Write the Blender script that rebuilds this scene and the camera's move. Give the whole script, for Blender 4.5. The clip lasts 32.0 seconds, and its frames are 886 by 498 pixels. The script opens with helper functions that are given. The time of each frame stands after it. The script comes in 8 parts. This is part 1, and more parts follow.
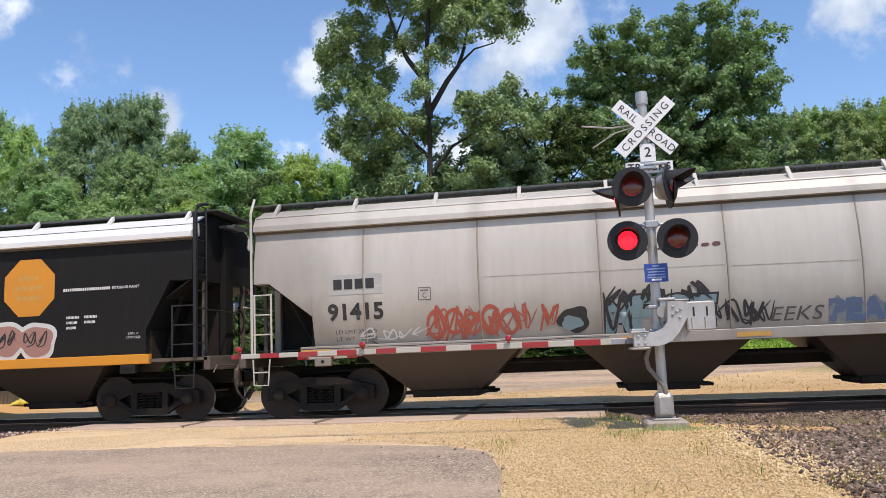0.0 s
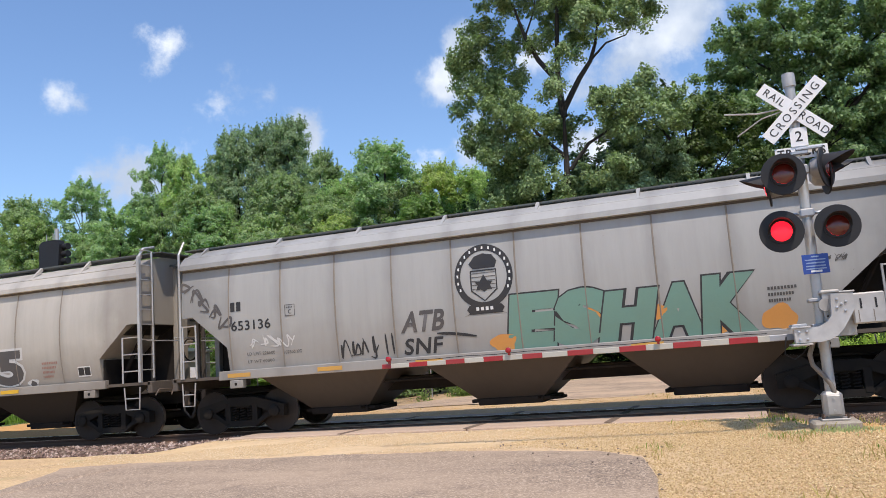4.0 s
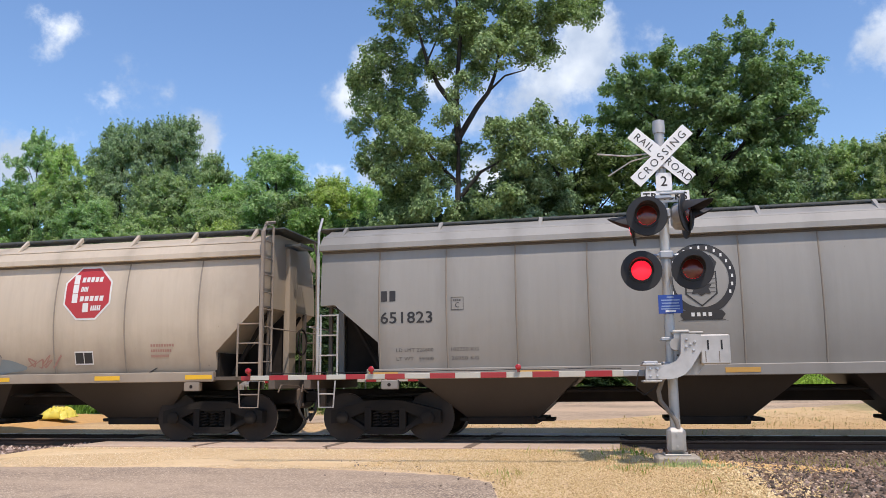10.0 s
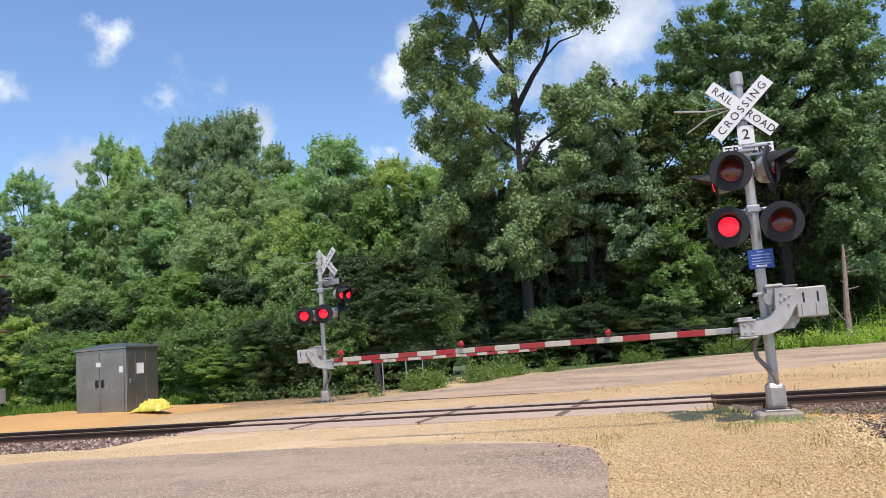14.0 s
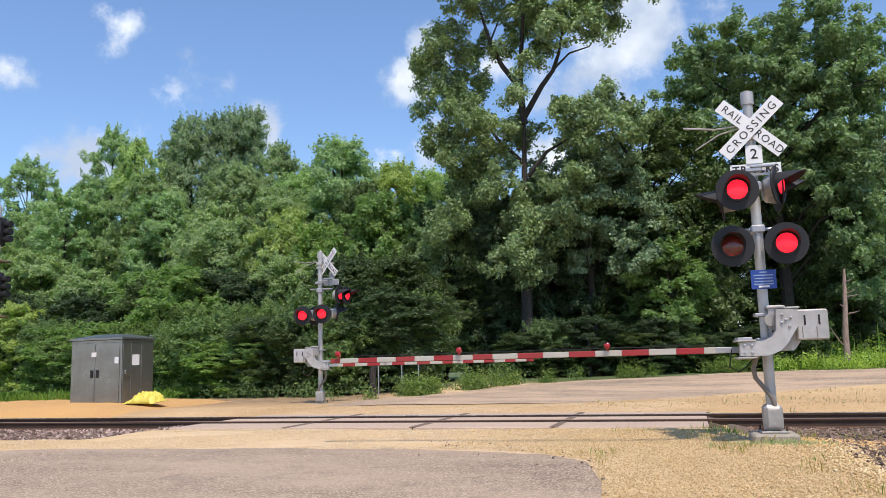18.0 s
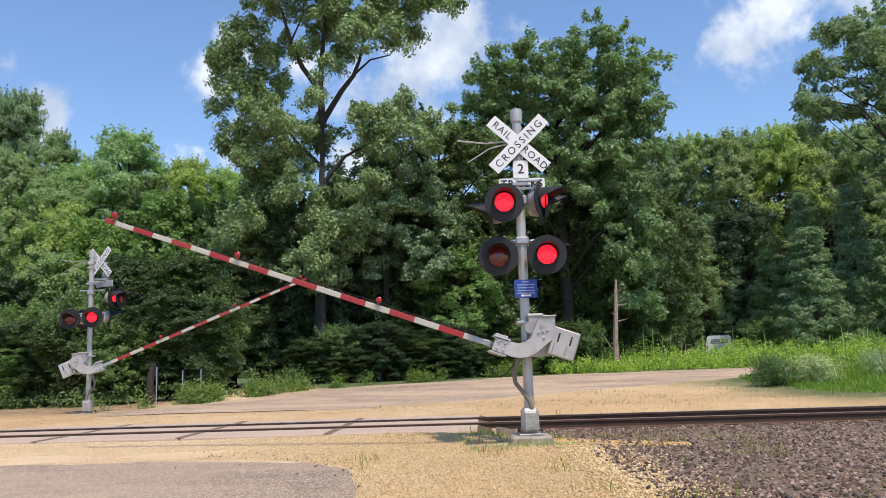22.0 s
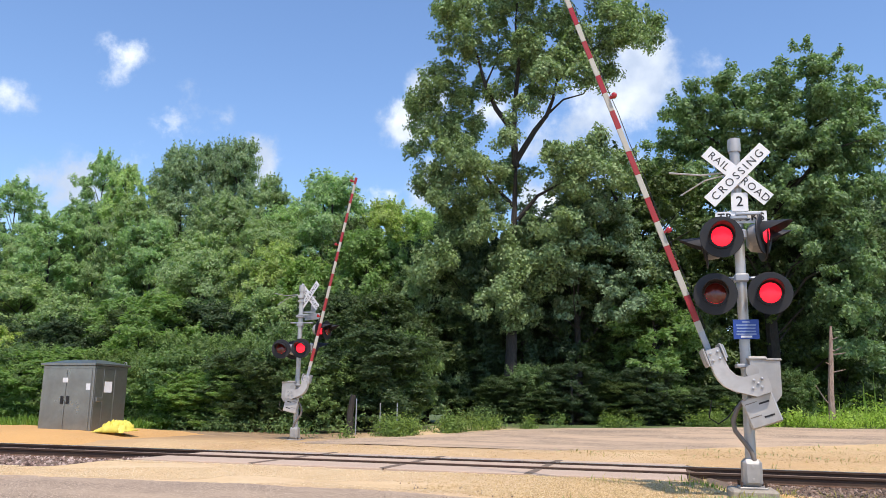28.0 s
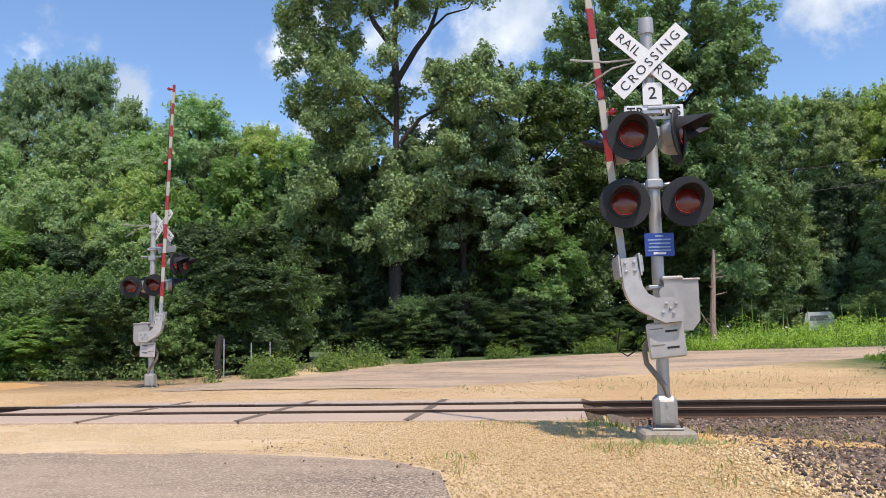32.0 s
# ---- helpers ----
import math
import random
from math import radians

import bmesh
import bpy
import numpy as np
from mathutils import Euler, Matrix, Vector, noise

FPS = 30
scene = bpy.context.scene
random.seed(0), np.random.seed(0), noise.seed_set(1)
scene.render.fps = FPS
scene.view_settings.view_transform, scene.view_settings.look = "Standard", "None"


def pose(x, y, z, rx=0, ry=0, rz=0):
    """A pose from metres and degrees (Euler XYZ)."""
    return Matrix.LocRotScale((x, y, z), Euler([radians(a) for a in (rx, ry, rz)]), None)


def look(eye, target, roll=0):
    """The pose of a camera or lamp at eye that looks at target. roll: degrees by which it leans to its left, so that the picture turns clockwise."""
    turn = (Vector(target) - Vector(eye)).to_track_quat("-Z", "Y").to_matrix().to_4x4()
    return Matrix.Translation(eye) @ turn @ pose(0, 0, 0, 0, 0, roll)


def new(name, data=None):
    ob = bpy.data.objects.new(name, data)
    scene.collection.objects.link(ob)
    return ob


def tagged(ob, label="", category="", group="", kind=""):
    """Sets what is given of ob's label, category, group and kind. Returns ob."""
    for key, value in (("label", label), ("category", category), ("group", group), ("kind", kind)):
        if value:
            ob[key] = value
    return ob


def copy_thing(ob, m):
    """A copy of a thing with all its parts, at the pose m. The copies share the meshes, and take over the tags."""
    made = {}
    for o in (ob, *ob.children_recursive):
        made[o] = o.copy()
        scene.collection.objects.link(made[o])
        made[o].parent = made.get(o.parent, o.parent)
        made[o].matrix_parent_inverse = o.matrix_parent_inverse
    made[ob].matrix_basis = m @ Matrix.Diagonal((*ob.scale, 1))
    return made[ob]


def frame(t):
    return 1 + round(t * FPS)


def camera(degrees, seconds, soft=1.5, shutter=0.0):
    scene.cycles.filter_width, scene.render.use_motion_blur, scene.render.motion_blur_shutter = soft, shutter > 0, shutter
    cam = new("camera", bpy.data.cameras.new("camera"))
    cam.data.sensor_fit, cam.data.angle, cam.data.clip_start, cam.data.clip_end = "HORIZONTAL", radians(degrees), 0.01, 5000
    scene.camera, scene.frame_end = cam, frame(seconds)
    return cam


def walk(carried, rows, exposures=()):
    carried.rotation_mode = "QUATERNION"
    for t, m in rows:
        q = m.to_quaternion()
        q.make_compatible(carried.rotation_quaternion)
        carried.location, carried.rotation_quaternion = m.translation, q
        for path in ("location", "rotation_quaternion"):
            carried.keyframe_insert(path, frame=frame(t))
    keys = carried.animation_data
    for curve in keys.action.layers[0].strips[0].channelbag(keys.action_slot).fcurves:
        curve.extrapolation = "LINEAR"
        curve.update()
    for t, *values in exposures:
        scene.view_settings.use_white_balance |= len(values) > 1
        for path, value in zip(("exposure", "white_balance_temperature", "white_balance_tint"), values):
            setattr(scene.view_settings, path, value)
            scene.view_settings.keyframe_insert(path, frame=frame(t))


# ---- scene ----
cam = camera(57.2, 32.0, soft=0.8)
# camera path: seconds, eye x y z, yaw, pitch, roll
ROWS = [
    (0.0, 0.056, -0.026, 1.189, 10.38, 7.28, 2.30),
    (0.5, 0.029, -0.039, 1.198, 11.86, 7.63, 2.82),
    (1.0, 0.034, -0.059, 1.192, 13.40, 8.23, 3.75),
    (1.5, 0.050, -0.048, 1.195, 11.12, 8.65, 1.92),
    (2.0, 0.076, -0.052, 1.173, 11.35, 8.16, -0.35),
    (2.5, 0.105, -0.003, 1.183, 13.26, 8.21, 0.51),
    (4.5, 0.050, -0.054, 1.250, 22.94, 7.81, 4.18),
    (5.0, 0.036, -0.069, 1.218, 24.69, 7.70, 3.49),
    (5.5, 0.024, -0.085, 1.200, 24.70, 7.44, 2.40),
    (6.0, 0.007, -0.093, 1.179, 23.24, 7.16, 1.57),
    (6.5, 0.011, -0.084, 1.171, 21.40, 6.98, 0.78),
    (7.0, 0.024, -0.043, 1.175, 19.27, 6.34, -0.15),
    (7.5, 0.139, -0.000, 1.171, 16.22, 6.81, -0.26),
    (8.0, 0.291, 0.060, 1.180, 12.06, 7.51, -1.80),
    (8.5, 0.360, 0.089, 1.195, 10.45, 7.65, -1.84),
    (9.0, 0.355, 0.102, 1.200, 11.58, 8.03, -0.80),
    (9.5, 0.350, 0.127, 1.211, 12.62, 8.75, 0.05),
    (10.0, 0.370, 0.126, 1.200, 12.51, 9.11, 0.70),
    (10.5, 0.376, 0.121, 1.200, 12.00, 9.12, 1.02),
    (11.0, 0.374, 0.134, 1.202, 11.94, 8.85, 1.32),
    (11.5, 0.357, 0.143, 1.200, 12.81, 8.26, 1.79),
    (12.0, 0.355, 0.131, 1.192, 13.22, 7.79, 2.79),
    (12.5, 0.272, 0.082, 1.192, 13.99, 7.50, 3.75),
    (13.0, 0.149, 0.015, 1.191, 15.36, 7.57, 4.91),
    (13.5, 0.051, -0.026, 1.178, 16.85, 7.69, 4.82),
    (15.5, 0.030, -0.024, 1.190, 16.96, 7.30, 3.03),
    (16.0, 0.025, -0.034, 1.184, 17.11, 8.11, 2.63),
    (16.5, 0.025, -0.029, 1.186, 16.48, 8.45, 2.58),
    (17.0, 0.025, -0.017, 1.184, 16.21, 8.49, 2.51),
    (17.5, 0.019, -0.016, 1.192, 16.53, 8.35, 2.05),
    (18.0, 0.003, -0.005, 1.186, 16.92, 7.95, 1.51),
    (18.5, 0.016, -0.003, 1.186, 17.02, 7.57, 1.37),
    (19.0, 0.015, -0.011, 1.183, 16.60, 7.52, 1.41),
    (19.5, 0.020, -0.012, 1.188, 16.10, 7.40, 1.71),
    (20.0, 0.072, 0.027, 1.175, 14.49, 6.98, 2.66),
    (20.5, 0.218, 0.086, 1.177, 10.67, 6.34, 2.28),
    (21.0, 0.381, 0.165, 1.191, 4.43, 7.00, 0.55),
    (21.5, 0.445, 0.189, 1.201, 1.17, 7.32, 0.89),
    (22.0, 0.458, 0.195, 1.200, 3.16, 7.88, 1.80),
    (22.5, 0.442, 0.207, 1.193, 5.99, 8.32, 1.66),
    (23.0, 0.423, 0.223, 1.194, 9.07, 8.66, 2.06),
    (23.5, 0.413, 0.221, 1.198, 11.71, 8.80, 2.47),
    (24.0, 0.412, 0.223, 1.197, 12.74, 8.86, 2.58),
    (24.5, 0.424, 0.221, 1.202, 12.47, 9.10, 2.82),
    (25.0, 0.422, 0.190, 1.201, 13.46, 9.68, 1.53),
    (25.5, 0.364, 0.160, 1.232, 16.31, 10.39, -1.05),
    (27.5, 0.264, 0.192, 1.122, 17.13, 12.01, -2.47),
    (28.0, 0.102, 0.327, 1.129, 15.87, 10.90, -0.91),
    (28.5, 0.017, 0.541, 1.141, 13.38, 10.56, 1.26),
    (29.0, 0.042, 0.777, 1.159, 10.40, 10.18, 1.46),
    (29.5, 0.031, 1.023, 1.188, 9.70, 8.14, 2.44),
    (30.0, -0.060, 1.368, 1.229, 8.30, 10.17, 3.43),
    (30.5, -0.017, 1.691, 1.238, 7.93, 9.82, 1.36),
    (31.0, -0.065, 1.980, 1.217, 8.21, 8.46, 1.05),
    (31.5, -0.166, 2.299, 1.201, 8.36, 6.08, 2.82),
    (32.0, -0.155, 2.641, 1.195, 8.15, 6.27, 1.20),
]

walk(cam, [(t, pose(x, y, z, 90 + pitch, roll, yaw)) for t, x, y, z, yaw, pitch, roll in ROWS],
     exposures=[(0.0, 0.15), (10.0, 0.15), (12.0, 0.18), (25.0, 0.17), (28.0, 0.31), (30.0, 0.17), (31.0, 0.26), (32.0, 0.19)])

# ---- light ----
SUN = Vector((0.42, -0.62, 1.45)).normalized()
TO_SUN_AZ = math.atan2(SUN.x, SUN.y)
sun = new("sun", bpy.data.lights.new("sun", "SUN"))
sun.data.energy, sun.data.angle, sun.data.color = 3.75, radians(0.5), (1.0, 0.878, 0.775)
sun.matrix_basis = look((0, 0, 60), Vector((0, 0, 60)) - SUN)


def sky_world():
    w = bpy.data.worlds.new("sky")
    scene.world = w
    w.use_nodes = True
    n, l = w.node_tree.nodes, w.node_tree.links
    n.clear()
    out, bg = n.new("ShaderNodeOutputWorld"), n.new("ShaderNodeBackground")
    sky = n.new("ShaderNodeTexSky")
    sky.sky_type, sky.sun_disc = "NISHITA", False
    sky.sun_elevation, sky.sun_rotation = math.asin(SUN.z), TO_SUN_AZ
    sky.air_density, sky.dust_density, sky.ozone_density = 1.15, 0.35, 4.5
    bg.inputs["Strength"].default_value = 0.15
    tc = n.new("ShaderNodeTexCoord")
    # cumulus: soft lobes round fixed directions, broken up by noise
    big = n.new("ShaderNodeTexNoise")
    big.inputs["Scale"].default_value, big.inputs["Detail"].default_value, big.inputs["Roughness"].default_value = 14.0, 9.0, 0.62
    l.new(tc.outputs["Generated"], big.inputs["Vector"])
    total = None
    for d, r, a in CLOUDS:
        dist = n.new("ShaderNodeVectorMath")
        dist.operation = "DISTANCE"
        l.new(tc.outputs["Generated"], dist.inputs[0])
        dist.inputs[1].default_value = d
        m = n.new("ShaderNodeMapRange")
        m.inputs["From Min"].default_value, m.inputs["From Max"].default_value = 0.0, r * 1.7
        m.inputs["To Min"].default_value, m.inputs["To Max"].default_value = a, 0.0
        l.new(dist.outputs["Value"], m.inputs["Value"])
        if total is None:
            total = m.outputs["Result"]
        else:
            mx = n.new("ShaderNodeMath")
            mx.operation = "MAXIMUM"
            l.new(total, mx.inputs[0]), l.new(m.outputs["Result"], mx.inputs[1])
            total = mx.outputs[0]
    add = n.new("ShaderNodeMath")
    add.operation = "MULTIPLY_ADD"
    l.new(big.outputs["Fac"], add.inputs[0])
    add.inputs[1].default_value = 1.9
    l.new(total, add.inputs[2])
    cover = n.new("ShaderNodeMapRange")
    cover.interpolation_type = "SMOOTHSTEP"
    cover.inputs["From Min"].default_value, cover.inputs["From Max"].default_value = 1.32, 1.84
    l.new(add.outputs[0], cover.inputs["Value"])
    fine = n.new("ShaderNodeTexNoise")
    fine.inputs["Scale"].default_value, fine.inputs["Detail"].default_value = 9.0, 6.0
    l.new(tc.outputs["Generated"], fine.inputs["Vector"])
    tone = n.new("ShaderNodeValToRGB")
    tone.color_ramp.elements[0].position, tone.color_ramp.elements[0].color = 0.4, (3.3, 3.9, 5.0, 1)
    tone.color_ramp.elements[1].position, tone.color_ramp.elements[1].color = 0.66, (7.1, 7.35, 7.7, 1)
    l.new(fine.outputs["Fac"], tone.inputs["Fac"])
    mix = n.new("ShaderNodeMix")
    mix.data_type = "RGBA"
    l.new(cover.outputs["Result"], mix.inputs[0])
    tint = n.new("ShaderNodeMix")
    tint.data_type, tint.blend_type = "RGBA", "MULTIPLY"
    tint.inputs[0].default_value, tint.inputs[7].default_value = 1.0, (0.97, 1.0, 1.09, 1)
    l.new(sky.outputs["Color"], tint.inputs[6])
    l.new(tint.outputs[2], mix.inputs[6]), l.new(tone.outputs["Color"], mix.inputs[7])
    l.new(mix.outputs[2], bg.inputs["Color"]), l.new(bg.outputs[0], out.inputs[0])


CLOUDS = [
    ((-0.2769, 0.8856, 0.3730), 0.029, 1.10),
    ((-0.3060, 0.8913, 0.3346), 0.033, 1.10),
    ((-0.2129, 0.9119, 0.3508), 0.031, 1.00),
    ((-0.0793, 0.9375, 0.3389), 0.076, 1.05),
    ((-0.0321, 0.9307, 0.3644), 0.104, 0.85),
    ((-0.0626, 0.9509, 0.3032), 0.049, 0.90),
    ((-0.1496, 0.9562, 0.2515), 0.031, 1.10),
    ((-0.2954, 0.9192, 0.2604), 0.042, 0.85),
    ((-0.3319, 0.9088, 0.2530), 0.035, 0.85),
    ((-0.5787, 0.7266, 0.3703), 0.042, 0.62),
    ((-0.5349, 0.7685, 0.3510), 0.049, 0.55),
    ((-0.5463, 0.7752, 0.3172), 0.035, 0.62),
    ((-0.6420, 0.7327, 0.2258), 0.052, 0.90),
    ((-0.4716, 0.8357, 0.2812), 0.028, 0.95),
    ((-0.6783, 0.6619, 0.3190), 0.031, 0.70),
    ((0.2980, 0.8902, 0.3446), 0.058, 0.95),
    ((0.3308, 0.8725, 0.3597), 0.050, 0.95),
    ((0.4091, 0.8399, 0.3567), 0.050, 0.80),
    ((-0.6733, 0.7096, 0.2077), 0.042, 0.80),
]
sky_world()


# ---- mesh building ----
class Build:
    """Collects faces for one mesh; shapes are placed by an optional matrix."""

    def __init__(self):
        self.v, self.f = [], []

    def add(self, verts, faces, m=None):
        k = len(self.v)
        self.v.extend([tuple(m @ Vector(p)) for p in verts] if m is not None else [tuple(p) for p in verts])
        self.f.extend([tuple(k + i for i in f) for f in faces])
        return self

    def box(self, x0, x1, y0, y1, z0, z1, c=0.0, m=None):
        if c <= 0:
            v = [(x, y, z) for z in (z0, z1) for y in (y0, y1) for x in (x0, x1)]
            return self.add(v, [(0, 2, 3, 1), (4, 5, 7, 6), (0, 1, 5, 4), (2, 6, 7, 3), (0, 4, 6, 2), (1, 3, 7, 5)], m)
        c = min(c, (x1 - x0) * 0.45, (y1 - y0) * 0.45, (z1 - z0) * 0.45)
        bm = bmesh.new()
        bmesh.ops.create_cube(bm, size=1)
        for p in bm.verts:
            p.co = Vector(((x0 + x1) / 2 + p.co.x * (x1 - x0), (y0 + y1) / 2 + p.co.y * (y1 - y0), (z0 + z1) / 2 + p.co.z * (z1 - z0)))
        bmesh.ops.bevel(bm, geom=bm.edges[:], offset=c, segments=1, affect="EDGES")
        bm.verts.index_update()
        self.add([p.co for p in bm.verts], [[p.index for p in f.verts] for f in bm.faces], m)
        bm.free()
        return self

    def tube(self, path, r, n=8, m=None, caps=True):
        """A round bar along a path; r is one radius or one for each point."""
        path = [Vector(p) for p in path]
        rs = list(r) if isinstance(r, (list, tuple)) else [r] * len(path)
        v, f = [], []
        up = None
        for i, p in enumerate(path):
            d = (path[min(i + 1, len(path) - 1)] - path[max(i - 1, 0)]).normalized()
            if up is None:
                up = d.orthogonal().normalized()
            up = (up - d * up.dot(d)).normalized()
            side = d.cross(up)
            for k in range(n):
                a = 2 * math.pi * k / n
                v.append(p + (up * math.cos(a) + side * math.sin(a)) * rs[i])
        for i in range(len(path) - 1):
            for k in range(n):
                a, b = i * n + k, i * n + (k + 1) % n
                f.append((a, b, b + n, a + n))
        if caps:
            f.append(tuple(range(n - 1, -1, -1)))
            f.append(tuple((len(path) - 1) * n + k for k in range(n)))
        return self.add(v, f, m)

    def lathe(self, prof, n=24, m=None, close=False):
        """A turned shape round the z axis; prof is a list of (radius, z)."""
        v, f = [], []
        for r, z in prof:
            for k in range(n):
                a = 2 * math.pi * k / n
                v.append((r * math.cos(a), r * math.sin(a), z))
        for i in range(len(prof) - 1):
            for k in range(n):
                a, b = i * n + k, i * n + (k + 1) % n
                f.append((a, b, b + n, a + n))
        if not close:
            f.append(tuple(range(n - 1, -1, -1)))
            f.append(tuple((len(prof) - 1) * n + k for k in range(n)))
        return self.add(v, f, m)

    def prism(self, poly, y0, y1, m=None):
        """A polygon in x, z (anticlockwise seen from -y) with a thickness from y0 to y1."""
        n = len(poly)
        v = [(x, y0, z) for x, z in poly] + [(x, y1, z) for x, z in poly]
        f = [tuple(range(n)), tuple(range(2 * n - 1, n - 1, -1))]
        f += [(i, i + n, (i + 1) % n + n, (i + 1) % n) for i in range(n)]
        return self.add(v, f, m)

    def mesh(self, name, mats, smooth=False):
        me = bpy.data.meshes.new(name)
        me.from_pydata(self.v, [], self.f)
        for mt in mats if isinstance(mats, (list, tuple)) else [mats]:
            me.materials.append(mt)
        if smooth:
            me.shade_smooth()
            me.set_sharp_from_angle(angle=radians(38))
        return me


def part(name, b, mat, parent=None, label="", smooth=False, m=None):
    """One mesh object under a thing or a part; b is a Build or a ready mesh."""
    me = b.mesh(name, mat, smooth) if isinstance(b, Build) else b
    ob = new(name, me)
    if parent is not None:
        ob.parent = parent
    if m is not None:
        ob.matrix_basis = m
    if label:
        tagged(ob, label)
    return ob


def thing(name, label, category, m=None, group="", kind=""):
    ob = new(name)
    ob.empty_display_size = 0.3
    if m is not None:
        ob.matrix_basis = m
    return tagged(ob, label, category, group, kind)


# ---- materials ----
class Nodes:
    def __init__(self, name):
        self.mat = bpy.data.materials.new(name)
        self.mat.use_nodes = True
        self.t = self.mat.node_tree
        self.bsdf = self.t.nodes["Principled BSDF"]
        self.out = self.t.nodes["Material Output"]

    def node(self, kind, **sets):
        n = self.t.nodes.new(kind)
        for k, v in sets.items():
            n.inputs[k].default_value = v
        return n

    def link(self, a, b):
        self.t.links.new(a, b)

    def coords(self, scale=(1, 1, 1), world=False):
        if world:
            src = self.t.nodes.new("ShaderNodeNewGeometry").outputs["Position"]
        else:
            src = self.t.nodes.new("ShaderNodeTexCoord").outputs["Object"]
        mp = self.t.nodes.new("ShaderNodeMapping")
        mp.inputs["Scale"].default_value = scale
        self.link(src, mp.inputs["Vector"])
        return mp.outputs["Vector"]

    def noise(self, vec, scale, detail=4.0, rough=0.55, dist=0.0):
        n = self.node("ShaderNodeTexNoise", Scale=scale, Detail=detail, Roughness=rough, Distortion=dist)
        self.link(vec, n.inputs["Vector"])
        return n.outputs["Fac"]

    def voronoi(self, vec, scale, out="Distance", feature="F1"):
        n = self.node("ShaderNodeTexVoronoi", Scale=scale)
        n.feature = feature
        self.link(vec, n.inputs["Vector"])
        return n.outputs[out]

    def ramp(self, fac, *stops):
        n = self.t.nodes.new("ShaderNodeValToRGB")
        e = n.color_ramp.elements
        while len(e) < len(stops):
            e.new(0.5)
        for el, (p, c) in zip(e, stops):
            el.position = p
            el.color = (*c, 1) if isinstance(c, (tuple, list)) else (c, c, c, 1)
        self.link(fac, n.inputs["Fac"])
        return n.outputs["Color"]

    def mix(self, fac, a, b, mode="MIX"):
        n = self.t.nodes.new("ShaderNodeMix")
        n.data_type, n.blend_type = "RGBA", mode
        for sock, val in ((n.inputs[0], fac), (n.inputs[6], a), (n.inputs[7], b)):
            if isinstance(val, (int, float)):
                sock.default_value = val
            elif isinstance(val, tuple):
                sock.default_value = (*val, 1)
            else:
                self.link(val, sock)
        return n.outputs[2]

    def math(self, op, a, b=0.0, clamp=False):
        n = self.t.nodes.new("ShaderNodeMath")
        n.operation, n.use_clamp = op, clamp
        for sock, val in ((n.inputs[0], a), (n.inputs[1], b)):
            if isinstance(val, (int, float)):
                sock.default_value = val
            else:
                self.link(val, sock)
        return n.outputs[0]

    def xyz(self, vec):
        n = self.t.nodes.new("ShaderNodeSeparateXYZ")
        self.link(vec, n.inputs[0])
        return n.outputs

    def bump(self, height, strength=0.3, dist=0.02):
        n = self.node("ShaderNodeBump", Strength=strength, Distance=dist)
        self.link(height, n.inputs["Height"])
        self.link(n.outputs["Normal"], self.bsdf.inputs["Normal"])

    def set(self, color=None, rough=None, metal=None, **more):
        for key, val in (("Base Color", color), ("Roughness", rough), ("Metallic", metal), *more.items()):
            if val is None:
                continue
            if isinstance(val, tuple):
                self.bsdf.inputs[key].default_value = (*val, 1)
            elif isinstance(val, (int, float)):
                self.bsdf.inputs[key].default_value = val
            else:
                self.link(val, self.bsdf.inputs[key])
        return self.mat


def scale_color(c, k):
    return tuple(min(1.0, x * k) for x in c)


def painted(name, color, rough=0.45, metal=0.0, wear=0.25, grain=30.0, dirt=(0.2, 0.16, 0.11), spec=0.5):
    """Paint or plain finish with soft stains, fine grain and slight relief."""
    n = Nodes(name)
    v = n.coords()
    big, fine = n.noise(v, 1.7, 5), n.noise(v, grain, 3)
    c = n.mix(n.ramp(big, (0.35, 0.0), (0.75, 1.0)), color, tuple(a * (1 - wear) + b * wear for a, b in zip(color, dirt)))
    c = n.mix(n.math("MULTIPLY", n.ramp(fine, (0.45, 0.0), (0.75, 1.0)), wear), c, scale_color(color, 0.7))
    n.bump(fine, 0.08, 0.004)
    return n.set(c, n.ramp(big, (0.3, rough * 0.85), (0.8, min(1, rough * 1.25))), metal, **{"Specular IOR Level": spec})


def rough_ground(name, low, mid, high, grain, size, bump=0.6):
    """Loose or cast mineral ground: patches, stones and dust."""
    n = Nodes(name)
    v = n.coords(world=True)
    patch = n.noise(v, 0.35, 6, 0.6)
    stones = n.voronoi(v, grain, "Color")
    edge = n.voronoi(v, grain, "Distance")
    c = n.mix(n.ramp(n.xyz(stones)[0], (0.0, 0.0), (1.0, 1.0)), low, high)
    c = n.mix(0.5, c, mid)
    c = n.mix(n.ramp(patch, (0.3, 0.0), (0.7, 0.75)), c, scale_color(mid, 1.18))
    fine = n.noise(v, grain * 2.5, 3)
    c = n.mix(n.math("MULTIPLY", n.ramp(fine, (0.5, 0.0), (0.7, 1.0)), 0.35), c, low)
    n.bump(n.mix(0.4, n.math("SUBTRACT", 1.0, edge), fine), bump, size)
    return n.set(c, 0.92)


def glass_lens(name, color):
    n = Nodes(name)
    n.bump(n.voronoi(n.coords(), 60.0), 0.25, 0.003)
    return n.set(color, 0.22, 0.0, **{"Coat Weight": 0.4})


def glowing(name, color, strength):
    n = Nodes(name)
    v = n.coords()
    n.bump(n.voronoi(v, 60.0), 0.2, 0.003)
    n.set(scale_color(color, 0.5), 0.3)
    return n.set(None, None, None, **{"Emission Color": color, "Emission Strength": strength})


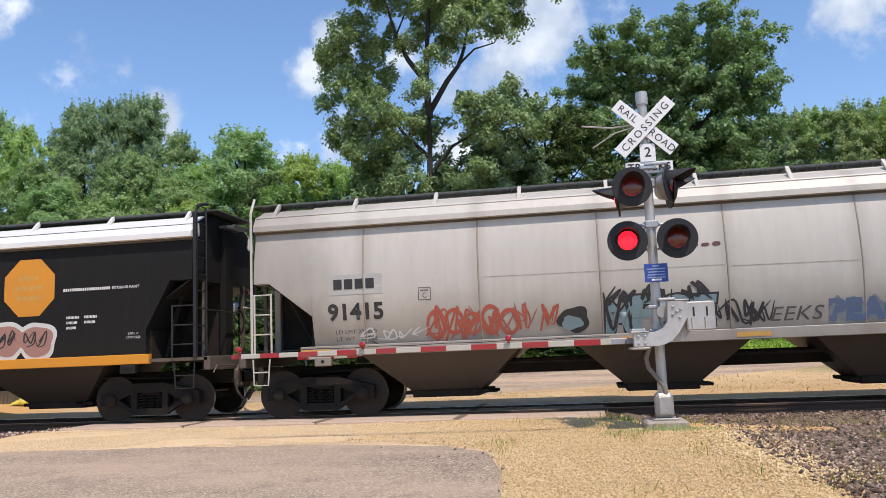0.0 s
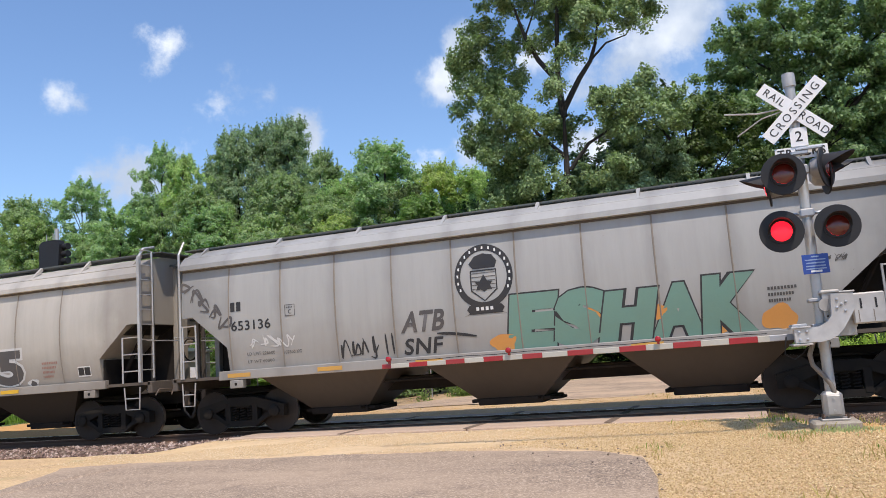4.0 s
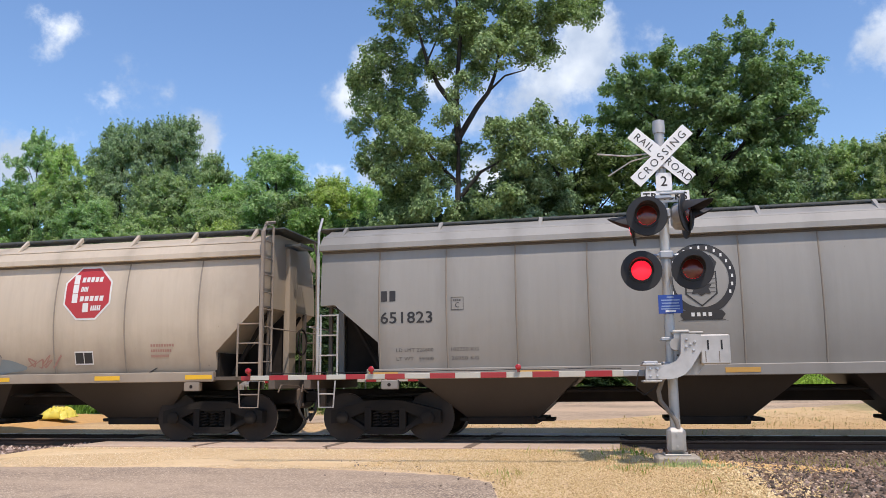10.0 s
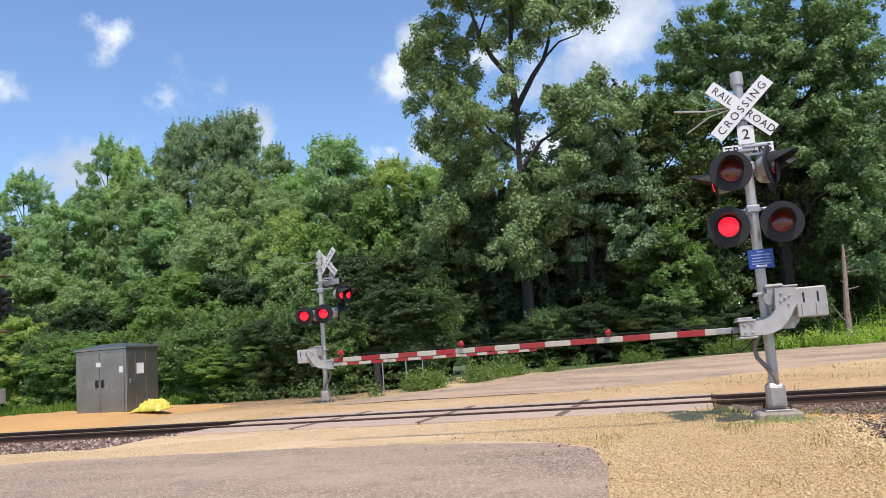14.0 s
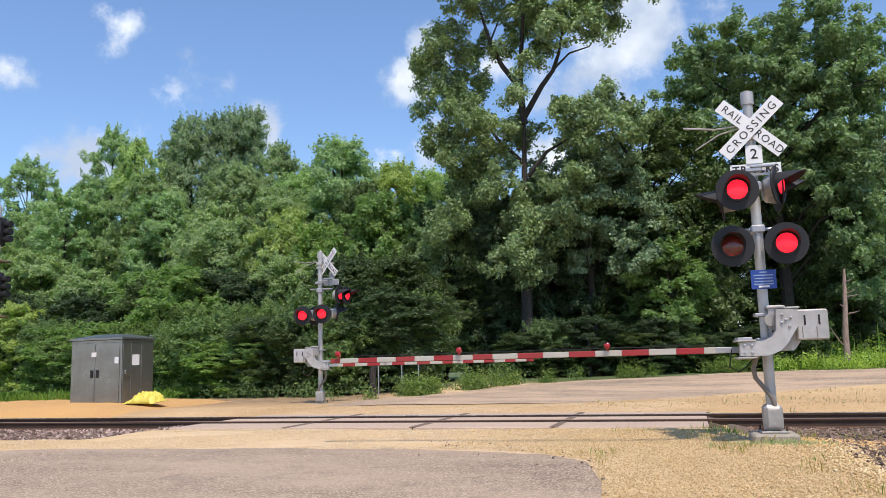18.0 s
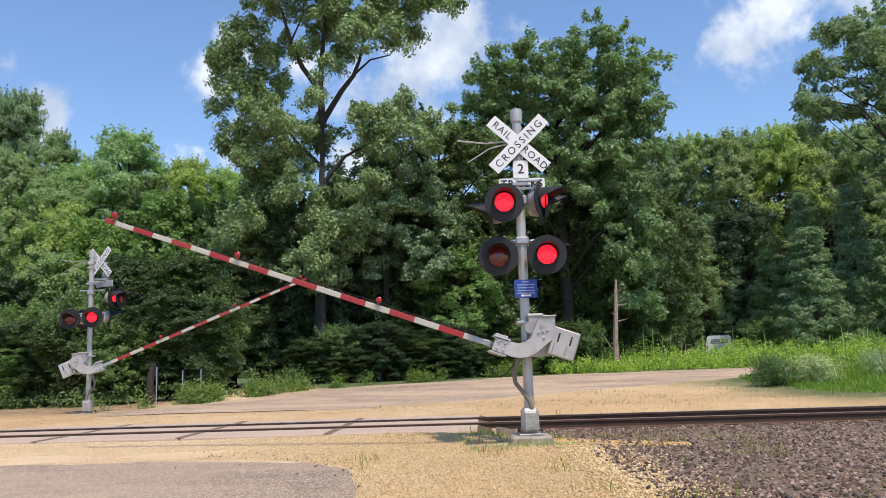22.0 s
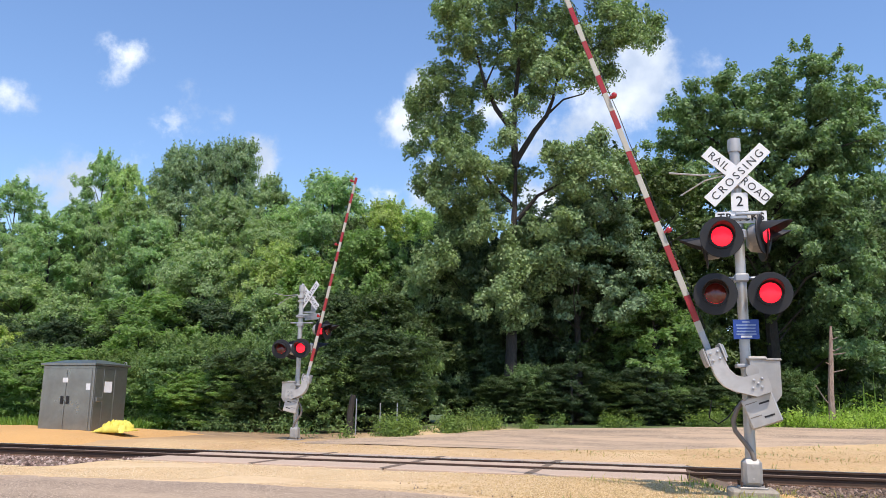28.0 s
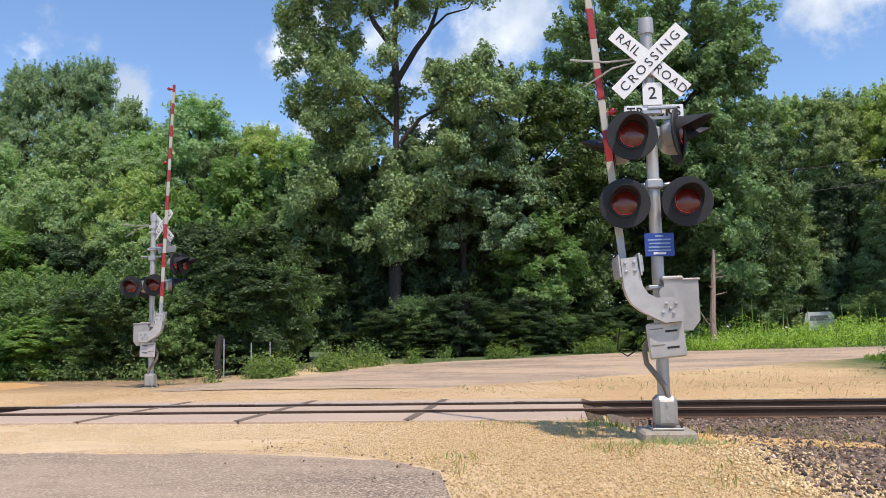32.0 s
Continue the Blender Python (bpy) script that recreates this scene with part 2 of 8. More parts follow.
def leaf_material(name, dark, light, trans=0.35):
    n = Nodes(name)
    geo = n.t.nodes.new("ShaderNodeNewGeometry")
    rnd = geo.outputs["Random Per Island"]
    info = n.t.nodes.new("ShaderNodeObjectInfo").outputs["Random"]
    c = n.mix(n.ramp(rnd, (0.0, 0.0), (1.0, 1.0)), dark, light)
    tree = n.ramp(info, (0.0, (0.90, 0.94, 0.97)), (0.4, (1.05, 1.09, 1.0)), (0.75, (1.24, 1.21, 0.90)), (1.0, (1.46, 1.35, 0.74)))
    c = n.mix(1.0, c, tree, "MULTIPLY")
    patch = n.noise(n.coords(world=True), 0.5, 2)
    c = n.mix(n.ramp(patch, (0.35, 0.0), (0.65, 0.4)), c, scale_color(light, 1.15))
    n.set(c, 0.5, 0.0, **{"Specular IOR Level": 0.32})
    tr = n.t.nodes.new("ShaderNodeBsdfTranslucent")
    n.link(n.mix(1.0, c, (1.2, 1.42, 0.72), "MULTIPLY"), tr.inputs["Color"])
    ms = n.t.nodes.new("ShaderNodeMixShader")
    ms.inputs[0].default_value = trans
    n.link(n.bsdf.outputs[0], ms.inputs[1]), n.link(tr.outputs[0], ms.inputs[2])
    n.link(ms.outputs[0], n.out.inputs[0])
    return n.mat


def bark_material(name, dark, light):
    n = Nodes(name)
    v = n.coords((6, 6, 1.2))
    k = n.noise(v, 3.0, 6, 0.65)
    n.bump(k, 0.7, 0.03)
    return n.set(n.ramp(k, (0.3, dark), (0.7, light)), 0.9)


GALV = painted("galvanised_steel", (0.42, 0.43, 0.45), 0.5, 0.55, 0.2)
ALU = painted("weathered_aluminium", (0.52, 0.505, 0.485), 0.45, 0.5, 0.34, 12.0)
CASE = painted("dull_galvanised_case", (0.47, 0.455, 0.435), 0.45, 0.45, 0.5, 9.0)
SCUFFED = painted("scuffed_galvanised_steel", (0.56, 0.545, 0.525), 0.45, 0.35, 0.5, 7.0)
CABINET = painted("brushed_aluminium_cabinet", (0.33, 0.33, 0.325), 0.3, 0.85, 0.45, 6.0)
BLACK = painted("matt_black", (0.010, 0.010, 0.012), 0.6, 0.0, 0.03)
WHITE = painted("white_sheeting", (0.78, 0.78, 0.77), 0.5, 0.0, 0.08)
LETTER = painted("black_letters", (0.015, 0.015, 0.015), 0.55, 0.0, 0.1)
REDTAPE = painted("red_reflective_tape", (0.34, 0.018, 0.024), 0.4, 0.0, 0.18)
WHITETAPE = painted("white_reflective_tape", (0.50, 0.475, 0.40), 0.45, 0.0, 0.2)
BLUESIGN = painted("blue_sign_sheeting", (0.015, 0.06, 0.3), 0.45, 0.0, 0.08)
SIGNINK = painted("white_sign_lettering", (0.25, 0.33, 0.5), 0.5, 0.0, 0.05)
LENS_OFF = glass_lens("unlit_red_lens", (0.12, 0.016, 0.013))
LENS_ON = glowing("lit_red_lamp", (1.0, 0.012, 0.03), 1.6)
REDGLASS = glass_lens("red_lamp_glass", (0.36, 0.01, 0.013))
CONCRETE = rough_ground("cast_concrete", (0.24, 0.205, 0.16), (0.34, 0.295, 0.23), (0.42, 0.37, 0.3), 40.0, 0.004, 0.3)
PANEL = rough_ground("crossing_panel_concrete", (0.36, 0.26, 0.185), (0.475, 0.355, 0.26), (0.57, 0.44, 0.34), 30.0, 0.004, 0.25)
RUBBER = painted("black_rubber_flangeway", (0.035, 0.03, 0.028), 0.85, 0.0, 0.4)
RAIL_RUST = painted("rail_rust", (0.062, 0.031, 0.02), 0.8, 0.2, 0.3)
JOINT = painted("weathered_joint_strip", (0.17, 0.12, 0.085), 0.9, 0.0, 0.4)
FOOT_RUST = painted("bright_rust", (0.19, 0.095, 0.052), 0.9, 0.0, 0.35)
RAIL_WORN = painted("browned_rail_head", (0.36, 0.245, 0.175), 0.6, 0.2, 0.25)
RAIL_SHINE = painted("polished_rail_head", (0.70, 0.69, 0.67), 0.28, 0.9, 0.1)
TIE = painted("creosoted_timber", (0.10, 0.058, 0.035), 0.9, 0.0, 0.4, 18.0)
CONDUIT = painted("grey_brown_conduit", (0.2, 0.17, 0.14), 0.6, 0.1, 0.25)


# ---- ground, road and track ----
TRACK_Y = 17.19
CROSS_L, CROSS_R = -10.75, 0.22


def smooth(a, b, x):
    k = min(1.0, max(0.0, (x - a) / (b - a)))
    return k * k * (3 - 2 * k)


def height(x, y):
    """The lie of the land; 0 is the top of the rails."""
    d = y - TRACK_Y
    on_road = smooth(CROSS_L - 1.2, CROSS_L - 0.1, x) * (1 - smooth(CROSS_R + 0.1, CROSS_R + 0.9, x))
    near = -0.36 + 0.24 * smooth(2.0, 13.0, y) + 0.10 * smooth(12.6, 15.3, y)
    far = 0.0
    bed = -0.2 - 0.12 * smooth(1.5, 3.0, abs(d)) * (1 - smooth(3.0, 6.5, abs(d)))
    base = near if d < -2.4 else far
    if abs(d) < 2.4:
        k = smooth(-2.4, 2.4, d)
        base = near * (1 - k) + far * k
    off = 1 - smooth(2.0, 4.6, abs(d)) if d < 0 else 1 - smooth(1.8, 3.6, d)
    rail_side = base * (1 - off) + bed * off
    level = base
    if abs(d) < 3.2:
        flat = 1 - smooth(2.1, 3.2, abs(d))
        level = base * (1 - flat) - 0.075 * flat
    z = rail_side * (1 - on_road) + level * on_road
    if abs(d) < 2.15 and on_road > 0.6:
        z = min(z, -0.12)
    z += 0.4 * smooth(24, 38, y) * smooth(-14, -9, x)
    z += 0.085 * math.exp(-((x - 1.05) ** 2 + (y - 12.6) ** 2) / 1.3)
    z += 0.025 * noise.noise((x * 0.35, y * 0.35, 0.0)) * smooth(2.5, 4.0, abs(d))
    return z


def sheet(name, xs, ys, mat, inside=None, lift=0.0):
    """A draped sheet over the land on a grid; inside(x, y) keeps a cell."""
    me = bpy.data.meshes.new(name)
    nx, ny = len(xs), len(ys)
    v = [(x, y, height(x, y) + lift) for y in ys for x in xs]
    f = []
    for j in range(ny - 1):
        for i in range(nx - 1):
            if inside and not inside((xs[i] + xs[i + 1]) / 2, (ys[j] + ys[j + 1]) / 2):
                continue
            a = j * nx + i
            f.append((a, a + 1, a + nx + 1, a + nx))
    me.from_pydata(v, [], f)
    me.materials.append(mat)
    me.shade_smooth()
    ob = new(name, me)
    if inside:
        bm = bmesh.new()
        bm.from_mesh(me)
        bmesh.ops.delete(bm, geom=[p for p in bm.verts if not p.link_faces], context="VERTS")
        bm.to_mesh(me)
        bm.free()
    return ob


def steps(*spans):
    out = []
    for a, b, s in spans:
        n = max(1, round((b - a) / s))
        out += [a + (b - a) * i / n for i in range(n)]
    return out + [spans[-1][1]]


def ground_material():
    """Tan crushed limestone round the crossing, orange sand by the track, grass farther off."""
    n = Nodes("gravel_sand_and_grass_ground")
    v = n.coords(world=True)
    x, y, z = n.xyz(v)
    stones = n.voronoi(v, 42.0, "Color")
    cell = n.voronoi(v, 42.0, "Distance")
    c = n.ramp(n.xyz(stones)[0], (0.0, (0.36, 0.22, 0.105)), (0.5, (0.60, 0.41, 0.195)), (1.0, (0.74, 0.56, 0.33)))
    dust = n.ramp(n.noise(v, 0.5, 6, 0.6), (0.35, 0.0), (0.65, 0.85))
    c = n.mix(dust, c, (0.66, 0.465, 0.235))
    # packed pale dust along the wheel tracks of the road
    mid = n.math("ABSOLUTE", n.math("ADD", x, 5.6))
    lane = n.ramp(n.math("DIVIDE", mid, 8.0), (0.55, 0.8), (0.78, 0.0))
    c = n.mix(n.math("MULTIPLY", lane, n.ramp(n.noise(v, 1.3, 5), (0.35, 0.4), (0.6, 1.0))), c, (0.71, 0.535, 0.32))
    # coarse pebbles, damp and trodden spots
    c = n.mix(n.ramp(n.noise(v, 9.0, 5, 0.75), (0.52, 0.0), (0.7, 0.45)), c, (0.36, 0.235, 0.135))
    c = n.mix(n.ramp(n.noise(n.coords((0.3, 1.2, 1.0), True), 0.9, 6, 0.7), (0.5, 0.0), (0.68, 0.5)), c, (0.50, 0.335, 0.20))
    # dry weed tint
    weed = n.ramp(n.noise(v, 1.1, 5, 0.7), (0.58, 0.0), (0.7, 0.6))
    c = n.mix(n.math("MULTIPLY", weed, n.math("SUBTRACT", 1.0, lane)), c, (0.34, 0.30, 0.12))
    # sand strip on the far side
    sand = n.math("MULTIPLY", n.ramp(n.math("DIVIDE", n.math("ABSOLUTE", n.math("SUBTRACT", y, 22.0)), 4.0), (0.5, 1.0), (1.0, 0.0)),
                  n.ramp(n.noise(v, 0.4, 4), (0.3, 0.2), (0.6, 1.0)))
    c = n.mix(n.math("MULTIPLY", sand, n.ramp(n.math("DIVIDE", n.math("ADD", x, 20.0), 20.0), (0.45, 0.75), (0.6, 0.6))), c, (0.46, 0.285, 0.13))
    # leaf litter and damp earth at the foot of the wood
    litter = n.math("MULTIPLY", n.ramp(n.math("DIVIDE", n.math("ABSOLUTE", n.math("SUBTRACT", y, 27.0)), 5.0), (0.3, 1.0), (1.0, 0.0)), n.ramp(n.math("DIVIDE", n.math("ADD", x, 20.0), 20.0), (0.42, 1.0), (0.58, 0.0)))
    c = n.mix(n.math("MULTIPLY", litter, n.ramp(n.noise(v, 1.4, 6, 0.7), (0.3, 0.35), (0.6, 0.95))), c, (0.20, 0.13, 0.07))
    # grass beyond
    wob = n.math("MULTIPLY", n.noise(v, 0.25, 4), 5.0)
    gy = n.math("ADD", y, wob)
    far = n.ramp(n.math("DIVIDE", gy, 60.0), (0.58, 0.0), (0.61, 1.0))
    leftg = n.math("MULTIPLY", n.ramp(n.math("DIVIDE", n.math("ADD", n.math("MULTIPLY", x, -1.0), wob), 40.0), (0.5, 0.0), (0.56, 1.0)), n.ramp(n.math("DIVIDE", y, 60.0), (0.32, 0.0), (0.36, 1.0)))
    rightg = n.math("MULTIPLY", n.ramp(n.math("DIVIDE", n.math("SUBTRACT", x, wob), 40.0), (0.12, 0.0), (0.17, 1.0)), n.ramp(n.math("DIVIDE", gy, 60.0), (0.375, 0.0), (0.40, 1.0)))
    g = n.math("MAXIMUM", far, n.math("MAXIMUM", leftg, rightg))
    grass = n.ramp(n.noise(v, 5.0, 5, 0.7), (0.3, (0.05, 0.08, 0.02)), (0.7, (0.13, 0.17, 0.05)))
    c = n.mix(g, c, grass)
    n.bump(n.mix(0.5, n.math("SUBTRACT", 1.0, cell), n.noise(v, 60.0, 3)), 0.7, 0.02)
    return n.set(c, 0.95)


def asphalt_material(name, spread, dust, grain_scale):
    """Old asphalt: pale worn aggregate, dark binder patches, dust and faint tracks."""
    n = Nodes(name)
    v = n.coords(world=True)
    grain = n.xyz(n.voronoi(v, 55.0, "Color"))[0]
    c = n.ramp(grain, (0.0, (0.12, 0.088, 0.062)), (0.35, (0.25, 0.185, 0.128)), (0.75, (0.375, 0.28, 0.195)), (1.0, (0.64, 0.50, 0.36)))
    patch = n.noise(n.coords(grain_scale, True), 0.55, 6, 0.65)
    c = n.mix(n.ramp(patch, (spread[0], 0.0), (spread[1], spread[2])), c, dust)
    dark = n.noise(v, 1.7, 6, 0.7)
    c = n.mix(n.ramp(dark, (0.55, 0.0), (0.72, 0.5)), c, (0.15, 0.112, 0.09))
    chips = n.voronoi(v, 20.0, "Distance")
    c = n.mix(n.ramp(chips, (0.12, 0.9), (0.19, 0.0)), c, (0.62, 0.5, 0.38))
    n.bump(n.mix(0.5, grain, n.noise(v, 30.0, 4)), 0.8, 0.012)
    return n.set(c, 0.93)


ASPHALT = asphalt_material("worn_asphalt", (0.34, 0.6, 0.72), (0.485, 0.36, 0.245), (0.35, 1.0, 1.0))
FAR_ASPHALT = asphalt_material("dusty_asphalt", (0.36, 0.58, 0.9), (0.56, 0.405, 0.265), (0.4, 1.0, 1.0))
BALLAST = rough_ground("grey_ballast_bed", (0.07, 0.047, 0.03), (0.155, 0.11, 0.075), (0.33, 0.245, 0.17), 22.0, 0.03, 1.0)
SAND = rough_ground("orange_sand", (0.46, 0.245, 0.075), (0.57, 0.325, 0.115), (0.66, 0.42, 0.18), 30.0, 0.03, 0.8)

GX = steps((-400, -60, 40), (-60, -24, 3), (-24, -12, 0.8), (-12, -9.6, 0.2), (-9.6, -0.6, 0.75), (-0.6, 2.4, 0.2), (2.4, 12, 0.8), (12, 60, 4), (60, 400, 40))
GY = steps((-60, -6, 6), (-6, 8, 1), (8, 12, 0.5), (12, 22.4, 0.2), (22.4, 30, 0.8), (30, 44, 1), (44, 70, 4), (70, 600, 53))
ground = tagged(sheet("ground", GX, GY, ground_material()), "tan gravel and sand ground with grass farther off", "ground", kind="structure")


def strip(name, ks, lo, hi, n, mat, along_x, lift, power=1.0):
    """A draped sheet between two edges: at each k from ks it runs from lo(k) to hi(k)."""
    v, f = [], []
    for k in ks:
        a, b = lo(k), hi(k)
        for i in range(n + 1):
            q = a + (b - a) * (i / n) ** power
            x, y = (k, q) if along_x else (q, k)
            v.append((x, y, height(x, y) + lift * min(1.0, 4.0 * i / n, 4.0 * (n - i) / n) + 0.002))
    for j in range(len(ks) - 1):
        for i in range(n):
            p = j * (n + 1) + i
            f.append((p, p + n + 1, p + n + 2, p + 1) if along_x else (p, p + 1, p + n + 2, p + n + 1))
    me = bpy.data.meshes.new(name)
    me.from_pydata(v, [], f)
    me.materials.append(mat)
    me.shade_smooth()
    return new(name, me)


def bend(k, *pairs):
    """Straight runs between pairs (k, value)."""
    if k <= pairs[0][0]:
        return pairs[0][1]
    for (a, va), (b, vb) in zip(pairs, pairs[1:]):
        if k <= b:
            return va + (vb - va) * (k - a) / (b - a)
    return pairs[-1][1]


def ragged(k, s, size):
    return size * (noise.noise((k * 0.8, s, 0)) + 0.6 * noise.noise((k * 2.7, s, 4)) + 0.45 * noise.noise((k * 9.0, s, 2)))


road = strip("road", steps((-11.5, -0.85, 0.04)), lambda x: bend(x, (-11.5, 11.2), (-10.2, 8.0), (-10.1, -40)), lambda x: bend(x, (-11.5, 11.3), (-11.0, 11.75), (-9, 12.0), (-6, 12.15), (-3.2, 12.0), (-2.2, 11.6), (-1.4, 10.9), (-1.05, 9.4), (-0.85, 7.5)) + ragged(x, 3.0, 0.16),
             60, ASPHALT, True, 0.03, 0.5)
tagged(road, "worn grey-brown asphalt road with a crumbling edge", "road", kind="structure")


def far_left(y):
    return bend(y, (22.4, -10.7), (24.9, -10.57), (27.7, -8.84), (31.6, -6.64), (33.2, -4.68), (36.1, -0.27), (39.8, 4.58), (41.4, 9.29), (42.1, 26.5)) + ragged(y, 8.0, 0.25)


def far_right(y):
    return bend(y, (22.4, -3.2), (24.0, -1.2), (26.3, 1.17), (28.0, 3.73), (30.9, 8.2), (33.5, 12.7), (35.7, 17.2), (39.8, 25.2), (42.1, 29.2)) + ragged(y, 11.0, 0.6)


def in_far_road(x, y):
    return 22.4 < y < 42.1 and far_left(y) - 0.3 < x < far_right(y) + 0.3


far_road = strip("far_road", steps((22.4, 30, 0.15), (30, 42.1, 0.3)), far_left, far_right, 24, FAR_ASPHALT, False, 0.02)
tagged(far_road, "dusty asphalt road bending away behind the crossing", "road", kind="structure")

ballast = strip("ballast_bed", steps((0.55, 9, 0.05), (9, 90, 1.5)), lambda x: bend(x, (0.55, 15.0), (1.4, 14.2), (1.9, 12.6), (2.2, 11.6), (2.5, 7.0), (5, 5.0), (90, 5.0)) + ragged(x, 21.0, 0.7), lambda x: 19.3 + ragged(x, 25.0, 0.12), 50, BALLAST, True, 0.02)
tagged(ballast, "grey crushed-stone ballast beside the track", "ballast", kind="structure")
ballast_l = strip("ballast_bed", steps((-90, -26, 2), (-26, -10.9, 0.06)), lambda x: bend(x, (-90, 13.2), (-20, 13.4), (-14, 13.9), (-11.6, 15.0), (-10.9, 15.6)) + ragged(x, 31.0, 0.25), lambda x: 19.3 + ragged(x, 35.0, 0.12), 40, BALLAST, True, 0.02)
tagged(ballast_l, "reddish grey ballast along the rails", "ballast", kind="structure")


def stones(name, label, count, place, size, mat, seed):
    """Loose stones as rough eight-sided lumps in one object."""
    rg, pr = np.random.default_rng(seed), random.Random(seed)
    pts = []
    while len(pts) < count:
        q = place(pr)
        if q:
            pts.append((q[0], q[1], height(*q)))
    p = np.array(pts)
    n = len(p)
    unit = np.array([(1, 0, 0), (-1, 0, 0), (0, 1, 0), (0, -1, 0), (0, 0, 1), (0, 0, -1)], float)
    r = size * (0.45 + 0.9 * rg.random((n, 1, 1)) ** 1.6)
    v = p[:, None, :] + unit[None] * r * (0.65 + 0.6 * rg.random((n, 6, 1))) * np.array([1.0, 1.0, 0.75]) + rg.normal(size=(n, 6, 3)) * r * 0.22
    v[:, :, 2] += r[:, :, 0] * 0.3 + 0.01
    tri = np.array([(0, 2, 4), (2, 1, 4), (1, 3, 4), (3, 0, 4), (2, 0, 5), (1, 2, 5), (3, 1, 5), (0, 3, 5)])
    f = (tri[None] + 6 * np.arange(n)[:, None, None]).reshape(-1)
    me = bpy.data.meshes.new(name)
    me.vertices.add(n * 6)
    me.vertices.foreach_set("co", v.astype(np.float32).reshape(-1))
    me.loops.add(len(f))
    me.loops.foreach_set("vertex_index", f.astype(np.int32))
    me.polygons.add(len(f) // 3)
    me.polygons.foreach_set("loop_start", np.arange(0, len(f), 3, dtype=np.int32))
    me.update()
    me.validate()
    me.materials.append(mat)
    return tagged(new(name, me), label, "stones", kind="stuff")


def stone_material(name, *cols):
    n = Nodes(name)
    rnd = n.t.nodes.new("ShaderNodeNewGeometry").outputs["Random Per Island"]
    c = n.ramp(rnd, *[(i / max(1, len(cols) - 1), col) for i, col in enumerate(cols)])
    fine = n.noise(n.coords(world=True), 40.0, 4)
    c = n.mix(n.ramp(fine, (0.4, 0.0), (0.7, 0.5)), c, scale_color(cols[0], 0.8))
    n.bump(fine, 0.3, 0.004)
    return n.set(c, 0.9)


GREY_STONE = stone_material("ballast_stones", (0.035, 0.026, 0.020), (0.077, 0.054, 0.039), (0.115, 0.076, 0.052), (0.185, 0.105, 0.066), (0.243, 0.164, 0.111), (0.345, 0.239, 0.172), (0.486, 0.356, 0.277))
RED_STONE = stone_material("reddish_ballast", (0.07, 0.045, 0.036), (0.15, 0.095, 0.07), (0.26, 0.165, 0.125), (0.42, 0.30, 0.24), (0.66, 0.52, 0.44))
TAN_STONE = stone_material("limestone_gravel", (0.440, 0.291, 0.129), (0.630, 0.451, 0.215), (0.740, 0.558, 0.284), (0.850, 0.694, 0.421))
PALE_STONE = stone_material("pale_limestone_grit", (0.56, 0.41, 0.23), (0.72, 0.55, 0.325), (0.82, 0.66, 0.42), (0.90, 0.77, 0.55))
DARK_CRUMB = stone_material("asphalt_crumbs", (0.12, 0.09, 0.07), (0.22, 0.165, 0.125), (0.34, 0.26, 0.2))


def right_bed(pr):
    x, y = 0.9 + 9.5 * pr.random() ** 1.2, 6.5 + 9.8 * pr.random()
    return (x, y) if y > bend(x, (0.55, 15.0), (1.35, 14.0), (1.7, 12.6), (1.9, 11.4), (2.3, 7.0), (5, 5.0)) + pr.gauss(0.1, 0.5) else None


def left_bed(pr):
    x, y = pr.uniform(-25, -11.0), pr.uniform(13.4, 16.3)
    return (x, y) if y > bend(x, (-90, 13.2), (-20, 13.4), (-14, 13.9), (-11.6, 15.0), (-10.9, 15.6)) + pr.gauss(0, 0.2) else None


def gravel_side(pr):
    x, y = pr.uniform(-4.5, 3.0), 7.5 + 7.6 * pr.random()
    if pr.random() > smooth(-4.6, -1.2, x + 0.8 * noise.noise((x, y, 9))):
        return None
    return (x, y) if y > bend(x, (-3.2, 12.2), (-2.2, 11.7), (-1.4, 11.0), (-1.05, 9.4), (-0.85, 7.5)) and x < bend(y, (7.0, 2.4), (11.2, 1.95), (12.4, 1.75), (14.0, 1.4)) + pr.gauss(0, 0.15) and abs(x - 1.05) + abs(y - 12.76) > 0.75 else None


def road_edge(pr):
    x = pr.uniform(-4.2, -0.8)
    return x, bend(x, (-3.2, 12.15), (-2.2, 11.7), (-1.4, 11.0), (-1.05, 9.5), (-0.85, 7.5)) + pr.gauss(0.1, 0.4)


stones("ballast_stones", "loose grey and white ballast stones", 36000, right_bed, 0.031, GREY_STONE, 71)
stones("ballast_stones", "loose reddish ballast stones beyond the crossing", 7000, left_bed, 0.042, RED_STONE, 72)


def near_strip(pr):
    x, y = -12.5 + 12.0 * pr.random(), 11.7 + 3.3 * pr.random()
    return (x, y) if noise.noise((x * 0.5, y * 0.9, 17)) > -0.15 and y > bend(x, (-11.5, 11.3), (-9, 11.95), (-6, 12.1), (-3.2, 12.0), (-2.0, 11.5), (-1.2, 10.6)) and pr.random() > smooth(-3.8, -0.6, x) else None


stones("gravel", "fine pale gravel before the crossing", 24000, near_strip, 0.009, PALE_STONE, 77)
stones("gravel", "loose tan limestone gravel", 42000, gravel_side, 0.0115, TAN_STONE, 73)


def spilled_sand(pr):
    y = 8.5 + 6.2 * pr.random()
    edge = bend(y, (7.0, 2.3), (11.4, 1.9), (12.6, 1.7), (14.0, 1.35), (15.0, 0.6))
    x = edge + pr.gauss(0.1, 0.3)
    return (x, y) if abs(x - 1.05) + abs(y - 12.76) > 0.75 else None


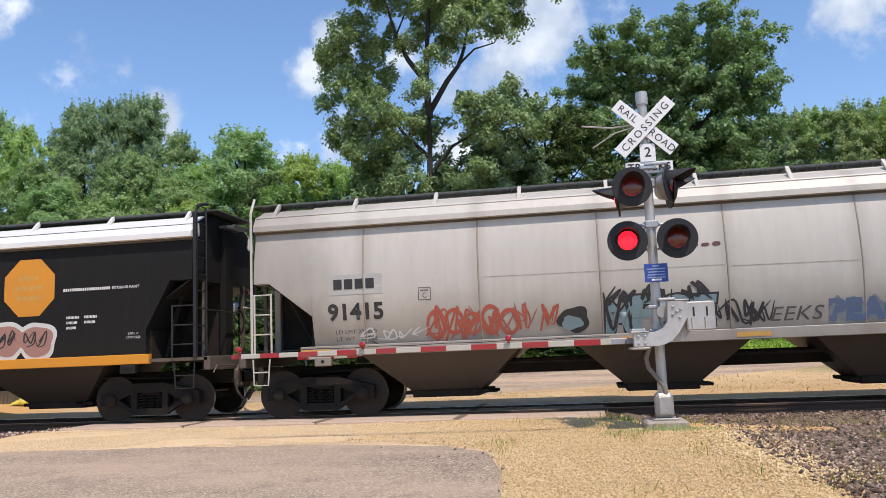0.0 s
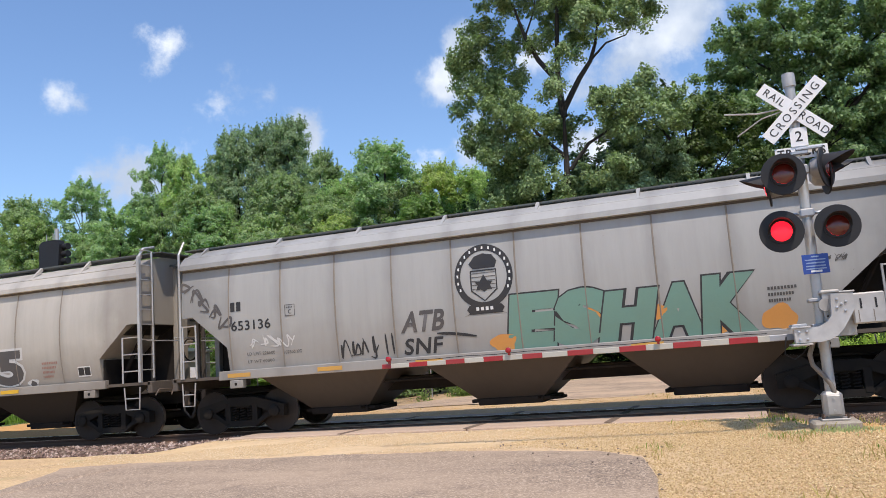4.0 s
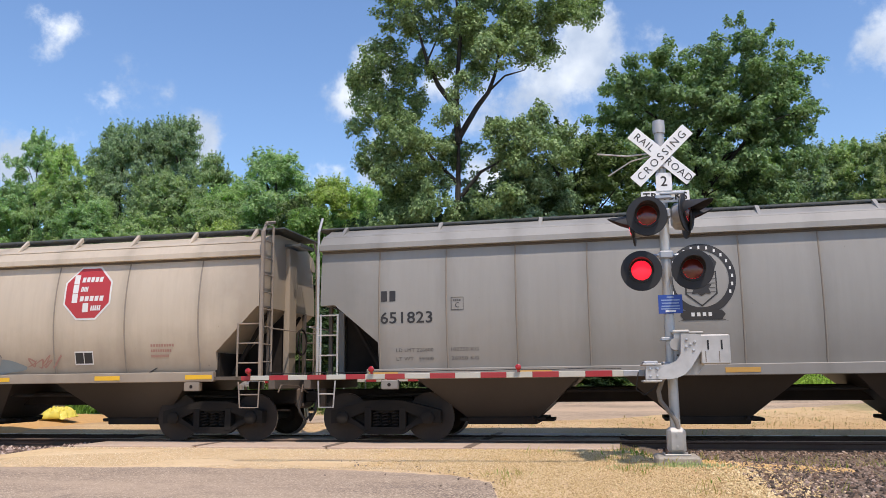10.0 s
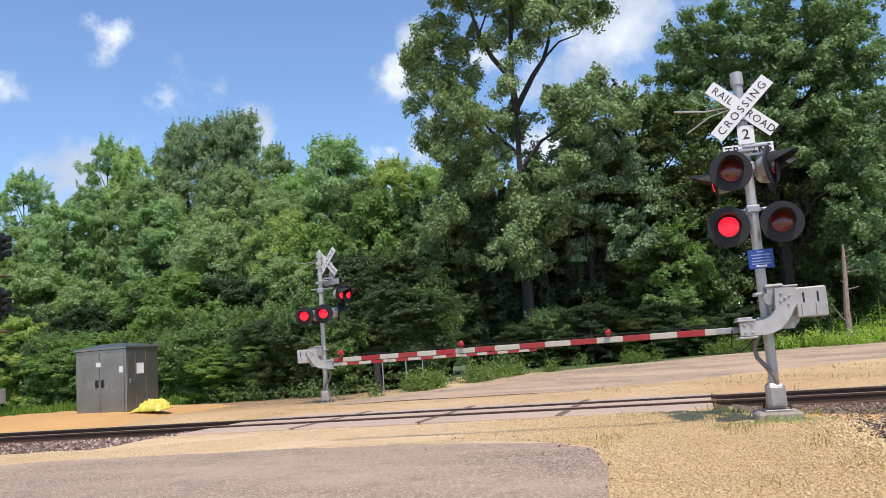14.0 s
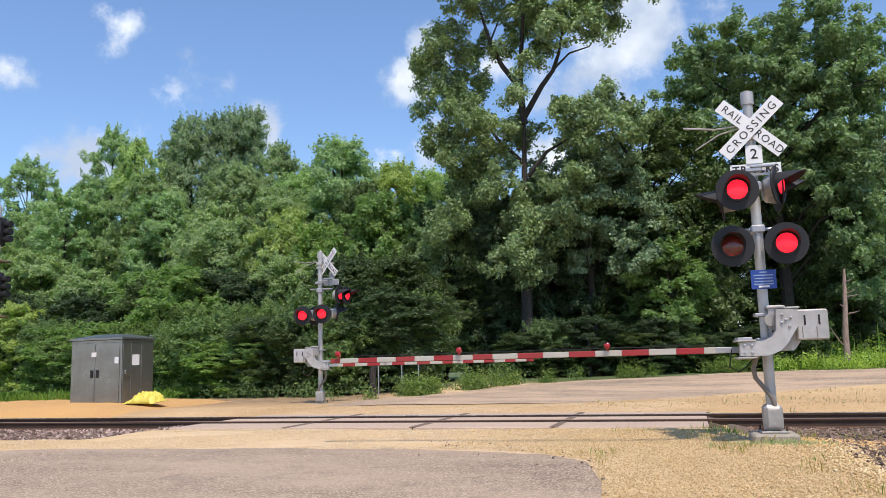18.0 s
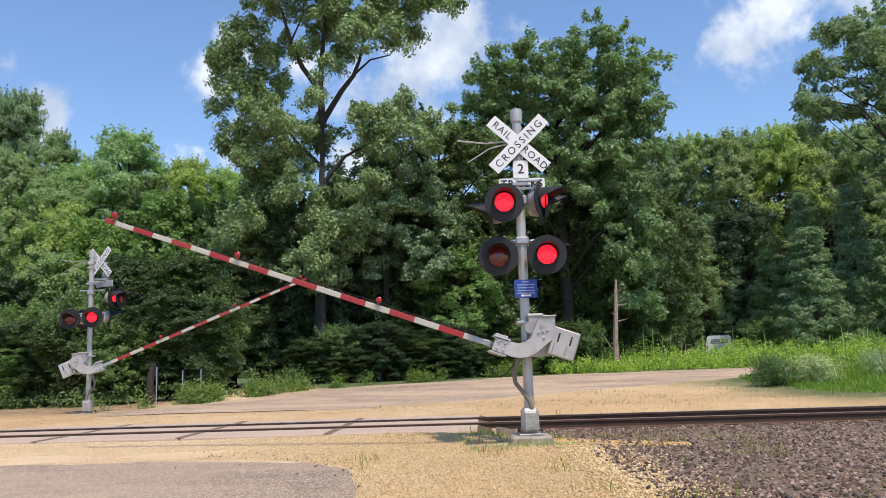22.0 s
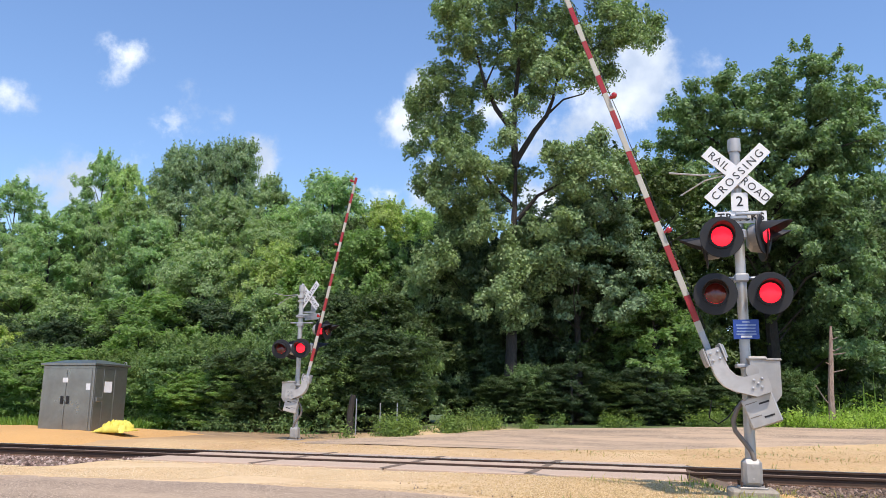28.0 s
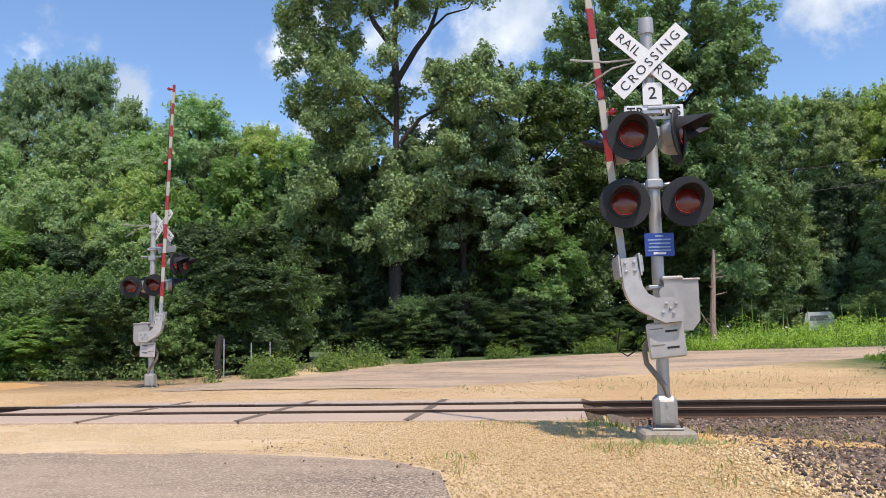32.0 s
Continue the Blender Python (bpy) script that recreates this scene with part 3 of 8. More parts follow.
def orange_sand(pr):
    x = 1.35 + 2.0 * pr.random()
    return x, 12.75 - 0.12 * (x - 1.35) + pr.gauss(0, 0.26) * (1.15 - 0.35 * (x - 1.35))


ORANGE_GRIT = stone_material("orange_sand_grit", (0.50, 0.29, 0.10), (0.62, 0.39, 0.15), (0.72, 0.50, 0.22))
stones("gravel", "orange sand washed past the mast's foot", 9000, orange_sand, 0.018, ORANGE_GRIT, 76)
stones("gravel", "tan gravel spilled over the edge of the ballast", 7000, spilled_sand, 0.02, TAN_STONE, 74)


def far_gravel(pr):
    x, y = pr.uniform(-12, 13), 19.4 + 8.5 * pr.random() ** 1.3
    return (x, y) if not in_far_road(x, y) else None


stones("gravel", "loose tan gravel beyond the track", 14000, far_gravel, 0.012, TAN_STONE, 75)
stones("asphalt_crumbs", "dark crumbs along the broken asphalt edge", 60, road_edge, 0.018, DARK_CRUMB, 74)

mound_b = Build()
mv, mf, N = [], [], 36
for i in range(N + 1):
    for j in range(17):
        x, y = -27.5 + 14.0 * i / N, 18.9 + 8.0 * j / 16
        h = 0.21 * smooth(-27.5, -24, x) * (1 - smooth(-17.4, -15.2, x)) * smooth(18.9, 21.2, y) * (1 - smooth(25.5, 26.9, y))
        mv.append((x, y, height(x, y) - 0.04 + h * (1 + 0.25 * noise.noise((x, y, 2))) + 0.05 * noise.noise((x * 1.4, y * 1.4, 0))))
for i in range(N):
    for j in range(16):
        a = i * 17 + j
        mf.append((a, a + 17, a + 18, a + 1))
mound_b.add(mv, mf)
mound = part("sand_mound", mound_b, SAND, smooth=True)
tagged(mound, "low mound of orange sand under the cabinet", "sand", kind="structure")

# track
track = thing("railway_track", "rusty steel railway track with polished rail heads", "railway track", kind="structure")


def rail_profile():
    half = [(0.076, -0.172), (0.076, -0.160), (0.012, -0.140), (0.010, -0.055), (0.036, -0.040), (0.037, -0.006)]
    return half


def rail_mesh(x0, x1):
    b, h = Build(), rail_profile()
    prof = [(-y, z) for y, z in h] + [(y, z) for y, z in reversed(h)]
    n = len(prof)
    b.add([(x, y, z) for x in (x0, x1) for y, z in prof], [(i, (i + 1) % n, (i + 1) % n + n, i + n) for i in range(n)])
    return b


for s in (-1, 1):
    r = part("rail", rail_mesh(-160, 160), RAIL_RUST, track, m=pose(0, TRACK_Y + s * 0.754, 0))
    for o in (-0.06, 0.06):
        part("rail_foot", Build().box(-160, 160, o - 0.02, o + 0.02, -0.166, -0.150, 0.0), FOOT_RUST, r, "orange rusted rail foot")
    part("rail_head", Build().box(-160, 160, -0.034, 0.034, -0.008, 0.001, 0.0), RAIL_SHINE if s > 0 else RAIL_WORN, r, "polished running surface" if s > 0 else "brown worn running surface")

tie_me = Build().box(-0.11, 0.11, -1.3, 1.3, -0.33, -0.175, 0.012).mesh("tie", TIE)
rng = random.Random(4)
x = CROSS_R + 0.35
xs = []
while x < 16:
    xs.append(x)
    x += 0.53
x = CROSS_L - 0.3
while x > -32:
    xs.append(x)
    x -= 0.53
for x in xs:
    part("tie", tie_me, TIE, track, m=pose(x + rng.uniform(-0.03, 0.03), TRACK_Y + rng.uniform(-0.05, 0.05), rng.uniform(-0.01, 0.01), 0, 0, rng.uniform(-1.5, 1.5)))
plate_me = Build().box(-0.09, 0.09, -0.18, 0.18, -0.178, -0.160, 0.004).mesh("tie_plate", FOOT_RUST)
for x in xs:
    for s in (-1, 1):
        part("tie_plate", plate_me, FOOT_RUST, track, m=pose(x, TRACK_Y + s * 0.754, 0))

crossing = thing("level_crossing", "pale concrete crossing panels between and beside the rails", "level crossing", kind="structure")
PX = [CROSS_R, -2.52, -5.26, -8.0, CROSS_L]
for y0, y1 in ((-2.05, -0.815), (-0.66, 0.66), (0.815, 2.05)):
    for a, b in zip(PX[1:], PX[:-1]):
        part("panel", Build().box(a + 0.012, b - 0.012, TRACK_Y + y0, TRACK_Y + y1, -0.2, -0.042, 0.012), PANEL, crossing)
for s in (-1, 1):
    for o0, o1 in ((-0.815, -0.792), (0.66 - 0.0, 0.712)):
        y0, y1 = sorted((TRACK_Y + s * o0, TRACK_Y + s * o1))
        part("flangeway_strip", Build().box(CROSS_L, CROSS_R, y0, y1, -0.2, -0.09, 0.0), RUBBER, crossing)
for x in PX[1:4]:
    for y0, y1 in ((-2.05, -0.815), (-0.66, 0.66), (0.815, 2.05)):
        part("joint_strip", Build().box(x - 0.075, x + 0.075, TRACK_Y + y0, TRACK_Y + y1, -0.045, -0.034, 0.003), JOINT, crossing, "dark strip over a panel joint")
# sloped end ramps
for sx, x in ((1, CROSS_R), (-1, CROSS_L)):
    for y0, y1 in ((-2.0, -0.84), (-0.62, 0.62), (0.84, 2.0)):
        p = [(x, -0.045), (x, -0.2), (x + sx * 0.55, -0.2)]
        b = Build().prism(p if sx < 0 else p[::-1], TRACK_Y + y0, TRACK_Y + y1)
        part("end_ramp", b, TIE, crossing, "dark timber end ramp")


# ---- lettering ----
def text_mesh(name, words, size, mat, spacing=1.0, shear=0.0, bold=0.0):
    """Flat lettering as a mesh in x, z, centred, facing -y."""
    cu = bpy.data.curves.new(name, "FONT")
    cu.body, cu.size, cu.align_x, cu.align_y = words, size, "CENTER", "CENTER"
    cu.space_character, cu.shear, cu.offset, cu.resolution_u = spacing, shear, bold, 3
    ob = bpy.data.objects.new(name, cu)
    scene.collection.objects.link(ob)
    dg = bpy.context.evaluated_depsgraph_get()
    me = bpy.data.meshes.new_from_object(ob.evaluated_get(dg))
    bpy.data.objects.remove(ob)
    me.transform(Matrix.Rotation(radians(90), 4, "X"))
    me.materials.clear()
    me.materials.append(mat)
    return me


# ---- crossing signals ----
LAMP_DRUMS = []


def light_head(parent, m, flash, name="light_head"):
    """One flashing light: black disc, hood, housing and a drum that turns its lamp outwards. Faces -y."""
    head = part(name, Build().lathe([(0.30, 0.012), (0.305, 0.0), (0.30, -0.012)], 32, pose(0, 0, 0, 90)), BLACK, parent, "black round background disc with a red flasher", m=m)
    part("housing", Build().lathe([(0.10, 0.22), (0.155, 0.17), (0.17, 0.05), (0.17, 0.0)], 24, pose(0, 0, 0, -90)), CASE, head, "grey lamp housing", smooth=True)
    hood = Build()
    n, v, f = 18, [], []
    for i in range(n + 1):
        a = radians(-35 + 250 * i / n)
        reach = 0.40 * max(0.12, math.sin(a)) ** 0.7 if math.sin(a) > 0 else 0.04
        for r in (0.178, 0.186):
            for y in (-0.012, -0.012 - reach):
                v.append((r * math.cos(a), y, r * math.sin(a) - (0.06 * reach if y < -0.02 else 0)))
    for i in range(n):
        a, b = i * 4, i * 4 + 4
        f += [(a, b, b + 1, a + 1), (a + 2, a + 3, b + 3, b + 2), (a + 1, b + 1, b + 3, a + 3), (a, a + 2, b + 2, b)]
    f += [(0, 1, 3, 2), (n * 4, n * 4 + 2, n * 4 + 3, n * 4 + 1)]
    hood.add(v, f)
    part("hood", hood, BLACK, head, smooth=True)
    rim = Build().lathe([(0.150, -0.02), (0.176, -0.02), (0.176, 0.02), (0.150, 0.02), (0.150, -0.02)], 24, pose(0, -0.02, 0, 90), close=True)
    part("lens_rim", rim, BLACK, head)
    drum = Build()
    drum.lathe([(0.004, 0.034), (0.06, 0.031), (0.11, 0.022), (0.146, 0.004)], 24, pose(0, 0, 0, 90))
    k = len(drum.f)
    drum.lathe([(0.004, 0.034), (0.06, 0.031), (0.11, 0.022), (0.146, 0.004)], 24, pose(0, 0, 0, -90))
    me = drum.mesh("lamp_drum", [LENS_OFF, LENS_ON], True)
    me.polygons.foreach_set("material_index", [0] * k + [1] * (len(drum.f) - k))
    d = part("lamp_drum", me, None, head, m=pose(0, -0.036, 0))
    LAMP_DRUMS.append((d, flash))
    return head


def mirrored(b, side):
    """The same shapes turned over to the other side of the pole."""
    if side < 0:
        b.v = [(-x, y, z) for x, y, z in b.v]
        b.f = [tuple(reversed(f)) for f in b.f]
    return b


def crossing_mast(name, m, label, sign_turn, sign_out, top, side, heads, sign_x=0.0, plate_turn=None):
    """A mast with crossbuck, track-count sign, flashers and a gate mechanism; the arm is returned apart. Faces -y, the gate reaches to -x."""
    mast = thing(name, label, "crossing signal", m)
    foot = Build().box(-0.31, 0.31, -0.33, 0.33, -0.42, -0.0, 0.03)
    part("foundation", foot, CONCRETE, mast, "weathered concrete footing")
    jb = Build().box(-0.128, 0.128, -0.17, 0.13, 0.03, 0.40, 0.045).box(-0.185, 0.185, -0.2, 0.2, 0.0, 0.03, 0.008)
    base = part("junction_base", jb, CASE, mast, "cast grey junction box base")
    part("cover", Build().box(-0.092, 0.092, -0.195, -0.168, 0.08, 0.35, 0.012), CASE, base)
    for z in (0.14, 0.31):
        part("cover_bolt", Build().lathe([(0.018, -0.01), (0.018, 0.012)], 8, pose(0.0, -0.2, z, 90)), ALU, base)
    for x in (-0.16, 0.16):
        for y in (-0.16, 0.16):
            part("anchor_bolt", Build().lathe([(0.016, 0.0), (0.016, 0.075)], 8, pose(x, y, 0.02)), RAIL_RUST, base)
    pole = part("pole", Build().lathe([(0.075, 0.3), (0.073, top - 0.17)], 20), ALU, mast, smooth=True)
    part("pole_cap", Build().lathe([(0.092, top - 0.215), (0.096, top - 0.095), (0.09, top - 0.015), (0.05, top)], 20), ALU, pole, "slip cap", smooth=True)
    plate_turn = sign_turn if plate_turn is None else plate_turn
    # crossbuck, lettered on both faces
    cz = 4.47
    for turn, words, off in ((42.5, (("RAIL", -0.335), ("ROAD", 0.335)), 0.0), (-44.5, (("CROSSING", 0.0),), -0.024)):
        blade = part("crossbuck_blade", Build().box(-0.575, 0.575, -0.004, 0.004, -0.106, 0.106, 0.003), WHITE, mast, m=pose(sign_x, 0, 0, 0, 0, sign_turn) @ pose(0, -sign_out + off, cz, 0, turn, 0))
        for w, x in words:
            part("lettering", text_mesh("lettering", w, 0.16 if len(w) < 5 else 0.165, LETTER, 1.12 if len(w) < 5 else 1.36, 0, 0.0), None, blade, m=pose(x, -0.0075, -0.005))
            part("lettering", text_mesh("lettering", w, 0.16 if len(w) < 5 else 0.165, LETTER, 1.12 if len(w) < 5 else 1.36, 0, 0.0), None, blade, m=pose(-x, 0.0075, -0.005, 0, 0, 180))
    part("crossbuck_bracket", Build().box(-0.09, 0.09, -0.11, 0.085, cz - 0.05, cz + 0.05, 0.01).box(-0.09, 0.09, -0.11, 0.085, cz - 0.17, cz - 0.12, 0.006), ALU, mast)
    two = part("number_plate", Build().prism([(-0.118, -0.14), (0.118, -0.14), (0.118, 0.125), (0.1, 0.14), (-0.1, 0.14), (-0.118, 0.125)], -0.003, 0.003), WHITE, mast, m=pose(sign_x, 0, 0, 0, 0, plate_turn) @ pose(0.02, -0.1, 4.07))
    part("lettering", text_mesh("lettering", "2", 0.215, LETTER, 1, 0, 0.002), None, two, m=pose(0, -0.006, 0))
    tr = part("tracks_plate", Build().box(-0.36, 0.36, -0.003, 0.003, -0.09, 0.09, 0.002), WHITE, mast, m=pose(sign_x, 0, 0, 0, 0, plate_turn) @ pose(0.03, -0.085, 3.84))
    part("lettering", text_mesh("lettering", "TRACKS", 0.16, LETTER, 1.15, 0, 0.004), None, tr, m=pose(0, -0.006, 0.0))
    for plate, w, hh in ((two, 0.118, 0.13), (tr, 0.355, 0.085)):
        part("plate_back", Build().box(-w, w, 0.0035, 0.006, -hh, hh), GALV, plate, "bare metal back")
    if sign_x:
        for z in (cz, 3.98):
            part("sign_arm", Build().box(0.0, sign_x + 0.1, 0.05, 0.09, z - 0.03, z + 0.03, 0.006), ALU, mast)
    part("plate_clamp", Build().box(-0.12, 0.12, -0.14, 0.09, 3.80, 3.87, 0.015).box(-0.05, 0.3, -0.15, -0.11, 3.86, 3.9, 0.01), GALV, mast)
    # cable loop and thin side rods at the top
    part("top_rod", Build().tube([(-0.1, -0.1, 4.53), (-0.5, -0.06, 4.51), (-0.95, 0.05, 4.60)], 0.013, 6), ALU, mast)
    part("top_rod", Build().tube([(-0.1, -0.1, 4.50), (-0.45, -0.08, 4.42), (-0.8, -0.02, 4.22)], 0.011, 6), ALU, mast)
    # flasher arms
    part("flasher_arm", Build().tube([(-0.46, 0, 2.95), (0.46, 0, 2.95)], 0.024, 8).box(-0.1, 0.1, -0.1, 0.1, 2.89, 3.01, 0.02), GALV, mast)
    part("flasher_arm", Build().tube([(-0.34, 0.02, 3.64), (0.42, 0.02, 3.64)], 0.024, 8).box(-0.1, 0.1, -0.1, 0.1, 3.52, 3.66, 0.02), GALV, mast)
    for x in (-0.42, 0.42):
        part("drop_stem", Build().tube([(x, 0, 2.95), (x, -0.02, 2.7)], 0.022, 8), GALV, mast)
    for x, y, z, turn, flash in heads:
        light_head(mast, pose(x, y, z, 0, 0, turn), flash)
    # blue notice
    if side > 0:
        sign = part("notice_plate", Build().box(-0.175, 0.175, -0.003, 0.003, -0.14, 0.14, 0.002), BLUESIGN, mast, "blue enamel emergency notice", m=pose(0.02, -0.085, 2.2))
        for z, w in ((0.105, 0.10), (0.06, 0.27), (0.015, 0.25), (-0.03, 0.26), (-0.07, 0.27)):
            part("text_bar", Build().box(-w / 2, w / 2, -0.0015, 0.0015, z - 0.009, z + 0.009), SIGNINK, sign, m=pose(0, -0.006, 0))
        part("text_bar", Build().box(-0.075, 0.075, -0.0015, 0.0015, -0.119, -0.091), WHITE, sign, m=pose(0, -0.006, 0))
    # mechanism case and conduit
    mech = mirrored(Build().prism([(0.03, 1.16), (0.34, 1.16), (0.43, 1.28), (0.43, 1.76), (0.03, 1.76)], -0.2, 0.22), side)
    case = part("mechanism_case", mech, CASE, mast, "weathered light grey gate mechanism case")
    part("case_lid", mirrored(Build().box(0.0, 0.26, -0.22, 0.24, 1.755, 1.81, 0.02).box(0.24, 0.45, -0.22, 0.24, 1.75, 1.78, 0.01), side), CASE, case)
    for zc in (1.66, 1.3):
        part("clamp", Build().box(-0.14, 0.14, -0.12, 0.12, zc, zc + 0.05, 0.01), GALV, case)
    for x, z in ((0.07, 1.44), (0.2, 1.5), (0.2, 1.41), (0.07, 1.52)):
        part("bolt", Build().lathe([(0.014, 0), (0.014, 0.02)], 6, pose(x * side, -0.2, z, 90)), RAIL_RUST, case)
    pts = [(-0.06, -0.1, 1.2), (-0.16, -0.1, 1.08), (-0.22, -0.1, 0.92), (-0.2, -0.1, 0.78), (-0.08, -0.1, 0.62), (0.0, -0.12, 0.5), (0.03, -0.12, 0.38)]
    part("conduit", mirrored(Build().tube(pts, 0.034, 10), side), CONDUIT, mast, "grey-brown flexible conduit", smooth=True)
    part("cable", Build().tube([(-0.14, -0.1, 1.15), (-0.3, -0.1, 0.95), (-0.42, -0.11, 0.87), (-0.54, -0.1, 0.95), (-0.5, -0.12, 1.2)], 0.009, 6), BLACK if side > 0 else CONDUIT, mast)
    return mast


PIVOT = (0.05, 1.60)


def gate_arm(mast, side, length, arm_y):
    """The moving arm with its S-shaped bracket, counterweight plate, tape bands and three lamps. Turns round its own origin."""
    arm = part("gate_arm", Build().tube([(0, -0.26, 0), (0, -0.2, 0)], 0.09, 16), CASE, mast, "red and white striped gate arm with small red lamps")
    px, pz = PIVOT
    dz = -0.38
    back = arm_y + 0.305

    def turned(b):
        """Shapes drawn from the bracket's corner, moved to the pivot."""
        b.v = [(x + 0.13 - px, y, z + 1.57 - pz) for x, y, z in b.v]
        return mirrored(b, side)

    # bracket in the closed position
    shape = [(0.16, 0.17), (-0.02, 0.17), (-0.04, -0.12), (-0.10, -0.21), (-0.2, -0.26), (-0.42, -0.28), (-0.54, -0.285), (-0.54, -0.475), (-0.2, -0.475), (-0.1, -0.455), (0.0, -0.41), (0.1, -0.31), (0.26, -0.06), (0.26, 0.15)]
    part("bracket", turned(Build().prism(shape[::-1], -0.40, -0.235)), SCUFFED, arm, "folded grey steel gate bracket")
    for x, z in ((0.05, 0.09), (0.16, 0.05), (0.04, -0.02), (0.14, -0.07), (0.1, 0.02), (-0.38, -0.325), (-0.38, -0.43), (-0.48, -0.325), (-0.48, -0.43)):
        part("bracket_bolt", turned(Build().lathe([(0.02, 0.0), (0.02, 0.018), (0.01, 0.022)], 8, pose(x, -0.40, z, 90))), GALV, arm)
    for z in (-0.265, -0.505):
        part("clamp_plate", turned(Build().box(-0.58, -0.32, -0.43, max(-0.21, arm_y + 0.05), z - 0.004, z + 0.018, 0.004)), SCUFFED, arm)
    for z in (-0.23, -0.5):
        part("shear_bolt", turned(Build().box(-0.56, -0.36, -0.35, max(-0.25, arm_y + 0.02), z - 0.02, z + 0.02, 0.008)), GALV, arm)
    cw = part("counterweight", turned(Build().box(0.25, 0.67, -0.30, -0.24, -0.27, 0.16, 0.02)), SCUFFED, arm, "flat grey counterweight plate")
    for x in (0.36, 0.55):
        part("slot", turned(Build().box(x - 0.012, x + 0.012, -0.306, -0.298, -0.06, 0.08, 0.0)), BLACK, cw)
        part("slot_stain", turned(Build().box(x - 0.045, x - 0.033, -0.304, -0.298, -0.24, -0.08, 0.0)), CONDUIT, cw)
    part("counterweight_link", turned(Build().tube([(0.1, -0.27, 0.02), (0.5, -0.27, 0.0)], 0.03, 8)), GALV, arm)
    x0 = -0.56
    part("root_sleeve", turned(Build().box(x0 - 0.28, x0 + 0.1, -0.33 + back, -0.27 + back, dz - 0.045, dz + 0.045, 0.008)), GALV, arm)
    # the outer half of the arm is taped at a closer pitch than the inner
    edges = [0.0, 0.22]
    while edges[-1] < length - 0.1:
        edges.append(min(length, edges[-1] + (0.40 if edges[-1] < 3.3 else 0.32)))
    for i, (e0, e1) in enumerate(zip(edges, edges[1:])):
        h = 0.047 - 0.010 * e1 / length
        part("stripe", turned(Build().box(x0 - 0.22 - e1, x0 - 0.22 - e0, -0.325 + back, -0.285 + back, dz - h, dz + h, 0.006)), WHITETAPE if i % 2 == 0 else REDTAPE, arm)
    tip = x0 - 0.22 - length
    part("arm_cable", turned(Build().tube([(x0 - 0.3 - length * k / 12, -0.29 + back, dz + 0.075 - 0.012 * k / 12 + (0.012 if k % 2 else 0)) for k in range(12)], 0.006, 5)), BLACK, arm)
    for lx in (tip + 0.14, x0 - 4.17, x0 - 1.85):
        lamp = part("arm_lamp", turned(Build().lathe([(0.04, -0.03), (0.046, 0.0), (0.046, 0.035), (0.026, 0.05)], 14, pose(lx, -0.35 + back, dz + 0.115, 90)).box(lx - 0.02, lx + 0.02, -0.35 + back, -0.30 + back, dz + 0.04, dz + 0.09, 0.004)), REDGLASS, arm, "small red gate lamp", smooth=True)
    arm.matrix_basis = pose(px * side, 0, pz)
    return arm


MAST_NEAR = pose(1.05, 12.76, 0.066, 0, 0, 3)
MAST_FAR = pose(-11.37, 23.94, 0.0, 0, 0, 4)
near_mast = crossing_mast("crossing_signal_mast", MAST_NEAR, "aluminium crossing signal mast with crossbuck and red flashers on gravel", 2, 0.125, 5.075, 1,
                          ((-0.385, -0.2, 2.70, -4, "a"), (0.355, -0.2, 2.70, -4, "b"), (-0.27, -0.26, 3.52, -2, "b"), (0.34, -0.02, 3.6, 62, "b"), (0.36, 0.2, 3.53, 96, "a"), (-0.42, 0.38, 3.47, -98, "a")))
near_arm = gate_arm(near_mast, 1, 6.14, 0.085)
far_mast = crossing_mast("crossing_signal_mast", MAST_FAR, "aluminium crossing signal mast across the track by the bushes", -28, 0.10, 4.86, -1,
                         ((-0.55, -0.14, 2.80, 8, "c"), (0.16, -0.26, 2.82, 6, "d"), (0.68, -0.05, 3.42, 82, "d"), (0.82, 0.2, 3.42, 82, "c"), (0.45, 0.25, 2.86, 120, "c"), (-0.3, 0.3, 2.8, 180, "d")), 0.34, 152)
far_arm = gate_arm(far_mast, -1, 6.2, -0.305)
for o in (near_mast, far_mast):
    tagged(o, group="crossing signals")


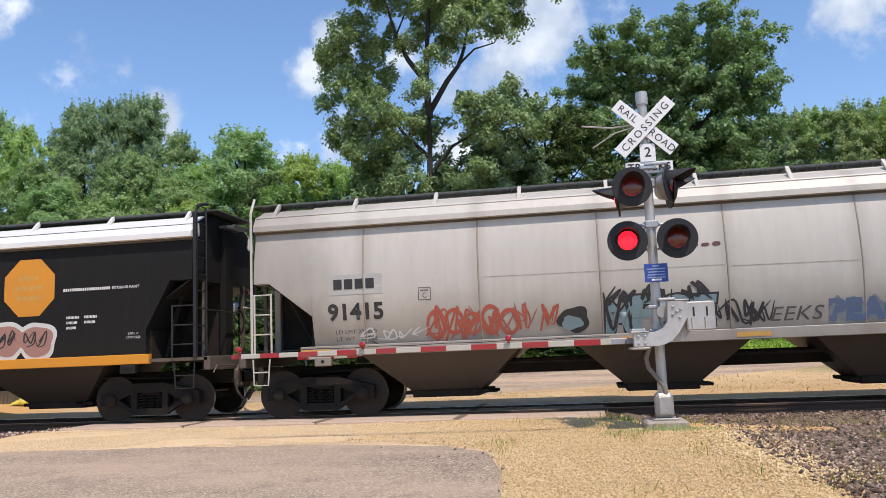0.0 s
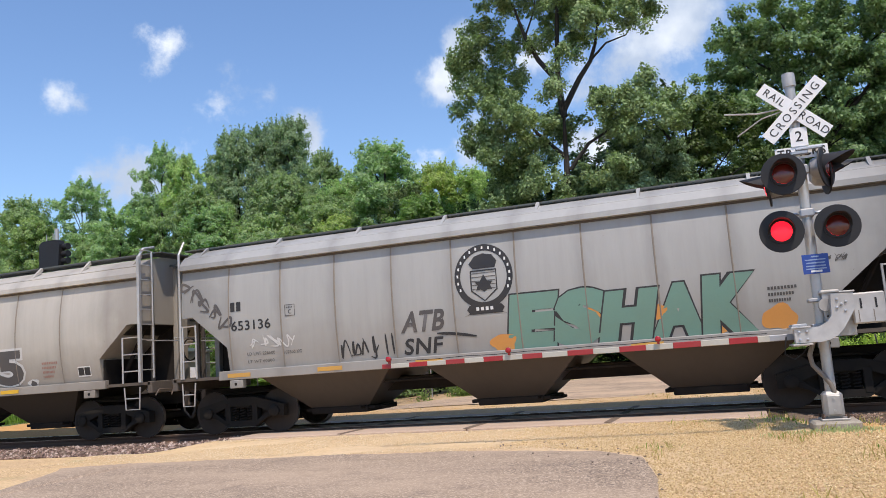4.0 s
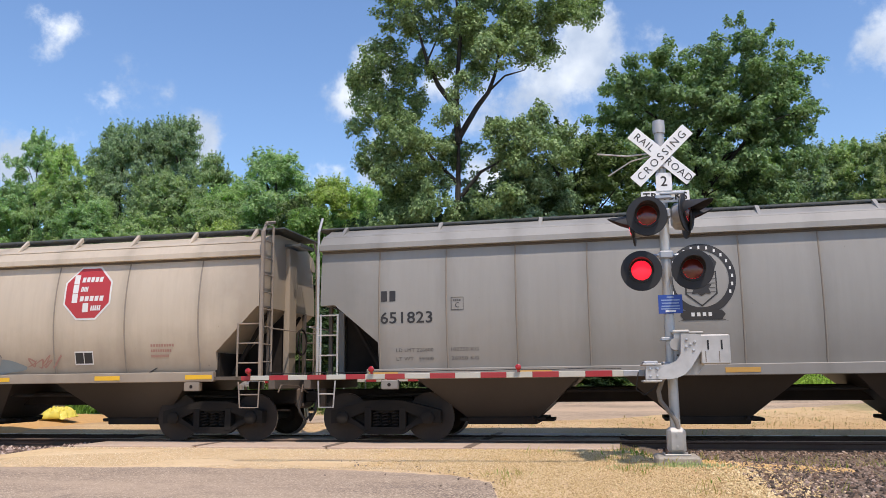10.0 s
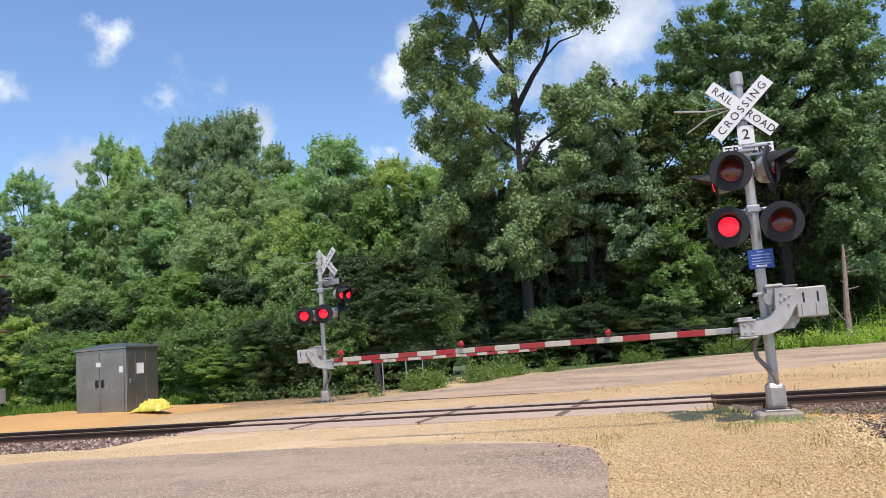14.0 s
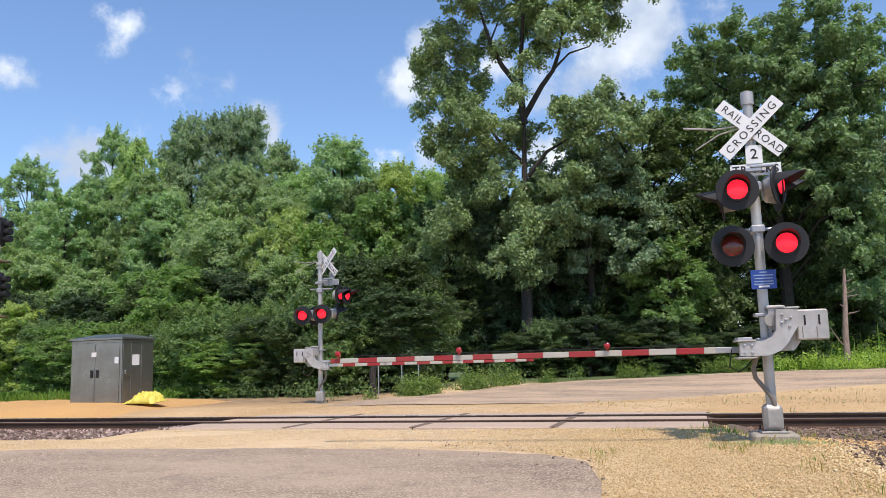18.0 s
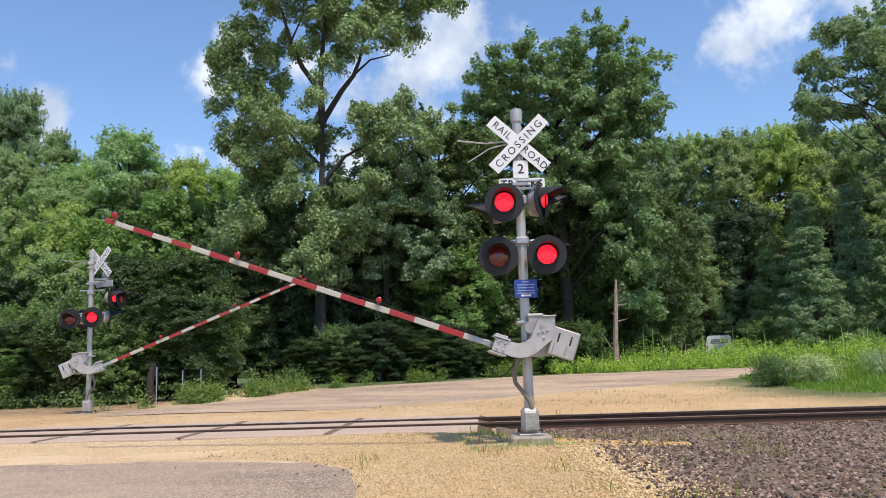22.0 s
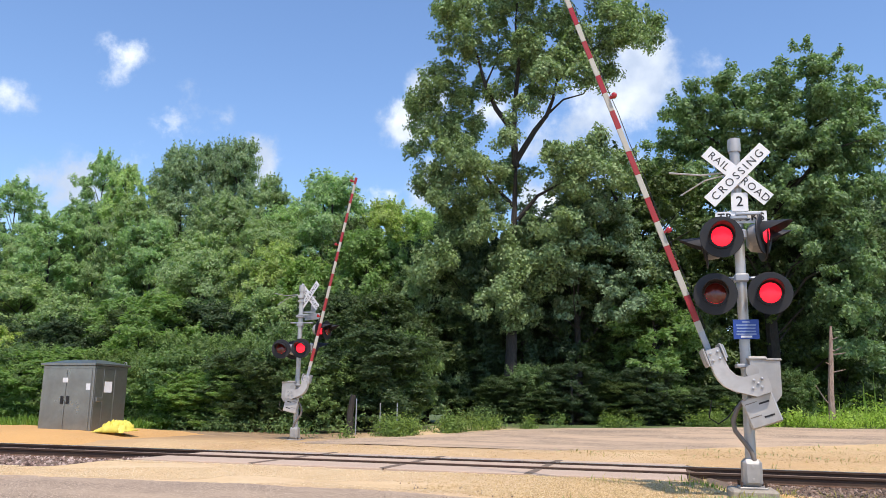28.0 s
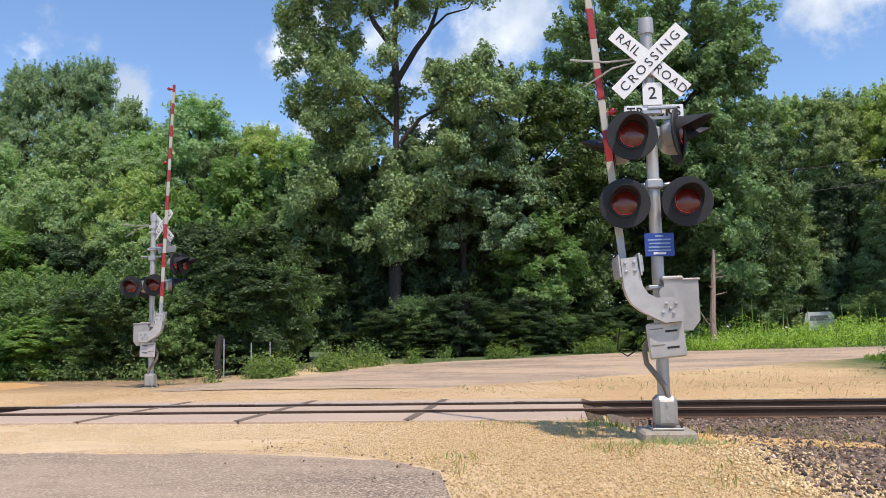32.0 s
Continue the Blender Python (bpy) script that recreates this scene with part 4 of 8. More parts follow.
# ---- relay cabinet, tarp, railway signal ----
def relay_cabinet(m):
    c = thing("relay_cabinet", "grey aluminium railway relay cabinet with hipped lid on sand", "cabinet", m)
    W, D, H = 2.08, 1.55, 2.10
    body = part("body", Build().box(0, W, 0, D, 0.0, H, 0.02), CABINET, c)
    lid = Build()
    e = 0.06
    lid.add([(-e, -e, H), (W + e, -e, H), (W + e, D + e, H), (-e, D + e, H), (-e, -e, H + 0.06), (W + e, -e, H + 0.06), (W + e, D + e, H + 0.06), (-e, D + e, H + 0.06),
             (0.5, 0.55, H + 0.2), (W - 0.5, 0.55, H + 0.2), (W - 0.5, D - 0.55, H + 0.2), (0.5, D - 0.55, H + 0.2)],
            [(3, 2, 1, 0), (0, 1, 5, 4), (1, 2, 6, 5), (2, 3, 7, 6), (3, 0, 4, 7), (4, 5, 9, 8), (5, 6, 10, 9), (6, 7, 11, 10), (7, 4, 8, 11), (8, 9, 10, 11)])
    part("lid", lid, CABINET, c)
    for a, b in ((0.03, 1.0), (1.03, W - 0.08)):
        d = part("door", Build().box(a, b, -0.022, 0.0, 0.06, H - 0.1, 0.008), CABINET, c)
        hx = b - 0.1 if a < 0.5 else a + 0.1
        part("handle", Build().box(hx - 0.05, hx + 0.05, -0.06, -0.022, 0.86, 1.12, 0.015), BLACK, d, "black latch handle")
    for a, b in ((0.05, 0.4), (0.43, 0.9), (0.93, D - 0.05)):
        part("side_panel", Build().box(W, W + 0.015, a, b, 0.06, H - 0.1, 0.005), CABINET, c)
    for x, z, w, h in ((0.97, 1.62, 0.2, 0.15), (1.9, 1.42, 0.16, 0.2)):
        part("notice", Build().box(x - w / 2, x + w / 2, -0.028, -0.0235, z - h / 2, z + h / 2), WHITE, c)
    part("notice", Build().box(W + 0.016, W + 0.02, 0.48, 0.82, 1.25, 1.6), WHITE, c)
    part("vent_box", Build().box(W + 0.015, W + 0.08, 0.1, 0.38, 0.95, 1.1, 0.01), CABINET, c)
    for x in (0.05, W - 0.05):
        part("lifting_eye", Build().tube([(x - 0.05, D - 0.1, H + 0.05), (x - 0.05, D - 0.1, H + 0.14), (x, D - 0.1, H + 0.17), (x + 0.05, D - 0.1, H + 0.14), (x + 0.05, D - 0.1, H + 0.05)], 0.012, 6), GALV, c)
    return c


relay_cabinet(pose(-19.85, 22.6, 0.12, 0, 0, -3))

YELLOW = painted("yellow_plastic_sheet", (0.70, 0.60, 0.09), 0.5, 0.0, 0.1)
TARP_X, MOUND_TOP = -17.25, 0.12
tb, tv, tf = Build(), [], []
for i in range(41):
    for j in range(25):
        u, w = i / 40, j / 24
        x, y = TARP_X + 1.15 * u, 21.9 + 0.8 * w
        crease = 1 - abs(noise.noise((u * 4.5, w * 3.5, 3))) * 1.6
        crease += 0.5 * (1 - abs(noise.noise((u * 11, w * 9, 7))) * 2)
        dome = math.sin(math.pi * w) ** 0.5 * smooth(0.0, 0.45, u) * (1 - smooth(0.82, 1, u))
        tv.append((x + 0.05 * noise.noise((u * 7, w * 7, 1)), y + 0.05 * noise.noise((u * 6, w * 6, 5)), height(x, y) + MOUND_TOP + 0.05 + dome * (0.13 + 0.13 * crease) + 0.05 * crease * smooth(0, 0.2, w)))
for i in range(40):
    for j in range(24):
        a = i * 25 + j
        tf.append((a, a + 25, a + 26, a + 1))
tb.add(tv, tf)
tarp = part("yellow_tarp", tb, YELLOW, smooth=True)
tarp.modifiers.new("thick", "SOLIDIFY").thickness = 0.012
tagged(tarp, "crumpled yellow plastic sheet lying beside the cabinet", "tarp")


RUSTY_PLATE = painted("rusty_plate", (0.22, 0.15, 0.10), 0.8, 0.1, 0.4)


def track_signal(m):
    s = thing("railway_signal", "tall railway signal mast with two hooded black heads", "railway signal", m)
    part("foundation", Build().box(-0.4, 0.4, -0.4, 0.4, -0.3, 0.12, 0.03), CONCRETE, s)
    part("mast", Build().lathe([(0.09, 0.1), (0.085, 8.0)], 16), ALU, s, smooth=True)
    lad = Build().tube([(-0.55, 0.0, 0.5), (-0.55, 0.0, 7.8)], 0.02, 6).tube([(-0.2, 0.0, 0.5), (-0.2, 0.0, 7.8)], 0.02, 6)
    part("ladder", lad, ALU, s)
    z = 0.8
    while z < 7.7:
        part("rung", Build().tube([(-0.55, 0, z), (-0.2, 0, z)], 0.012, 6), ALU, s)
        z += 0.33
    for z in (6.86, 4.64):
        side = [(-0.52, -0.52), (0.36, -0.58), (0.50, -0.54), (0.56, 0.40), (0.50, 0.56), (0.36, 0.60), (-0.36, 0.58), (-0.52, 0.44)]
        head = part("signal_head", Build().prism(side, -0.28, 0.02, pose(-0.05, -0.1, z)), BLACK, s, "large hooded black signal head")
        part("backboard", Build().prism([(0.3 * math.cos(a), 0.66 * math.sin(a)) for a in [2 * math.pi * k / 24 for k in range(24)]], -0.02, 0.02, pose(-0.3, 0.1, z, 0, 0, -20)), BLACK, head)
        for k in (-0.3, 0.0, 0.3):
            part("lens_hood", Build().lathe([(0.13, 0.0), (0.14, 0.3)], 14, pose(0.46, -0.13, z + k, 0, 90, 0)), BLACK, head, smooth=True)
        part("platform", Build().box(-0.6, 0.45, -0.3, 0.3, z - 1.2, z - 1.14, 0.01), RUSTY_PLATE, s, "rusty step platform")
        for x in (-0.5, 0.4):
            part("guard_rail", Build().tube([(x, -0.28, z - 1.15), (x, -0.28, z - 0.55)], 0.018, 6), ALU, s)
    part("relay_box", Build().box(0.06, 0.46, -0.32, -0.02, 0.62, 1.2, 0.02), CASE, s)
    return s


track_signal(pose(-26.65, 26.0, 0.0))


# ---- hopper cars ----
EAVE, HALF_W, SILL = 4.02, 1.58, 1.40


def car_paint(name, base, streak, dirt=0.5, rust=0.0, rough=0.5, first=0.0, pitch=0.0):
    """Sun-bleached car paint: vertical rain streaks, grime along the foot, chips, rust patches."""
    n = Nodes(name)
    v = n.coords()
    x, y, z = n.xyz(v)
    vs = n.coords((2.2, 2.2, 0.16))
    st = n.ramp(n.noise(vs, 3.2, 6, 0.65), (0.42, 0.0), (0.72, 1.0))
    c = n.mix(n.math("MULTIPLY", st, 0.28), base, streak)
    cloud = n.ramp(n.noise(v, 0.8, 5), (0.35, 0.0), (0.7, 1.0))
    c = n.mix(n.math("MULTIPLY", cloud, 0.3), c, scale_color(base, 0.82))
    # soot clings beside the weld seams; grime and painted shading darken the ends
    if pitch:
        seam = n.math("PINGPONG", n.math("ADD", x, 20 * pitch - first), pitch / 2)
        ragged_edge = n.math("MULTIPLY", n.noise(n.coords((1.6, 1.6, 0.5)), 2.4, 5, 0.65), 0.5)
        soot = n.ramp(n.math("ADD", n.math("DIVIDE", seam, 0.7), ragged_edge), (0.16, 1.0), (0.62, 0.0))
        c = n.mix(n.math("MULTIPLY", soot, 0.42), c, scale_color(streak, 0.62))
        ends = n.ramp(n.math("ADD", n.math("DIVIDE", n.math("ABSOLUTE", x), 8.0), n.math("MULTIPLY", n.noise(v, 1.1, 5), 0.22)), (0.86, 0.0), (1.06, 1.0))
        c = n.mix(n.math("MULTIPLY", ends, 0.5), c, scale_color(streak, 0.55))
    # road grime thins out upwards from the sill; it also paints the side's lower shading
    low = n.ramp(n.math("DIVIDE", n.math("ADD", z, n.math("MULTIPLY", n.noise(v, 1.5, 5), 0.9)), 4.0), (0.38, 1.0), (0.72, 0.0))
    c = n.mix(n.math("MULTIPLY", low, dirt * 0.85), c, (0.17, 0.135, 0.105))
    chips = n.ramp(n.noise(v, 7.0, 6, 0.75), (0.705, 0.0), (0.72, 1.0))
    c = n.mix(n.math("MULTIPLY", chips, 0.6), c, (0.10, 0.05, 0.035))
    if rust:
        # rust lies in horizontal patches inside each panel, runs down in drips and covers the roof edge
        ping = n.math("DIVIDE", n.math("PINGPONG", n.math("ADD", x, 15.85), 1.05), 1.05)
        inside = n.ramp(ping, (0.06, 0.0), (0.42, 1.0))
        band = n.ramp(n.math("DIVIDE", z, 5.0), (0.36, 0.0), (0.55, 0.35), (0.62, 1.0), (0.72, 1.0), (0.765, 0.35), (0.80, 0.55), (0.83, 1.0))
        roof = n.ramp(n.math("DIVIDE", z, 5.0), (0.785, 0.0), (0.80, 1.0))
        left = n.ramp(n.math("DIVIDE", n.math("ADD", x, 8.0), 16.0), (0.02, 0.5), (0.5, 0.18), (1.0, 0.0))
        rows = n.noise(n.coords((0.7, 0.7, 3.6)), 1.3, 7, 0.68, 0.3)
        drip = n.noise(n.coords((6.0, 6.0, 0.3)), 2.0, 5)
        f = n.math("ADD", n.math("MULTIPLY", n.math("MULTIPLY", n.math("MAXIMUM", inside, n.math("MAXIMUM", roof, left)), band), 0.27), n.math("MULTIPLY", left, 0.07))
        f = n.math("ADD", f, n.math("ADD", rows, n.math("MULTIPLY", drip, 0.14)))
        stain = n.ramp(f, (0.56, 0.0), (0.80, 0.85))
        c = n.mix(n.math("MULTIPLY", stain, rust), c, (0.52, 0.335, 0.195))
        k = n.ramp(f, (0.755, 0.0), (0.90, 0.95))
        rc = n.ramp(n.noise(v, 5.0, 6, 0.7), (0.3, (0.14, 0.055, 0.032)), (0.55, (0.28, 0.125, 0.065)), (0.75, (0.42, 0.23, 0.125)))
        c = n.mix(n.math("MULTIPLY", k, rust), c, rc)
    n.bump(n.noise(v, 1.4, 3), 0.12, 0.03)
    return n.set(c, rough, 0.05 if rough < 0.7 else 0.0, **{"Specular IOR Level": 0.5 if rough < 0.7 else 0.2})


PAINTS = {
    "white": car_paint("bleached_white_car_paint", (0.537, 0.506, 0.442), (0.39, 0.335, 0.275), 0.9, first=-5.74, pitch=2.328),
    "soo": car_paint("bleached_pale_grey_car_paint", (0.490, 0.456, 0.393), (0.35, 0.305, 0.255), 0.8, first=-5.04, pitch=1.467),
    "grey": car_paint("light_grey_car_paint", (0.389, 0.382, 0.357), (0.28, 0.268, 0.242), 0.5, first=-6.27, pitch=1.368),
    "grey_brown": car_paint("warm_grey_car_paint", (0.305, 0.289, 0.259), (0.235, 0.22, 0.19), 0.45, first=-6.29, pitch=1.372),
    "cream": car_paint("cream_car_paint", (0.541, 0.456, 0.347), (0.39, 0.31, 0.225), 0.9, first=-5.95, pitch=1.73),
    "rust": car_paint("rusted_white_car_paint", (0.546, 0.522, 0.465), (0.42, 0.32, 0.24), 0.4, 0.95),
    "black": car_paint("black_car_paint", (0.0115, 0.011, 0.0105), (0.02, 0.019, 0.018), 0.04, 0.0, 0.75),
}
SEAM = painted("weld_seam_grime", (0.24, 0.205, 0.165), 0.8, 0.0, 0.3)
# end framing: brown grime, with the shadow at the car's end in the colour
END_SHADE_GRIME = painted("brown_end_shade_grime", (0.075, 0.06, 0.05), 0.85, 0.0, 0.4)
LEVER = painted("rusty_rigging", (0.13, 0.095, 0.072), 0.75, 0.2, 0.4)
PALE_SEAM = painted("faint_weld_seam", (0.34, 0.285, 0.225), 0.8, 0.0, 0.35)
EAVE_SHADOW = painted("eave_shadow_grime", (0.085, 0.07, 0.058), 0.85, 0.0, 0.4)
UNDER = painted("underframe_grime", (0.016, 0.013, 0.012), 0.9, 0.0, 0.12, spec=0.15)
TRUCK = painted("truck_grime", (0.010, 0.009, 0.0085), 0.85, 0.0, 0.1, spec=0.2)
WHEEL = painted("wheel_steel", (0.03, 0.024, 0.021), 0.7, 0.2, 0.2, spec=0.2)
TREAD = painted("polished_wheel_tread", (0.4, 0.37, 0.34), 0.3, 0.9, 0.15)
GRATE = painted("running_board_steel", (0.11, 0.12, 0.115), 0.6, 0.4, 0.25)
YEL = painted("yellow_reflector", (0.72, 0.42, 0.02), 0.45, 0.0, 0.12)
ORANGE = painted("amber_reflector", (0.55, 0.30, 0.06), 0.5, 0.0, 0.2)
DECALRED = painted("red_vinyl", (0.42, 0.03, 0.035), 0.5, 0.0, 0.1)
DECALYEL = painted("yellow_vinyl", (0.62, 0.25, 0.013), 0.5, 0.0, 0.1)
DECALWHITE = painted("white_vinyl", (0.7, 0.69, 0.66), 0.5, 0.0, 0.1)
DECALBLACK = painted("black_stencil", (0.02, 0.02, 0.022), 0.6, 0.0, 0.12)
DECALGREY = painted("grey_stencil", (0.075, 0.07, 0.066), 0.6, 0.0, 0.15)
PATCH = painted("pale_patch_paint", (0.44, 0.43, 0.40), 0.6, 0.0, 0.2)
MARKERRED = painted("red_marker_enamel", (0.50, 0.03, 0.03), 0.45, 0.0, 0.15)
HOSE = painted("brake_hose_rubber", (0.03, 0.028, 0.027), 0.75, 0.0, 0.2)


CURVE = {"bulge": 0.15}
BULGE = {"white": 0.21, "soo": 0.18, "grey": 0.12, "grey_brown": 0.12, "cream": 0.22, "rust": 0.18, "black": 0.05}


def side_y(z):
    """Half width of the curved side sheet at height z."""
    k = (z - SILL) / (EAVE - SILL)
    return HALF_W - 0.03 - CURVE["bulge"] * (2 * k - 0.96) ** 2


def body_mesh(length, mat, low, cut):
    """The shell: curved sides, sloped roof, lower corners cut away along the slope sheets."""
    h = length / 2
    n = 9
    stations = [-h, -h + cut[0], -h + cut[1], -h + cut[1] + 0.01] + [-h + cut[1] + 0.01 + (length - 2 * cut[1] - 0.02) * i / 10 for i in range(1, 10)]
    stations += [h - cut[1] - 0.01, h - cut[1], h - cut[0], h]

    def floor_at(x):
        e = h - abs(x)
        if e <= cut[0] + 1e-4:
            return cut[2]
        if e <= cut[1] + 1e-4:
            return cut[2] + (cut[3] - cut[2]) * (e - cut[0]) / (cut[1] - cut[0])
        return SILL
    b, v = Build(), []
    for x in stations:
        z0 = floor_at(x)
        prof = []
        for i in range(n + 1):
            z = z0 + (EAVE - z0) * i / n
            prof.append((-side_y(z), z))
        prof += [(-1.40, EAVE + 0.10), (-0.95, EAVE + 0.30), (-0.55, EAVE + 0.37)]
        full = prof + [(-y, z) for y, z in reversed(prof)]
        v += [(x, y, z) for y, z in full]
    m = len(v) // len(stations)
    f = []
    for s in range(len(stations) - 1):
        for i in range(m):
            a, c = s * m + i, s * m + (i + 1) % m
            f.append((a, a + m, c + m, c))
    f.append(tuple(range(m)))
    f.append(tuple((len(stations) - 1) * m + i for i in range(m - 1, -1, -1)))
    b.add(v, f)
    return b.mesh("body", mat, True)


def curved_patch(poly, lift=0.006, near=True, cells=1):
    """A flat patch in x, z laid on the curved side of a car."""
    s = -1 if near else 1
    return [(x, s * (side_y(z) + lift), z) for x, z in poly]


def decal(name, mesh_or_poly, mat, parent, x, z, lift=0.006, label=""):
    """Lays lettering or a polygon on the near side."""
    if isinstance(mesh_or_poly, list):
        me = bpy.data.meshes.new(name)
        me.from_pydata([(px, 0, pz) for px, pz in mesh_or_poly], [], [tuple(range(len(mesh_or_poly)))])
        me.materials.append(mat)
    else:
        me = mesh_or_poly
    bm = bmesh.new()
    bm.from_mesh(me)
    zs = [p.co.z for p in bm.verts]
    if max(zs) - min(zs) > 0.5:
        for k in range(1, int((max(zs) - min(zs)) / 0.3) + 1):
            bmesh.ops.bisect_plane(bm, geom=bm.verts[:] + bm.edges[:] + bm.faces[:], plane_co=(0, 0, min(zs) + 0.3 * k), plane_no=(0, 0, 1))
    for p in bm.verts:
        p.co = Vector((p.co.x + x, -(side_y(p.co.z + z) + lift), p.co.z + z))
    bm.to_mesh(me)
    bm.free()
    return part(name, me, None, parent, label)


def wheelset_mesh():
    b = Build()
    for s in (-1, 1):
        m = pose(0, s * 0.79, 0, 90 * s)
        b.lathe([(0.49, -0.085), (0.49, -0.06), (0.462, -0.05), (0.456, 0.05), (0.44, 0.056), (0.40, 0.045), (0.37, 0.01), (0.2, -0.01), (0.16, 0.05), (0.1, 0.06)], 28, m)
        for k in range(6):
            a = k * math.pi / 3
            b.lathe([(0.03, 0.0), (0.03, 0.02)], 6, m @ pose(0.28 * math.cos(a), 0.28 * math.sin(a), -0.005))
    b.tube([(0, -1.02, 0), (0, 1.02, 0)], 0.085, 12)
    me = b.mesh("wheelset", [WHEEL, TREAD], True)
    idx = []
    for p in me.polygons:
        r = math.hypot(p.center.x, p.center.z)
        idx.append(1 if r > 0.425 else 0)
    me.polygons.foreach_set("material_index", idx)
    return me


WHEELSET = wheelset_mesh()


def truck_meshes():
    side = Build()
    # upper chord, lower chord and columns leave the spring opening free
    side.prism([(-1.14, 0.34), (-0.80, 0.36), (-0.62, 0.30), (-0.36, 0.13), (0.36, 0.13), (0.62, 0.30), (0.80, 0.36), (1.14, 0.34), (1.14, 0.46), (0.72, 0.46), (0.42, 0.27), (-0.42, 0.27), (-0.72, 0.46), (-1.14, 0.46)], -0.09, 0.09)
    side.prism([(-1.14, 0.46), (-0.72, 0.46), (-0.36, 0.60), (0.36, 0.60), (0.72, 0.46), (1.14, 0.46), (1.14, 0.60), (0.74, 0.70), (0.32, 0.80), (-0.32, 0.80), (-0.74, 0.70), (-1.14, 0.60)], -0.09, 0.09)
    for x in (-0.36, 0.36):
        side.box(x - 0.07, x + 0.07, -0.1, 0.1, 0.2, 0.66, 0.01)
    spring = Build()
    for x in (0.0,):
        pts = [(x + 0.07 * math.cos(a), 0.07 * math.sin(a), 0.27 + 0.3 * a / (5 * 2 * math.pi)) for a in [k * math.pi / 4 for k in range(41)]]
        spring.tube(pts, 0.016, 5)
    cap = Build().lathe([(0.13, 0.0), (0.13, 0.07), (0.09, 0.1), (0.03, 0.1)], 14, pose(0, 0, 0, 90))
    bolster = Build().box(-0.22, 0.22, -1.05, 1.05, 0.55, 0.76, 0.03).box(-0.29, 0.29, -0.9, 0.9, 0.25, 0.56, 0.02).box(-0.4, 0.4, -0.4, 0.4, 0.74, 0.86, 0.03)
    brake = Build().box(-0.07, 0.07, -0.85, 0.85, 0.36, 0.44, 0.02)
    return side.mesh("side_frame", TRUCK), spring.mesh("spring", TRUCK), cap.mesh("bearing_cap", TRUCK, True), bolster.mesh("bolster", TRUCK), brake.mesh("brake_beam", TRUCK)


TRUCK_MESHES = truck_meshes()
WHEELSETS = []


def truck(car, x):
    side, spring, cap, bolster, brake = TRUCK_MESHES
    t = part("truck", bolster, None, car, "grimy cast-steel three-piece truck", m=pose(x, 0, 0))
    for s in (-1, 1):
        part("side_frame", side, None, t, m=pose(0, s * 1.0, 0))
        for x in (-0.2, 0.0, 0.2):
            part("spring", spring, None, t, m=pose(x, s * 1.0, 0))
        for w in (-0.89, 0.89):
            part("bearing_cap", cap, None, t, m=pose(w, s * 1.07, 0.457, 0, 0, 0 if s < 0 else 180))
    for w in (-0.55, 0.55):
        part("brake_beam", brake, None, t, m=pose(w, 0, 0))
    for w in (-0.89, 0.89):
        ws = part("wheelset", WHEELSET, None, t, m=pose(w, 0, 0.457))
        WHEELSETS.append((ws, w))


